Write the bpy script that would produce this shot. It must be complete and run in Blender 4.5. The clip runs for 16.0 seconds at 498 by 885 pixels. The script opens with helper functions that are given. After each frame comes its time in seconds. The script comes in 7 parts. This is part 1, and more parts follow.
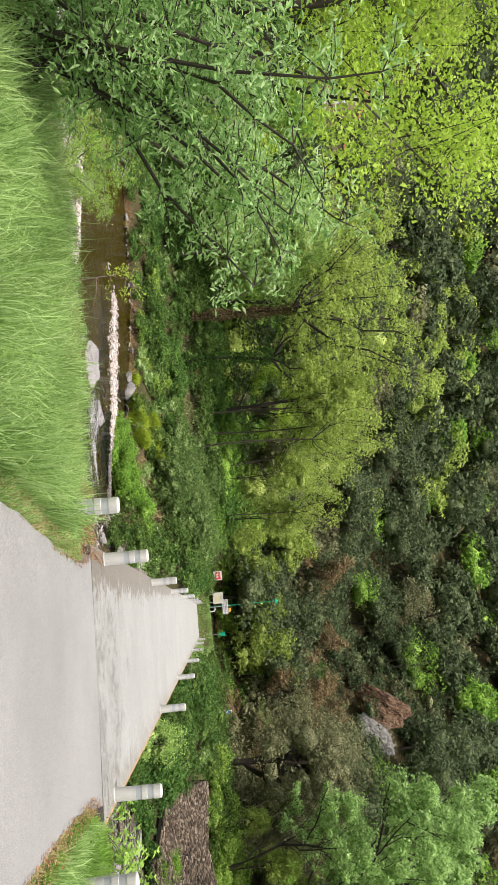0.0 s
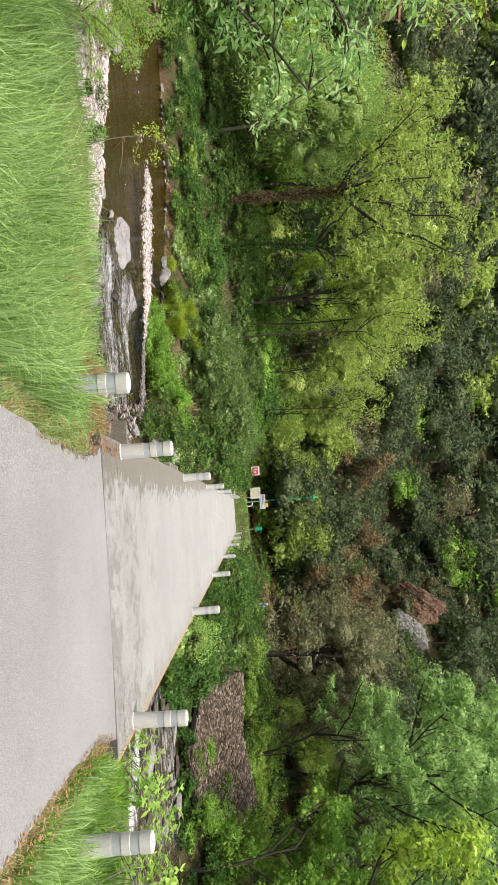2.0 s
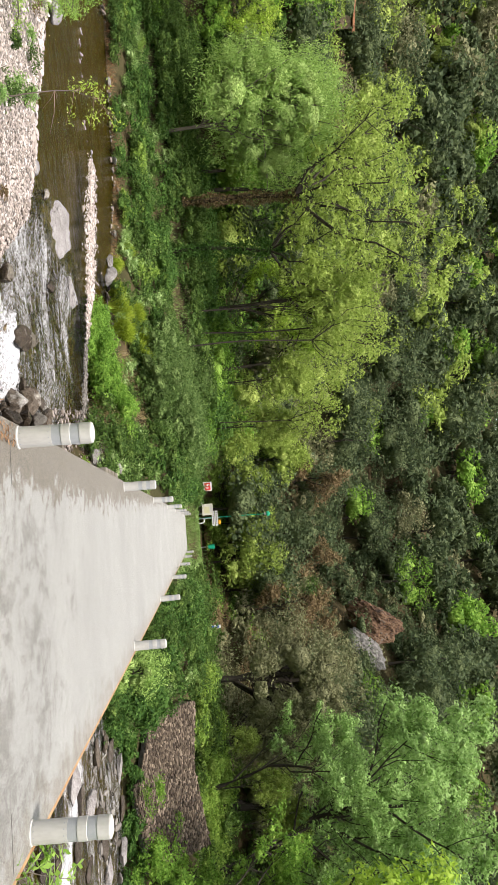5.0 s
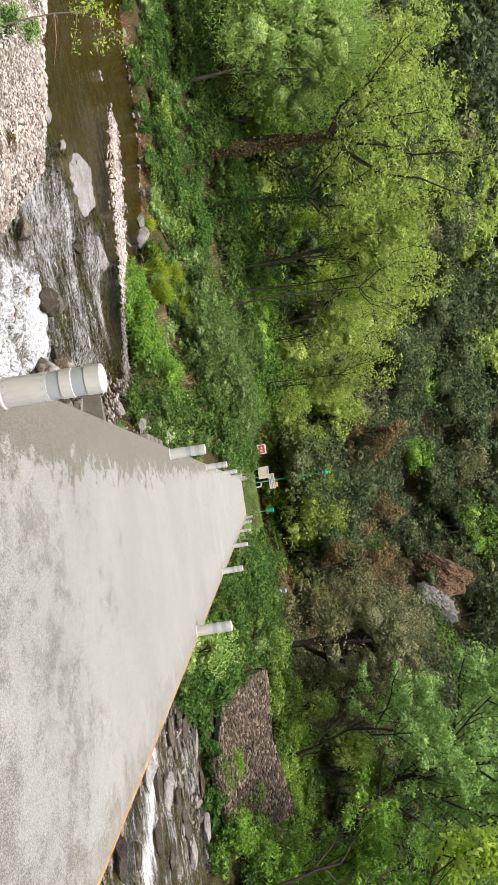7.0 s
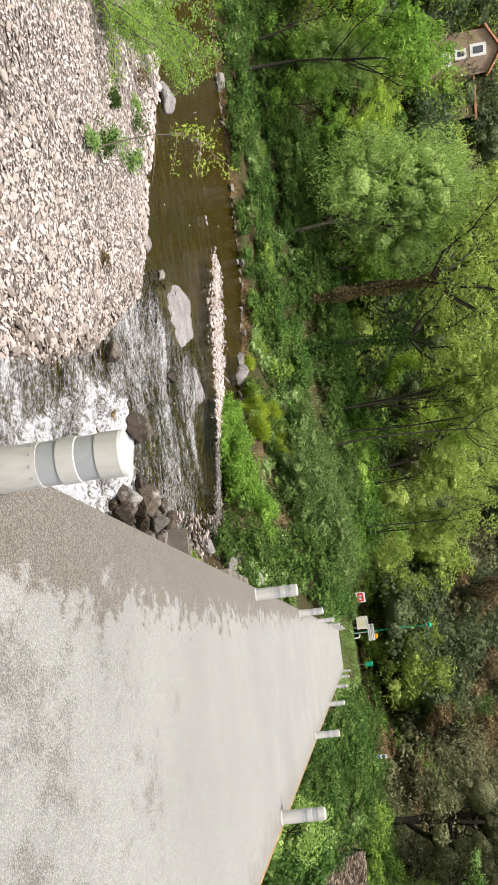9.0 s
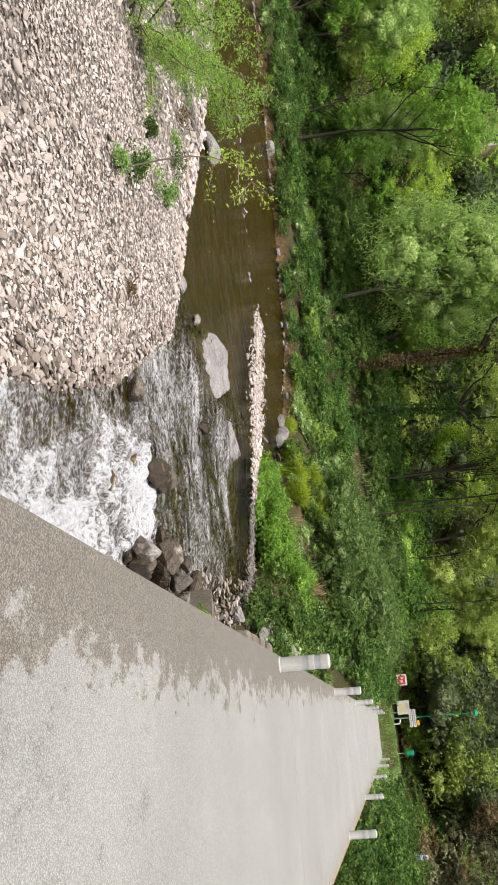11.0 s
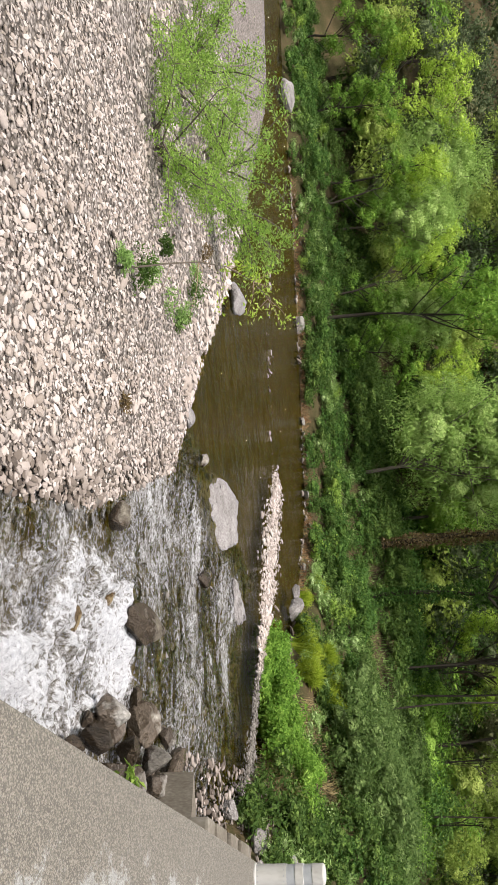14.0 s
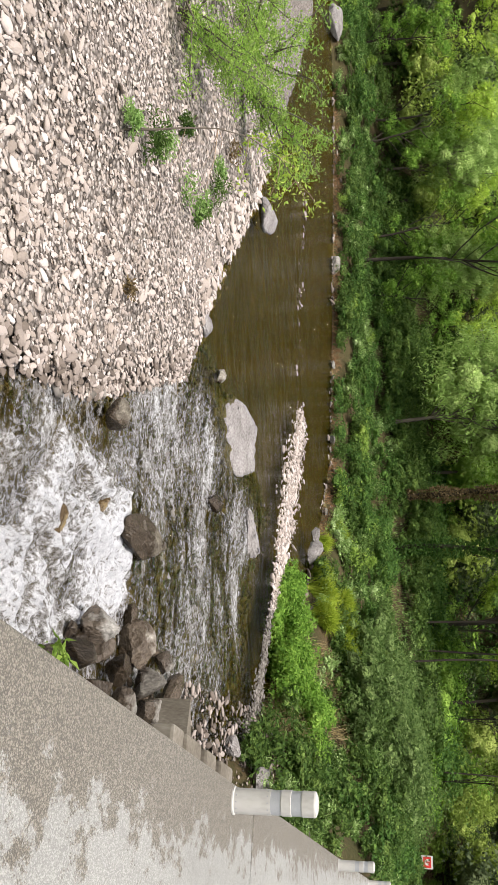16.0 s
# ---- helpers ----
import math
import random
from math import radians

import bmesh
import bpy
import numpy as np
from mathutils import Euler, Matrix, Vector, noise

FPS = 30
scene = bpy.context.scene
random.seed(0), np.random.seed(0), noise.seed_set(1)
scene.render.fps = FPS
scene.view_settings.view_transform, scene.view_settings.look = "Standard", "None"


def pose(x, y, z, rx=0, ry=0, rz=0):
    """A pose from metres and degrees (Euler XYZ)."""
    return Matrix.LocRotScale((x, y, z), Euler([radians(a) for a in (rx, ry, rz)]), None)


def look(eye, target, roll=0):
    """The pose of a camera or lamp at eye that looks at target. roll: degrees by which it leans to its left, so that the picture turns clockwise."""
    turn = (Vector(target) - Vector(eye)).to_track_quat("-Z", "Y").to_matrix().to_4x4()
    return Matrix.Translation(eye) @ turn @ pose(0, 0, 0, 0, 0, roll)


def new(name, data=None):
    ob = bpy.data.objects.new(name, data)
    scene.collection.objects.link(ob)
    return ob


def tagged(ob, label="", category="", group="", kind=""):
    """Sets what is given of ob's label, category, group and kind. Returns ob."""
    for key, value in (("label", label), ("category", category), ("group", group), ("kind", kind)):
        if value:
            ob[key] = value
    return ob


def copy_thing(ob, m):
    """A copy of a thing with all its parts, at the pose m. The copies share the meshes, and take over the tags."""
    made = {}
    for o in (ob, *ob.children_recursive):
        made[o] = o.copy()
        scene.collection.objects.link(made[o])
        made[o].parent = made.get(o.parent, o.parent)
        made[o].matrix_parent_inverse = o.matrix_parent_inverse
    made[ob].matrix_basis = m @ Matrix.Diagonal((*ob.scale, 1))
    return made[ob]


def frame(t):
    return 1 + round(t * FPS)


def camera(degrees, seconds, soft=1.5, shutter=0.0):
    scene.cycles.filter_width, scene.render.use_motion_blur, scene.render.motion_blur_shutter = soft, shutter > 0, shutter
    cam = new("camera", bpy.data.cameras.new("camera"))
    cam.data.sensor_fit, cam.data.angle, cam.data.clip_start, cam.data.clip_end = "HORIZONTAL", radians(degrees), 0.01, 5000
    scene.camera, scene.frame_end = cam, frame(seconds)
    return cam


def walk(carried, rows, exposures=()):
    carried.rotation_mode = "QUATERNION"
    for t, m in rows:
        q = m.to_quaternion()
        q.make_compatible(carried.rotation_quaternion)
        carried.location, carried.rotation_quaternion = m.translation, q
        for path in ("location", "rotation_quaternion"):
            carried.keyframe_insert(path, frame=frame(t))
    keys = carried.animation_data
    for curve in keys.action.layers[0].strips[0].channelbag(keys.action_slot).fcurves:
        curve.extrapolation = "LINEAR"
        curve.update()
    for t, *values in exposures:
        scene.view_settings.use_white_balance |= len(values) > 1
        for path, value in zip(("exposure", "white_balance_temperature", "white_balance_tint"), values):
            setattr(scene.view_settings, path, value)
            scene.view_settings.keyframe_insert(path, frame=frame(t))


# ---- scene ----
cam = camera(34.49, 16.0, 0.4)
# seconds, place, then yaw to the left of +y, pitch and lean; the camera is held on its side
PATH = [
    (0, 1.034, -23.274, 1.774, 11.66, 3.52, -4.53),
    (0.5, 0.955, -22.693, 1.790, 3.91, 6.09, -3.53),
    (1, 0.934, -22.142, 1.769, 0.06, 5.29, -4.35),
    (1.5, 0.911, -21.475, 1.756, 4.06, 0.38, -4.24),
    (2, 0.890, -20.899, 1.805, 4.47, 0.22, -3.95),
    (2.5, 0.965, -20.290, 1.786, 6.47, 2.31, -3.97),
    (3, 0.983, -19.859, 1.765, 5.78, 0.49, -4.07),
    (3.5, 1.024, -19.206, 1.769, 1.32, 2.36, -4.07),
    (4, 1.024, -18.638, 1.782, 5.39, 3.93, -3.56),
    (4.2, 1.018, -18.425, 1.785, 5.38, 3.87, -3.66),
    (6.3, 0.946, -15.943, 1.741, 6.54, 2.02, -6.19),
    (6.5, 0.943, -15.714, 1.753, 6.44, 1.28, -6.94),
    (7, 0.940, -15.163, 1.730, 3.21, -0.21, -8.62),
    (7.5, 0.956, -14.649, 1.695, 2.93, -2.58, -10.49),
    (8, 0.979, -13.998, 1.695, 1.94, -2.96, -10.47),
    (8.5, 0.942, -13.427, 1.681, 4.14, -3.64, -9.21),
    (9, 0.926, -12.895, 1.660, 14.46, -5.65, -7.90),
    (9.2, 0.909, -12.695, 1.663, 15.83, -5.82, -7.26),
    (11.3, 0.938, -10.579, 1.609, 22.42, -9.27, -6.74),
    (11.5, 0.926, -10.434, 1.625, 25.73, -9.79, -6.71),
    (12, 0.846, -9.934, 1.599, 26.92, -10.73, -5.38),
    (12.5, 0.819, -9.475, 1.580, 27.32, -10.56, -5.15),
    (13, 0.803, -9.010, 1.591, 28.88, -9.72, -4.81),
    (13.5, 0.762, -8.528, 1.605, 25.79, -8.75, -3.99),
    (14, 0.781, -8.062, 1.598, 33.33, -8.36, -5.21),
    (14.5, 0.738, -7.541, 1.559, 30.66, -9.64, -2.98),
    (15, 0.746, -7.095, 1.563, 29.33, -10.04, -2.60),
    (15.5, 0.786, -6.634, 1.588, 31.66, -10.28, -2.67),
    (16, 0.765, -6.121, 1.564, 30.23, -10.66, -1.91),
]
EXPOSURES = [(0.0, 0.94, 6500, 15), (1.5, 0.83, 6500, 15), (2.5, 1.02, 6500, 15), (4.0, 1.0, 6500, 15), (7.0, 0.88, 6500, 15), (8.5, 0.9, 6500, 15), (11.0, 0.73, 6500, 15), (16.0, 0.75, 6500, 15)]
walk(cam, [(t, pose(x, y, z, 90 + p, 0, a) @ pose(0, 0, 0, 0, 0, 90 + r)) for t, x, y, z, a, p, r in PATH], EXPOSURES)

# ---- sky and sun: a bright hazy day ----
SUN_ELEV, SUN_AZ = 66.0, 168.0  # degrees; azimuth from +y, to the right positive
world = bpy.data.worlds.new("sky")
scene.world = world
world.use_nodes = True
wn = world.node_tree.nodes
sky = wn.new("ShaderNodeTexSky")
sky.sky_type = "NISHITA"
sky.sun_disc = False
sky.sun_elevation = radians(SUN_ELEV)
sky.sun_rotation = radians(SUN_AZ)
sky.air_density, sky.dust_density, sky.ozone_density = 1.0, 4.0, 1.0
wn["Background"].inputs["Strength"].default_value = 0.12
haze = wn.new("ShaderNodeMixRGB")  # thin white cloud over the blue
haze.inputs["Fac"].default_value = 0.6
haze.inputs["Color2"].default_value = (9.0, 9.0, 8.8, 1)
world.node_tree.links.new(sky.outputs["Color"], haze.inputs["Color1"])
world.node_tree.links.new(haze.outputs["Color"], wn["Background"].inputs["Color"])
sun = new("sun", bpy.data.lights.new("sun", "SUN"))
sun.data.energy, sun.data.angle, sun.data.color = 3.35, radians(8), (1.0, 0.95, 0.86)
_az, _el = radians(SUN_AZ), radians(SUN_ELEV)
_to = Vector((math.sin(_az) * math.cos(_el), math.cos(_az) * math.cos(_el), math.sin(_el)))
sun.matrix_world = look(_to * 100, (0, 0, 0))

# ---- materials ----
def shader(name, stops, scale=3.0, fine=40.0, fine_mix=0.35, rough=0.85, bump=0.3, bump_dist=0.02, coord="Object",
           stretch=(1, 1, 1), island=0.0, obj_rand=0.0, metallic=0.0, translucent=0.0, spec=0.2):
    """Two scales of noise through a colour ramp, with bump from the fine one."""
    m = bpy.data.materials.new(name)
    m.use_nodes = True
    nt = m.node_tree
    n, l = nt.nodes, nt.links
    b = n["Principled BSDF"]
    b.inputs["Roughness"].default_value = rough
    b.inputs["Metallic"].default_value = metallic
    b.inputs["Specular IOR Level"].default_value = spec
    tc = n.new("ShaderNodeTexCoord")
    mp = n.new("ShaderNodeMapping")
    mp.inputs["Scale"].default_value = stretch
    l.new(tc.outputs[coord], mp.inputs["Vector"])
    big = n.new("ShaderNodeTexNoise")
    big.inputs["Scale"].default_value, big.inputs["Detail"].default_value = scale, 5
    small = n.new("ShaderNodeTexNoise")
    small.inputs["Scale"].default_value, small.inputs["Detail"].default_value = fine, 4
    l.new(mp.outputs[0], big.inputs["Vector"])
    l.new(mp.outputs[0], small.inputs["Vector"])
    mix = n.new("ShaderNodeMixRGB")
    mix.inputs["Fac"].default_value = fine_mix
    l.new(big.outputs["Fac"], mix.inputs["Color1"])
    l.new(small.outputs["Fac"], mix.inputs["Color2"])
    fac = mix.outputs["Color"]
    for source, amount in (("island", island), ("object", obj_rand)):
        if amount:
            g = n.new("ShaderNodeNewGeometry") if source == "island" else n.new("ShaderNodeObjectInfo")
            mx = n.new("ShaderNodeMixRGB")
            mx.inputs["Fac"].default_value = amount
            l.new(fac, mx.inputs["Color1"])
            l.new(g.outputs["Random Per Island" if source == "island" else "Random"], mx.inputs["Color2"])
            fac = mx.outputs["Color"]
    ramp = n.new("ShaderNodeValToRGB")
    while len(ramp.color_ramp.elements) < len(stops):
        ramp.color_ramp.elements.new(0.5)
    for e, (p, c) in zip(ramp.color_ramp.elements, stops):
        e.position, e.color = p, (*c, 1)
    l.new(fac, ramp.inputs["Fac"])
    l.new(ramp.outputs["Color"], b.inputs["Base Color"])
    if bump:
        bp = n.new("ShaderNodeBump")
        bp.inputs["Strength"].default_value, bp.inputs["Distance"].default_value = bump, bump_dist
        l.new(mix.outputs["Color"], bp.inputs["Height"])
        l.new(bp.outputs["Normal"], b.inputs["Normal"])
    if translucent:
        tr = n.new("ShaderNodeBsdfTranslucent")
        l.new(ramp.outputs["Color"], tr.inputs["Color"])
        mixs = n.new("ShaderNodeMixShader")
        mixs.inputs["Fac"].default_value = translucent
        l.new(b.outputs[0], mixs.inputs[1])
        l.new(tr.outputs[0], mixs.inputs[2])
        l.new(mixs.outputs[0], n["Material Output"].inputs["Surface"])
    return m


LEAF_MASS = {}


def leaf_mass(name, stops):
    """The dense part of a crown: small overlapping leaf cells of many greens with deep relief."""
    m = bpy.data.materials.new(name)
    m.use_nodes = True
    n, l = m.node_tree.nodes, m.node_tree.links
    b = n["Principled BSDF"]
    b.inputs["Roughness"].default_value, b.inputs["Specular IOR Level"].default_value = 0.8, 0.08
    geo = n.new("ShaderNodeNewGeometry")
    warp = n.new("ShaderNodeTexNoise")
    warp.inputs["Scale"].default_value, warp.inputs["Detail"].default_value = 3.0, 3
    mv = n.new("ShaderNodeMixRGB")
    mv.blend_type = "ADD"
    mv.inputs["Fac"].default_value = 0.35
    l.new(geo.outputs["Position"], warp.inputs["Vector"])
    l.new(geo.outputs["Position"], mv.inputs["Color1"])
    l.new(warp.outputs["Color"], mv.inputs["Color2"])
    cells = n.new("ShaderNodeTexVoronoi")
    cells.inputs["Scale"].default_value, cells.inputs["Detail"].default_value, cells.inputs["Roughness"].default_value = 2.4, 2.0, 0.7
    l.new(mv.outputs[0], cells.inputs["Vector"])
    bw = n.new("ShaderNodeRGBToBW")
    l.new(cells.outputs["Color"], bw.inputs[0])
    mx = n.new("ShaderNodeMixRGB")
    mx.inputs["Fac"].default_value = 0.4
    l.new(bw.outputs[0], mx.inputs["Color1"])
    l.new(geo.outputs["Random Per Island"], mx.inputs["Color2"])
    ramp = n.new("ShaderNodeValToRGB")
    ramp.color_ramp.elements.new(0.5)
    for e, (p, c) in zip(ramp.color_ramp.elements, stops):
        e.position, e.color = p, (*c, 1)
    l.new(mx.outputs[0], ramp.inputs["Fac"])
    l.new(ramp.outputs["Color"], b.inputs["Base Color"])
    bp = n.new("ShaderNodeBump")
    bp.invert = True
    bp.inputs["Strength"].default_value, bp.inputs["Distance"].default_value = 1.0, 0.35
    l.new(cells.outputs["Distance"], bp.inputs["Height"])
    l.new(bp.outputs["Normal"], b.inputs["Normal"])
    return m


def leafy(name, dark, mid, light, translucent=0.5):
    LEAF_MASS[name] = leaf_mass(name + "_mass", [(0.2, dark), (0.5, mid), (0.85, light)])
    return shader(name, [(0.15, dark), (0.5, mid), (0.85, light)], scale=0.6, fine=2.5, fine_mix=0.3, rough=0.7, bump=0,
                  island=0.5, translucent=translucent, spec=0.12)


M_JOINT_AND_GAP_SHADE = shader("joint_filler", [(0.3, (0.05, 0.045, 0.04)), (0.7, (0.1, 0.094, 0.085))], scale=8, fine=60)
M_RUST = shader("rusty_steel_edge", [(0.3, (0.2, 0.105, 0.045)), (0.55, (0.32, 0.195, 0.095)), (0.75, (0.41, 0.3, 0.18))], scale=4, fine=40, rough=0.8)
M_CONC_WALL = shader("stained_concrete", [(0.25, (0.06, 0.05, 0.037)), (0.5, (0.14, 0.125, 0.1)), (0.75, (0.25, 0.235, 0.205))], scale=1.6, fine=30, fine_mix=0.4,
                     stretch=(1, 1, 0.35), bump=0.5)
M_WHITE = shader("white_plastic", [(0.3, (0.33, 0.325, 0.305)), (0.55, (0.42, 0.415, 0.395)), (0.8, (0.455, 0.45, 0.432))], scale=5, fine=35, rough=0.45, bump=0.05,
                 stretch=(1, 1, 0.4), spec=0.4)
M_BAND = shader("grey_reflective_band", [(0.3, (0.25, 0.265, 0.28)), (0.7, (0.32, 0.335, 0.35))], scale=9, fine=120, rough=0.35, bump=0.1, bump_dist=0.003, spec=0.6)
# grooves: a slightly darker tone than the white plastic
M_GROOVE = shader("darker_groove", [(0.3, (0.3, 0.295, 0.28)), (0.7, (0.42, 0.415, 0.4))], scale=14, fine=60)
M_STONE = shader("river_stone", [(0.0, (0.09, 0.074, 0.06)), (0.22, (0.245, 0.208, 0.178)), (0.45, (0.33, 0.286, 0.253)), (0.7, (0.41, 0.362, 0.33)), (0.9, (0.49, 0.45, 0.42)), (1.0, (0.27, 0.16, 0.1))],
                 scale=6, fine=45, fine_mix=0.4, island=0.7, bump=0.4, bump_dist=0.01)
M_STONE_ONE = shader("loose_stone", [(0.0, (0.09, 0.074, 0.06)), (0.22, (0.245, 0.208, 0.178)), (0.45, (0.33, 0.286, 0.253)), (0.7, (0.41, 0.362, 0.33)), (0.9, (0.49, 0.45, 0.42)), (1.0, (0.27, 0.16, 0.1))],
                     scale=6, fine=45, fine_mix=0.4, obj_rand=0.7, bump=0.4, bump_dist=0.01)
M_STONE_RIM = shader("damp_river_stone", [(0.0, (0.04, 0.032, 0.026)), (0.3, (0.12, 0.098, 0.08)), (0.6, (0.22, 0.187, 0.162)), (0.9, (0.34, 0.3, 0.27)), (1.0, (0.2, 0.11, 0.065))],
                     scale=6, fine=45, fine_mix=0.4, island=0.75, bump=0.5, bump_dist=0.012, rough=0.7)
M_STONE_WET = shader("wet_river_stone", [(0.0, (0.035, 0.03, 0.025)), (0.3, (0.09, 0.08, 0.068)), (0.6, (0.15, 0.138, 0.122)), (0.85, (0.22, 0.205, 0.185)), (1.0, (0.12, 0.075, 0.05))],
                     scale=6, fine=45, fine_mix=0.4, island=0.7, bump=0.4, bump_dist=0.01, rough=0.5)
def river_boulder(name, stops, splash):
    """Rock with broad tones and fine veins; below the splash line, a ragged level above the water, it is wet: darker and glossy."""
    m = shader(name, stops, scale=2.3, fine=13, fine_mix=0.55, rough=0.8, bump=1.0, bump_dist=0.08, obj_rand=0.3, stretch=(2.2, 1.2, 1.2))
    n, l = m.node_tree.nodes, m.node_tree.links
    b, ramp = n["Principled BSDF"], n["Color Ramp"]
    geo, sep, rag = n.new("ShaderNodeNewGeometry"), n.new("ShaderNodeSeparateXYZ"), n.new("ShaderNodeTexNoise")
    rag.inputs["Scale"].default_value, rag.inputs["Detail"].default_value = 2.5, 5
    l.new(geo.outputs["Position"], sep.inputs[0])
    l.new(geo.outputs["Position"], rag.inputs["Vector"])
    level = n.new("ShaderNodeMath")
    level.operation = "MULTIPLY_ADD"
    level.inputs[1].default_value = 0.9
    l.new(rag.outputs["Fac"], level.inputs[0])
    l.new(sep.outputs["Z"], level.inputs[2])
    wet_ = n.new("ShaderNodeMapRange")
    for key, val in (("From Min", splash + 0.45), ("From Max", splash + 0.57), ("To Min", 1.0), ("To Max", 0.0)):
        wet_.inputs[key].default_value = val
    l.new(level.outputs[0], wet_.inputs["Value"])
    mul = n.new("ShaderNodeMixRGB")
    mul.blend_type = "MULTIPLY"
    mul.inputs["Color2"].default_value = (0.3, 0.25, 0.21, 1)
    l.new(wet_.outputs[0], mul.inputs["Fac"])
    l.new(ramp.outputs["Color"], mul.inputs["Color1"])
    l.new(mul.outputs[0], b.inputs["Base Color"])
    gloss = n.new("ShaderNodeMapRange")
    gloss.inputs["To Min"].default_value, gloss.inputs["To Max"].default_value = 0.8, 0.25
    l.new(wet_.outputs[0], gloss.inputs["Value"])
    l.new(gloss.outputs[0], b.inputs["Roughness"])
    return m


M_ROCK = river_boulder("grey_boulder", [(0.25, (0.04, 0.036, 0.03)), (0.42, (0.115, 0.107, 0.092)), (0.56, (0.215, 0.207, 0.185)), (0.72, (0.37, 0.36, 0.335))], -3.42)
M_ROCK_BROWN = river_boulder("brown_boulder", [(0.25, (0.028, 0.024, 0.016)), (0.42, (0.075, 0.065, 0.046)), (0.56, (0.165, 0.15, 0.12)), (0.72, (0.36, 0.345, 0.305))], -3.2)
M_OCHRE = river_boulder("ochre_boulder", [(0.25, (0.1, 0.075, 0.035)), (0.5, (0.26, 0.205, 0.11)), (0.75, (0.4, 0.35, 0.24))], -3.6)
M_SLAB_ROCK = shader("pale_bedrock", [(0.2, (0.05, 0.045, 0.04)), (0.32, (0.1, 0.09, 0.083)), (0.5, (0.21, 0.198, 0.19)), (0.72, (0.34, 0.327, 0.316))], scale=2.0, fine=16, fine_mix=0.55, bump=1.0, bump_dist=0.12)
M_CLIFF = shader("ochre_cliff_rock", [(0.32, (0.015, 0.011, 0.009)), (0.43, (0.06, 0.034, 0.02)), (0.52, (0.125, 0.072, 0.04)), (0.62, (0.1, 0.078, 0.06)), (0.75, (0.15, 0.135, 0.12))], scale=0.8, fine=3.6, fine_mix=0.6,
                 bump=1.0, bump_dist=0.6, stretch=(1, 1, 0.5))
M_CLIFF_W = shader("pale_cliff_rock", [(0.3, (0.05, 0.046, 0.042)), (0.45, (0.15, 0.143, 0.133)), (0.7, (0.25, 0.243, 0.23))], scale=0.8, fine=3, fine_mix=0.55, bump=1.0, bump_dist=0.4)
M_BARK = shader("grey_brown_bark", [(0.25, (0.014, 0.012, 0.009)), (0.5, (0.034, 0.028, 0.021)), (0.8, (0.07, 0.06, 0.048))], scale=2, fine=20, stretch=(1, 1, 0.25), bump=0.8, bump_dist=0.03)
M_BARK_PALE = shader("pale_bark", [(0.25, (0.06, 0.05, 0.038)), (0.5, (0.11, 0.094, 0.074)), (0.8, (0.18, 0.158, 0.13))], scale=2, fine=20, stretch=(1, 1, 0.25), bump=0.8, bump_dist=0.03)
M_LEAF_BRIGHT = leafy("leaf_bright_green", (0.07, 0.165, 0.022), (0.16, 0.3, 0.042), (0.28, 0.45, 0.08))
M_LEAF_LIME = leafy("leaf_lime", (0.18, 0.3, 0.03), (0.36, 0.52, 0.065), (0.55, 0.7, 0.15), 0.6)
M_LEAF_SPRING = leafy("leaf_spring_yellow", (0.14, 0.2, 0.036), (0.26, 0.355, 0.07), (0.43, 0.53, 0.14))
M_LEAF_OLIVE = leafy("leaf_olive_grey", (0.075, 0.082, 0.04), (0.155, 0.162, 0.08), (0.28, 0.285, 0.15), 0.3)
M_LEAF_DARK = leafy("leaf_dark_evergreen", (0.026, 0.044, 0.02), (0.066, 0.094, 0.042), (0.145, 0.183, 0.082), 0.35)
M_LEAF_DEEP = leafy("leaf_deep_green", (0.02, 0.055, 0.012), (0.05, 0.115, 0.022), (0.115, 0.21, 0.042), 0.35)
M_LEAF_WILLOW = leafy("leaf_silver_willow", (0.042, 0.085, 0.02), (0.096, 0.158, 0.042), (0.18, 0.262, 0.085))
M_LEAF_SILVER = leafy("leaf_silver_green", (0.1, 0.21, 0.055), (0.28, 0.46, 0.15), (0.57, 0.71, 0.4))
M_LEAF_ASH = leafy("leaf_young_ash", (0.12, 0.23, 0.035), (0.24, 0.4, 0.07), (0.4, 0.56, 0.14))
M_LEAF_BANK = leafy("leaf_bank_green", (0.026, 0.056, 0.012), (0.062, 0.117, 0.024), (0.132, 0.208, 0.046), 0.4)
M_LEAF_SOFT = leafy("leaf_soft_willow", (0.13, 0.235, 0.05), (0.255, 0.395, 0.095), (0.41, 0.56, 0.18))
M_LEAF_FRESH = leafy("leaf_fresh_green", (0.1, 0.18, 0.03), (0.2, 0.32, 0.055), (0.34, 0.47, 0.1))
M_LEAF_COOL = leafy("leaf_cool_green", (0.11, 0.2, 0.05), (0.24, 0.39, 0.115), (0.41, 0.58, 0.23))
M_LEAF_BROWN = leafy("leaf_brownish", (0.08, 0.055, 0.027), (0.16, 0.115, 0.055), (0.27, 0.21, 0.11), 0.3)
M_GRASS = leafy("grass_blade", (0.105, 0.195, 0.045), (0.25, 0.39, 0.11), (0.46, 0.6, 0.27), 0.45)
M_GRASS_DRY = leafy("dry_grass", (0.22, 0.17, 0.08), (0.36, 0.29, 0.14), (0.5, 0.42, 0.24), 0.3)
M_REED = leafy("sedge_blade", (0.12, 0.19, 0.016), (0.28, 0.38, 0.034), (0.47, 0.54, 0.075), 0.45)
M_LITTER = leafy("fallen_leaves", (0.12, 0.06, 0.03), (0.22, 0.12, 0.06), (0.34, 0.22, 0.12), 0.15)
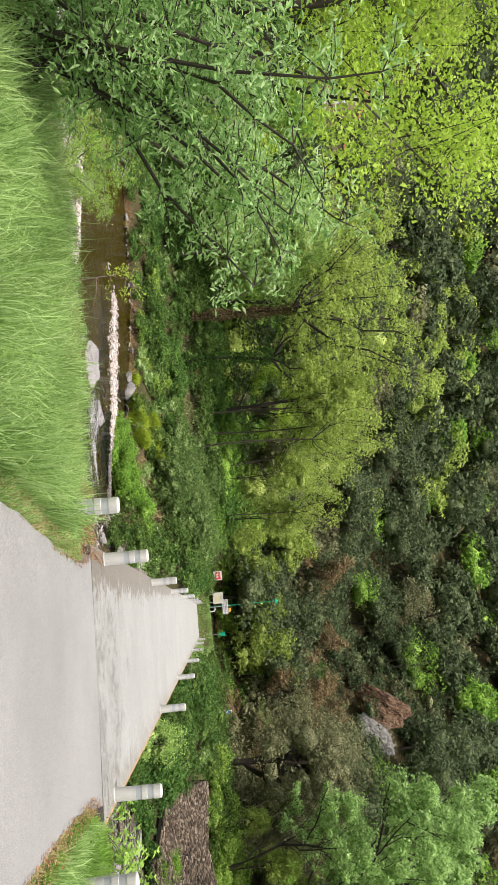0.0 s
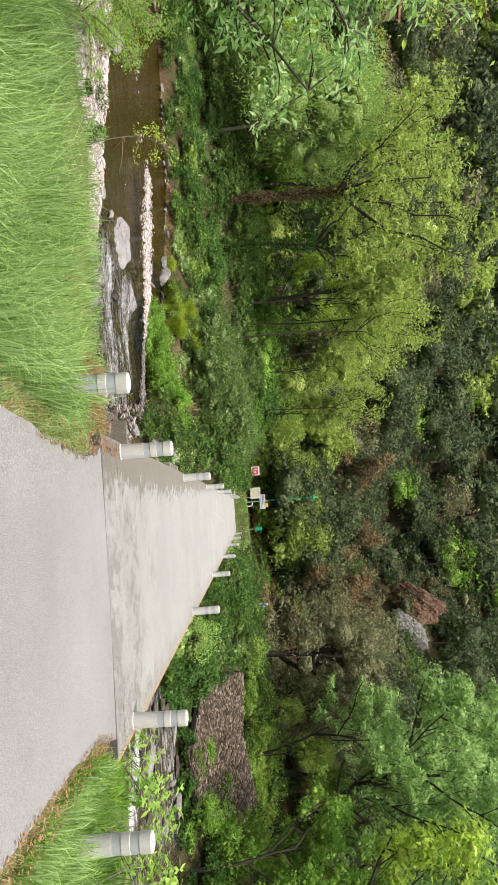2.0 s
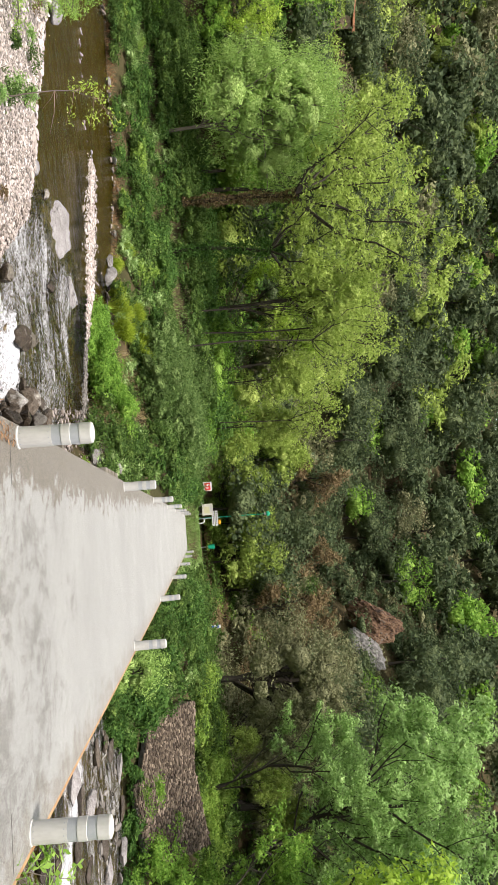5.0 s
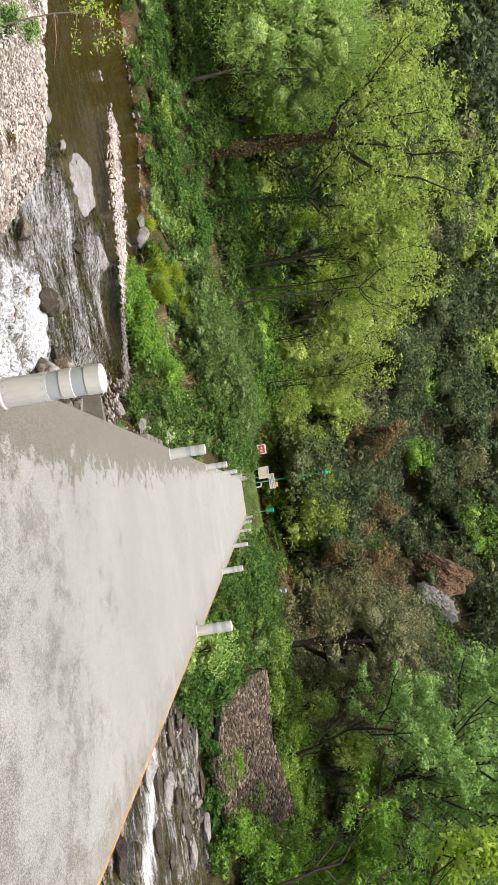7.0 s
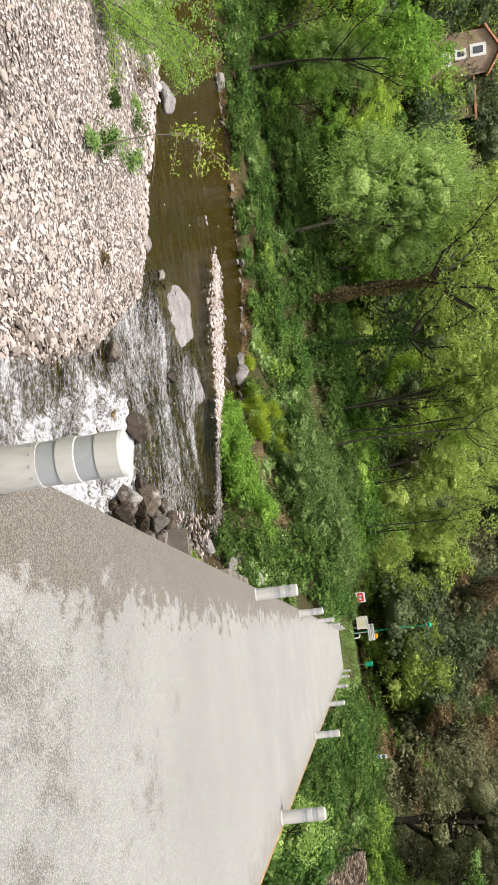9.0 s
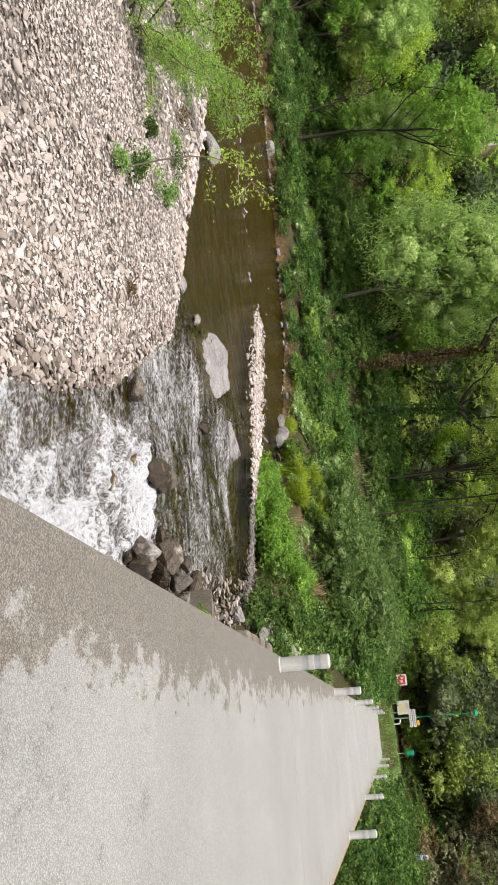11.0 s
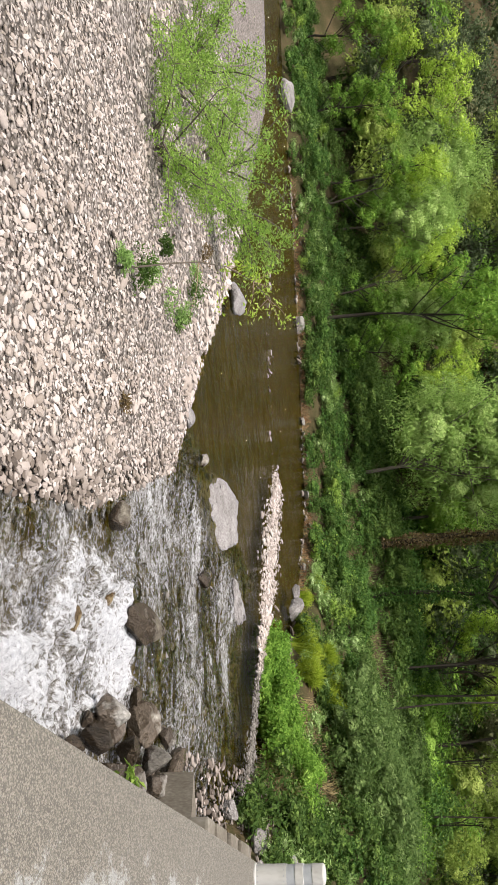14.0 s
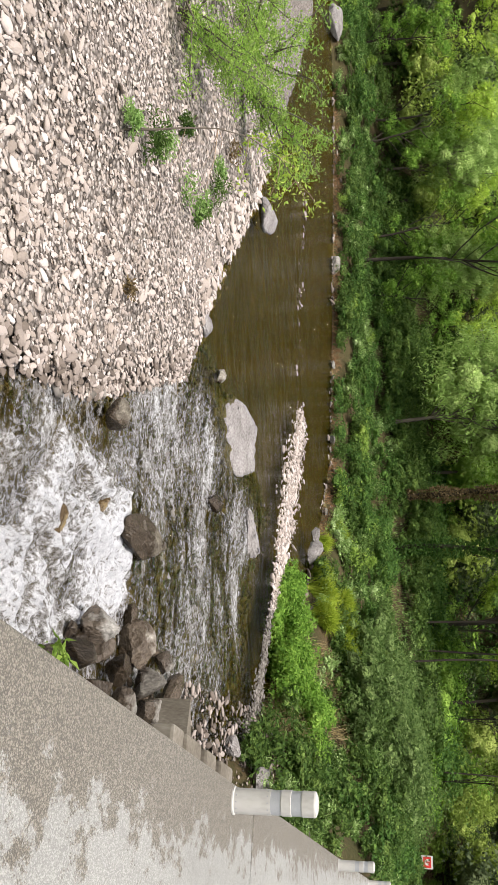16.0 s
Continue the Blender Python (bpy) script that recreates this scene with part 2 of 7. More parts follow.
M_TWIG = shader("dry_wood", [(0.3, (0.16, 0.11, 0.07)), (0.6, (0.3, 0.22, 0.15)), (0.8, (0.42, 0.34, 0.25))], scale=6, fine=40)


def paved_material(name, low, high, edge_stain, grain_size):
    """Pale paving with pebble grain, brushed blotches and, on the deck, stains along the upstream edge."""
    m = bpy.data.materials.new(name)
    m.use_nodes = True
    nt = m.node_tree
    n, l = nt.nodes, nt.links
    b = n["Principled BSDF"]
    b.inputs["Roughness"].default_value = 0.75
    geo = n.new("ShaderNodeNewGeometry")
    sep = n.new("ShaderNodeSeparateXYZ")
    l.new(geo.outputs["Position"], sep.inputs[0])

    def tex(scale, detail, stretch, rough=0.6):
        mp = n.new("ShaderNodeMapping")
        mp.inputs["Scale"].default_value = stretch
        t = n.new("ShaderNodeTexNoise")
        t.inputs["Scale"].default_value, t.inputs["Detail"].default_value, t.inputs["Roughness"].default_value = scale, detail, rough
        l.new(geo.outputs["Position"], mp.inputs["Vector"])
        l.new(mp.outputs[0], t.inputs["Vector"])
        return t.outputs["Fac"]

    def math_node(op, a, c, clamp=False):
        k = n.new("ShaderNodeMath")
        k.operation, k.use_clamp = op, clamp
        for i, v in enumerate((a, c)):
            if isinstance(v, (int, float)):
                k.inputs[i].default_value = v
            else:
                l.new(v, k.inputs[i])
        return k.outputs[0]

    grain = n.new("ShaderNodeTexVoronoi")
    grain.inputs["Scale"].default_value = grain_size
    l.new(geo.outputs["Position"], grain.inputs["Vector"])
    broad = tex(0.35, 4, (1, 1, 1))
    grit = tex(70, 4, (1, 1, 1), 0.75)
    scrape = tex(3.2, 8, (1.5, 1.0, 1), 0.72)
    patch = tex(1.3, 8, (1.3, 0.75, 1), 0.68)

    def soft_step(v, lo, hi):
        k = n.new("ShaderNodeMapRange")
        k.interpolation_type = "SMOOTHSTEP"
        k.inputs["From Min"].default_value, k.inputs["From Max"].default_value = lo, hi
        l.new(v, k.inputs["Value"])
        return k.outputs["Result"]

    def spread(v, gain):
        return math_node("MULTIPLY", math_node("SUBTRACT", v, 0.5), gain)

    # dirt band: full by x = 0.4, worn away in streaks by x = 1.2
    edge = math_node("MULTIPLY_ADD", sep.outputs["X"], -1.0)
    edge.node.inputs[2].default_value = 0.5
    edge = math_node("ADD", edge, math_node("MULTIPLY", math_node("MAXIMUM", sep.outputs["Y"], -4.0), -0.022))  # worn thinner farther out
    ragged = math_node("ADD", math_node("ADD", spread(scrape, 2.0), spread(patch, 0.9)), spread(grit, 0.7))
    stain = soft_step(math_node("ADD", edge, ragged), 0.02, 0.14)
    far_edge = math_node("ADD", math_node("SUBTRACT", sep.outputs["X"], 3.5), ragged)
    rim = math_node("MULTIPLY", soft_step(far_edge, -0.15, 0.35), edge_stain)
    trodden = n.new("ShaderNodeMapRange")  # more dirt left where the deck begins
    for key, val in (("From Min", -11.0), ("From Max", -3.5), ("To Min", 0.3), ("To Max", -0.06)):
        trodden.inputs[key].default_value = val
    l.new(sep.outputs["Y"], trodden.inputs["Value"])
    grime = math_node("MULTIPLY", trodden.outputs["Result"], edge_stain)
    mid = soft_step(math_node("ADD", math_node("ADD", math_node("ADD", spread(patch, 1.2), grime), spread(scrape, 1.0)), spread(grit, 1.2)), 0.18, 0.36)
    base = n.new("ShaderNodeValToRGB")
    base.color_ramp.elements[0].position, base.color_ramp.elements[0].color = 0.3, (*low, 1)
    base.color_ramp.elements[1].position, base.color_ramp.elements[1].color = 0.7, (*high, 1)
    l.new(broad, base.inputs["Fac"])
    col = base.outputs["Color"]
    for fac, c, amount in ((mid, (0.122, 0.117, 0.102, 1), 0.66 if edge_stain else 0.3), (stain, (0.124, 0.106, 0.077, 1), 0.76 * edge_stain), (rim, (0.17, 0.148, 0.112, 1), 0.5)):
        mx = n.new("ShaderNodeMixRGB")
        mx.inputs["Color2"].default_value = c
        l.new(math_node("MULTIPLY", fac, amount), mx.inputs["Fac"])
        l.new(col, mx.inputs["Color1"])
        col = mx.outputs["Color"]
    # aggregate: light and dark grains under everything
    speck = n.new("ShaderNodeMixRGB")
    speck.inputs["Fac"].default_value = 0.4
    l.new(grain.outputs["Color"], speck.inputs["Color1"])
    l.new(grit, speck.inputs["Color2"])
    bw = n.new("ShaderNodeRGBToBW")
    l.new(speck.outputs[0], bw.inputs[0])
    pebble = math_node("MULTIPLY_ADD", grain.outputs["Distance"], -0.55)  # rounded pebbles with dark pits between
    l.new(math_node("ADD", bw.outputs[0], 0.2), pebble.node.inputs[2])
    tone = n.new("ShaderNodeMapRange")
    tone.inputs["From Min"].default_value, tone.inputs["From Max"].default_value = 0.3, 0.68
    tone.inputs["To Min"].default_value, tone.inputs["To Max"].default_value = (0.58, 1.58) if edge_stain else (0.74, 1.32)
    l.new(pebble, tone.inputs["Value"])
    spec = n.new("ShaderNodeMixRGB")
    spec.blend_type = "MULTIPLY"
    dirty = math_node("MULTIPLY_ADD", math_node("MAXIMUM", mid, stain), 0.5)  # pebbles stand out more where dirt fills the gaps
    dirty.node.inputs[2].default_value = 0.5
    l.new(dirty, spec.inputs["Fac"])
    l.new(col, spec.inputs["Color1"])
    l.new(tone.outputs["Result"], spec.inputs["Color2"])
    l.new(spec.outputs["Color"], b.inputs["Base Color"])
    bp = n.new("ShaderNodeBump")
    bp.inputs["Strength"].default_value, bp.inputs["Distance"].default_value = 1.0, 0.012
    l.new(pebble, bp.inputs["Height"])
    l.new(bp.outputs["Normal"], b.inputs["Normal"])
    return m


def ground_material():
    """Soil, moss and leaf litter, turning to pebbly sand and dark river bed low down by the water."""
    m = bpy.data.materials.new("ground_soil")
    m.use_nodes = True
    nt = m.node_tree
    n, l = nt.nodes, nt.links
    b = n["Principled BSDF"]
    b.inputs["Roughness"].default_value, b.inputs["Specular IOR Level"].default_value = 0.95, 0.08
    geo = n.new("ShaderNodeNewGeometry")
    a = n.new("ShaderNodeTexNoise")
    a.inputs["Scale"].default_value, a.inputs["Detail"].default_value = 0.35, 6
    c = n.new("ShaderNodeTexNoise")
    c.inputs["Scale"].default_value, c.inputs["Detail"].default_value = 9, 5
    for t in (a, c):
        l.new(geo.outputs["Position"], t.inputs["Vector"])
    soil = n.new("ShaderNodeValToRGB")
    stops = [(0.3, (0.024, 0.026, 0.011)), (0.45, (0.044, 0.042, 0.018)), (0.58, (0.075, 0.056, 0.03)), (0.75, (0.125, 0.09, 0.052))]
    while len(soil.color_ramp.elements) < 4:
        soil.color_ramp.elements.new(0.5)
    for e, (p, col) in zip(soil.color_ramp.elements, stops):
        e.position, e.color = p, (*col, 1)
    mx = n.new("ShaderNodeMixRGB")
    mx.inputs["Fac"].default_value = 0.45
    l.new(a.outputs["Fac"], mx.inputs["Color1"])
    l.new(c.outputs["Fac"], mx.inputs["Color2"])
    l.new(mx.outputs[0], soil.inputs["Fac"])
    l.new(soil.outputs["Color"], b.inputs["Base Color"])
    bp = n.new("ShaderNodeBump")
    bp.inputs["Strength"].default_value, bp.inputs["Distance"].default_value = 0.8, 0.08
    l.new(c.outputs["Fac"], bp.inputs["Height"])
    l.new(bp.outputs["Normal"], b.inputs["Normal"])
    return m


def water_material(name, tint):
    """Clear tinted water: see-through with a gloss by Fresnel; the mesh says where it is calm (below 0) or foams (above)."""
    m = bpy.data.materials.new(name)
    m.use_nodes = True
    nt = m.node_tree
    n, l = nt.nodes, nt.links
    n.remove(n["Principled BSDF"])
    geo = n.new("ShaderNodeNewGeometry")
    att = n.new("ShaderNodeAttribute")
    att.attribute_name = "foam"

    def noise(scale, detail, rough, stretch, distortion=0.5):
        mp = n.new("ShaderNodeMapping")
        mp.vector_type = "TEXTURE"  # crests run across the valley
        mp.inputs["Scale"].default_value = stretch
        mp.inputs["Rotation"].default_value = (0, 0, radians(38))
        l.new(geo.outputs["Position"], mp.inputs["Vector"])
        t = n.new("ShaderNodeTexNoise")
        t.inputs["Scale"].default_value, t.inputs["Detail"].default_value, t.inputs["Roughness"].default_value = scale, detail, rough
        t.inputs["Distortion"].default_value = distortion
        l.new(mp.outputs[0], t.inputs["Vector"])
        return t.outputs["Fac"]

    def calc(op, a, b, c=None):
        k = n.new("ShaderNodeMath")
        k.operation = op
        for i, v in enumerate((a, b, c)):
            if isinstance(v, (int, float)):
                k.inputs[i].default_value = v
            elif v is not None:
                l.new(v, k.inputs[i])
        return k.outputs[0]

    def ranged(v, lo, hi, out_lo, out_hi):
        k = n.new("ShaderNodeMapRange")
        for key, val in (("From Min", lo), ("From Max", hi), ("To Min", out_lo), ("To Max", out_hi)):
            k.inputs[key].default_value = val
        l.new(v, k.inputs["Value"])
        return k.outputs["Result"]

    def bump(height_, dist):
        k = n.new("ShaderNodeBump")
        k.inputs["Strength"].default_value, k.inputs["Distance"].default_value = 1.0, dist
        l.new(height_, k.inputs["Height"])
        return k.outputs["Normal"]

    rough_water = ranged(att.outputs["Fac"], -0.4, 0.1, 0.0, 1.0)
    swell = noise(2.6, 3, 0.55, (1.1, 1, 1))
    chop = noise(8.0, 3, 0.55, (1.1, 1, 1))
    surface = calc("MULTIPLY_ADD", chop, calc("MULTIPLY_ADD", rough_water, 0.02, 0.22), calc("MULTIPLY", swell, ranged(rough_water, 0.0, 1.0, 0.7, 1.0)))
    # long low ripples cross the quiet pool
    ripples = noise(2.2, 4, 0.6, (3.6, 1, 1), 0.4)
    surface = calc("MULTIPLY_ADD", ripples, ranged(rough_water, 0.0, 1.0, 2.2, 0.0), surface)
    normal = bump(surface, 0.2)
    fr = n.new("ShaderNodeFresnel")
    fr.inputs["IOR"].default_value = 1.33
    gl = n.new("ShaderNodeBsdfGlossy")
    l.new(ranged(rough_water, 0.0, 1.0, 0.06, 0.2), gl.inputs["Roughness"])
    tr = n.new("ShaderNodeBsdfTransparent")
    clear = n.new("ShaderNodeMixRGB")  # deep pools are olive, shallow running water is nearly clear
    clear.inputs["Color1"].default_value, clear.inputs["Color2"].default_value = (*tint, 1), (0.74, 0.68, 0.5, 1)
    l.new(rough_water, clear.inputs["Fac"])
    l.new(clear.outputs[0], tr.inputs["Color"])
    for s in (fr, gl):
        l.new(normal, s.inputs["Normal"])
    mixs = n.new("ShaderNodeMixShader")
    l.new(calc("MULTIPLY", fr.outputs[0], ranged(ripples, 0.38, 0.64, 0.45, 1.35)), mixs.inputs["Fac"])  # ripple noise scales the mirroring, so streaks of reflection are painted in
    l.new(tr.outputs[0], mixs.inputs[1])
    l.new(gl.outputs[0], mixs.inputs[2])
    out = mixs.outputs[0]
    froth = noise(12.0, 14, 0.8, (1, 1, 1), 0.1)
    lace = calc("ABSOLUTE", calc("SUBTRACT", noise(4.0, 8, 0.62, (1, 1, 1), 0.7), 0.5), 0.0)
    add = calc("ADD", calc("ADD", att.outputs["Fac"], calc("MULTIPLY_ADD", froth, 1.7, -0.86)), ranged(lace, 0.0, 0.1, 0.32, -0.1))
    relief = bump(froth, 0.07)
    for lo, hi, most, dark, pale, rough in ((-0.15, 0.38, 0.78, (0.17, 0.16, 0.14, 1), (0.47, 0.47, 0.48, 1), 0.3), (0.38, 0.6, 0.96, (0.36, 0.375, 0.4, 1), (0.64, 0.655, 0.67, 1), 0.75)):
        layer = n.new("ShaderNodeBsdfPrincipled")
        shade = n.new("ShaderNodeMixRGB")
        shade.inputs["Color1"].default_value, shade.inputs["Color2"].default_value = dark, pale
        l.new(ranged(froth, 0.42, 0.62, 0.0, 1.0), shade.inputs["Fac"])
        l.new(shade.outputs[0], layer.inputs["Base Color"])
        layer.inputs["Roughness"].default_value = rough
        l.new(relief, layer.inputs["Normal"])
        m2 = n.new("ShaderNodeMixShader")
        l.new(ranged(add, lo, hi, 0.0, most), m2.inputs["Fac"])
        l.new(out, m2.inputs[1])
        l.new(layer.outputs[0], m2.inputs[2])
        out = m2.outputs[0]
    l.new(out, n["Material Output"].inputs["Surface"])
    return m


M_DECK = paved_material("deck_concrete", (0.233, 0.235, 0.219), (0.294, 0.297, 0.278), 1.0, 115)
M_ASPHALT = paved_material("asphalt_worn", (0.178, 0.174, 0.166), (0.238, 0.234, 0.223), 0.0, 80)
M_GROUND = ground_material()
M_TURF = shader("meadow_turf", [(0.25, (0.045, 0.05, 0.018)), (0.45, (0.085, 0.115, 0.03)), (0.62, (0.14, 0.18, 0.05)), (0.8, (0.19, 0.18, 0.085))], scale=0.5, fine=14, fine_mix=0.5, rough=0.95, bump=1.0, bump_dist=0.06)
M_WATER = water_material("river_water", (0.48, 0.445, 0.1))
M_BED = shader("river_bed", [(0.25, (0.045, 0.038, 0.015)), (0.5, (0.11, 0.092, 0.037)), (0.75, (0.2, 0.17, 0.08))], scale=0.9, fine=7, fine_mix=0.5, bump=0.6, bump_dist=0.06)


def pebble_ground():
    """Fine pebbles too small to model: cells with their own colour and rounded relief, the shade between them painted
    dark.
    """
    m = bpy.data.materials.new("fine_pebbles")
    m.use_nodes = True
    n, l = m.node_tree.nodes, m.node_tree.links
    b = n["Principled BSDF"]
    b.inputs["Roughness"].default_value = 0.9
    geo = n.new("ShaderNodeNewGeometry")
    warp = n.new("ShaderNodeTexNoise")
    warp.inputs["Scale"].default_value = 6
    l.new(geo.outputs["Position"], warp.inputs["Vector"])
    mv = n.new("ShaderNodeMixRGB")
    mv.blend_type = "ADD"
    mv.inputs["Fac"].default_value = 0.06
    l.new(geo.outputs["Position"], mv.inputs["Color1"])
    l.new(warp.outputs["Color"], mv.inputs["Color2"])
    cells = n.new("ShaderNodeTexVoronoi")
    cells.inputs["Scale"].default_value = 13
    l.new(mv.outputs[0], cells.inputs["Vector"])
    bw = n.new("ShaderNodeRGBToBW")
    l.new(cells.outputs["Color"], bw.inputs[0])
    ramp = n.new("ShaderNodeValToRGB")
    stops = [(0.1, (0.06, 0.048, 0.039)), (0.35, (0.15, 0.128, 0.11)), (0.6, (0.25, 0.22, 0.198)), (0.85, (0.36, 0.328, 0.302)), (1.0, (0.2, 0.125, 0.08))]
    while len(ramp.color_ramp.elements) < len(stops):
        ramp.color_ramp.elements.new(0.5)
    for e, (p, c) in zip(ramp.color_ramp.elements, stops):
        e.position, e.color = p, (*c, 1)
    l.new(bw.outputs[0], ramp.inputs["Fac"])
    # shade in the gaps between pebbles, put into the colour towards each cell's edge
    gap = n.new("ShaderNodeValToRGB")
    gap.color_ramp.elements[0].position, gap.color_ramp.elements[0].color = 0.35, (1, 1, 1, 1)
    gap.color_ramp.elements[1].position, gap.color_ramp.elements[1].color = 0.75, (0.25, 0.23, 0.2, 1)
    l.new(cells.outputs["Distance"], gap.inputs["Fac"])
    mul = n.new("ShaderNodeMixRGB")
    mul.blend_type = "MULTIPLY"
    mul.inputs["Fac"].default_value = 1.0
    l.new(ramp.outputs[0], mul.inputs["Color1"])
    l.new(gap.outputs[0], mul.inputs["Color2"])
    l.new(mul.outputs[0], b.inputs["Base Color"])
    inv = n.new("ShaderNodeMath")
    inv.operation = "SUBTRACT"
    inv.inputs[0].default_value = 1.0
    l.new(cells.outputs["Distance"], inv.inputs[1])
    bp = n.new("ShaderNodeBump")
    bp.inputs["Strength"].default_value, bp.inputs["Distance"].default_value = 1.0, 0.05
    l.new(inv.outputs[0], bp.inputs["Height"])
    l.new(bp.outputs["Normal"], b.inputs["Normal"])
    return m


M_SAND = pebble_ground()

# ---- shape helpers ----
def mesh_from(name, verts, faces, mat=None, smooth=False):
    """A mesh from arrays: verts (n, 3), faces (m, 3) or (m, 4)."""
    verts, faces = np.asarray(verts, np.float32), np.asarray(faces, np.int32)
    me = bpy.data.meshes.new(name)
    k = faces.shape[1]
    me.vertices.add(len(verts))
    me.vertices.foreach_set("co", verts.ravel())
    me.loops.add(faces.size)
    me.loops.foreach_set("vertex_index", faces.ravel())
    me.polygons.add(len(faces))
    me.polygons.foreach_set("loop_start", np.arange(0, faces.size, k, dtype=np.int32))
    me.polygons.foreach_set("loop_total", np.full(len(faces), k, np.int32))
    me.polygons.foreach_set("use_smooth", np.full(len(faces), smooth))
    me.update(calc_edges=True)
    if mat:
        me.materials.append(mat)
    return me


def child(name, me, parent, label=""):
    ob = new(name, me)
    ob.parent = parent
    return tagged(ob, label)


def part(name, bm, material, parent, label="", smooth=False):
    me = bpy.data.meshes.new(name)
    bm.to_mesh(me)
    bm.free()
    me.materials.append(material)
    if smooth:
        me.polygons.foreach_set("use_smooth", np.ones(len(me.polygons), bool))
        me.set_sharp_from_angle(angle=0.45)
    return child(name, me, parent, label)


def box_bm(size, centre=(0, 0, 0), bevel=0.0, turn=None):
    bm = bmesh.new()
    m = Matrix.LocRotScale(centre, turn, size)
    bmesh.ops.create_cube(bm, size=1, matrix=m)
    if bevel:
        bmesh.ops.bevel(bm, geom=list(bm.edges), offset=bevel, segments=2, affect="EDGES", profile=0.6)
    return bm


def lathe_bm(profile, segments=24, centre=(0, 0, 0)):
    """profile: (radius, z) from the bottom up, turned round z."""
    bm = bmesh.new()
    rings = []
    for r, z in profile:
        if r < 1e-5:
            rings.append([bm.verts.new((centre[0], centre[1], centre[2] + z))])
        else:
            rings.append([bm.verts.new((centre[0] + r * math.cos(2 * math.pi * i / segments), centre[1] + r * math.sin(2 * math.pi * i / segments), centre[2] + z)) for i in range(segments)])
    for a, b in zip(rings, rings[1:]):
        for i in range(segments):
            j = (i + 1) % segments
            if len(a) == 1 and len(b) > 1:
                bm.faces.new((a[0], b[j], b[i]))
            elif len(b) == 1 and len(a) > 1:
                bm.faces.new((a[i], a[j], b[0]))
            elif len(a) > 1:
                bm.faces.new((a[i], a[j], b[j], b[i]))
    return bm


def tube(path, radii, sides=6):
    """Vertices and quads of a tapered tube along path."""
    path = np.asarray(path, float)
    d = np.gradient(path, axis=0)
    d /= np.linalg.norm(d, axis=1)[:, None] + 1e-9
    ref = np.where(np.abs(d[:, 2:3]) > 0.9, [[1.0, 0, 0]], [[0, 0, 1.0]])
    u = np.cross(d, ref)
    u /= np.linalg.norm(u, axis=1)[:, None] + 1e-9
    v = np.cross(d, u)
    a = np.linspace(0, 2 * np.pi, sides, endpoint=False)
    ring = u[:, None] * np.cos(a)[None, :, None] + v[:, None] * np.sin(a)[None, :, None]
    verts = (path[:, None] + ring * np.asarray(radii)[:, None, None]).reshape(-1, 3)
    k = len(path)
    i, j = np.meshgrid(np.arange(k - 1), np.arange(sides), indexing="ij")
    jn = (j + 1) % sides
    faces = np.stack([i * sides + j, i * sides + jn, (i + 1) * sides + jn, (i + 1) * sides + j], -1).reshape(-1, 4)
    return verts, faces


def merged(pieces):
    vs, fs, n = [], [], 0
    for v, f in pieces:
        vs.append(v)
        fs.append(f + n)
        n += len(v)
    return np.concatenate(vs), np.concatenate(fs)


# ---- the lie of the land ----
DECK_X0, DECK_X1, DECK_Y0, DECK_Y1 = -0.14, 3.86, -10.95, 70.6
FAR_LINE = ((-140, 30), (-64, 36), (-57, 39.5), (-45, 40.5), (-32, 41.2), (-25, 40.8), (-19, 36.6), (-14, 32), (-10, 28), (-6, 24), (-3, 19), (-1, 15.5), (4, 17), (8, 22), (10.8, 26.5), (13, 30.8), (16, 31.4), (19, 30.6), (22, 28.8), (30, 26), (50, 20), (140, 5))
NEAR_LINE = ((-140, 18), (-48, 24.7), (-40, 21.8), (-26, 16.2), (-18.4, 12.6), (-14, 10.3), (-12.2, 9.3), (-9.5, 8.6), (-6.3, 4.4), (-5, 1.5), (-4.1, -1), (-2, -3), (4, -3.5), (10, -3), (30, -8), (140, -20))
HILL_LINE = ((-200, 20), (-90, 42), (-60, 52), (-30, 62), (-12, 76), (8, 77), (18, 63), (40, 58), (80, 46), (200, 20))


def line_y(line, x):
    return np.interp(x, [p[0] for p in line], [p[1] for p in line])


def smooth(t):
    t = np.clip(t, 0, 1)
    return t * t * (3 - 2 * t)


def wobble(x, y, s, seed=0.0):
    """Cheap smooth noise, about -1 to 1."""
    return (np.sin(x / s * 1.7 + seed) * np.cos(y / s * 1.3 - seed * 2) + 0.5 * np.sin(x / s * 3.9 + y / s * 2.7 + seed * 3) + 0.25 * np.cos(x / s * 7.1 - y / s * 6.3 + seed)) / 1.5


def vnoise(x, y, seed=0):
    """Value noise on a hashed lattice, -1 to 1."""
    xi, yi = np.floor(x), np.floor(y)
    u, v = x - xi, y - yi
    u, v = u * u * (3 - 2 * u), v * v * (3 - 2 * v)

    def at(a, b):
        h = np.sin(a * 127.1 + b * 311.7 + seed * 74.7) * 43758.5453
        return 2 * (h - np.floor(h)) - 1

    return (at(xi, yi) * (1 - u) + at(xi + 1, yi) * u) * (1 - v) + (at(xi, yi + 1) * (1 - u) + at(xi + 1, yi + 1) * u) * v


def fbm(x, y, seed=0, octaves=4):
    return sum(vnoise(x * 2.03**k, y * 2.03**k, seed + k) * 0.55**k for k in range(octaves)) / 1.6


def water_level(x, y):
    """A pool upstream, a riffle, then the drop by the bridge."""
    drop = 0.45 * smooth((x + 11.5) / 4.5) + 0.35 * smooth((x + 5.5) / 3.5)
    return -3.1 - drop


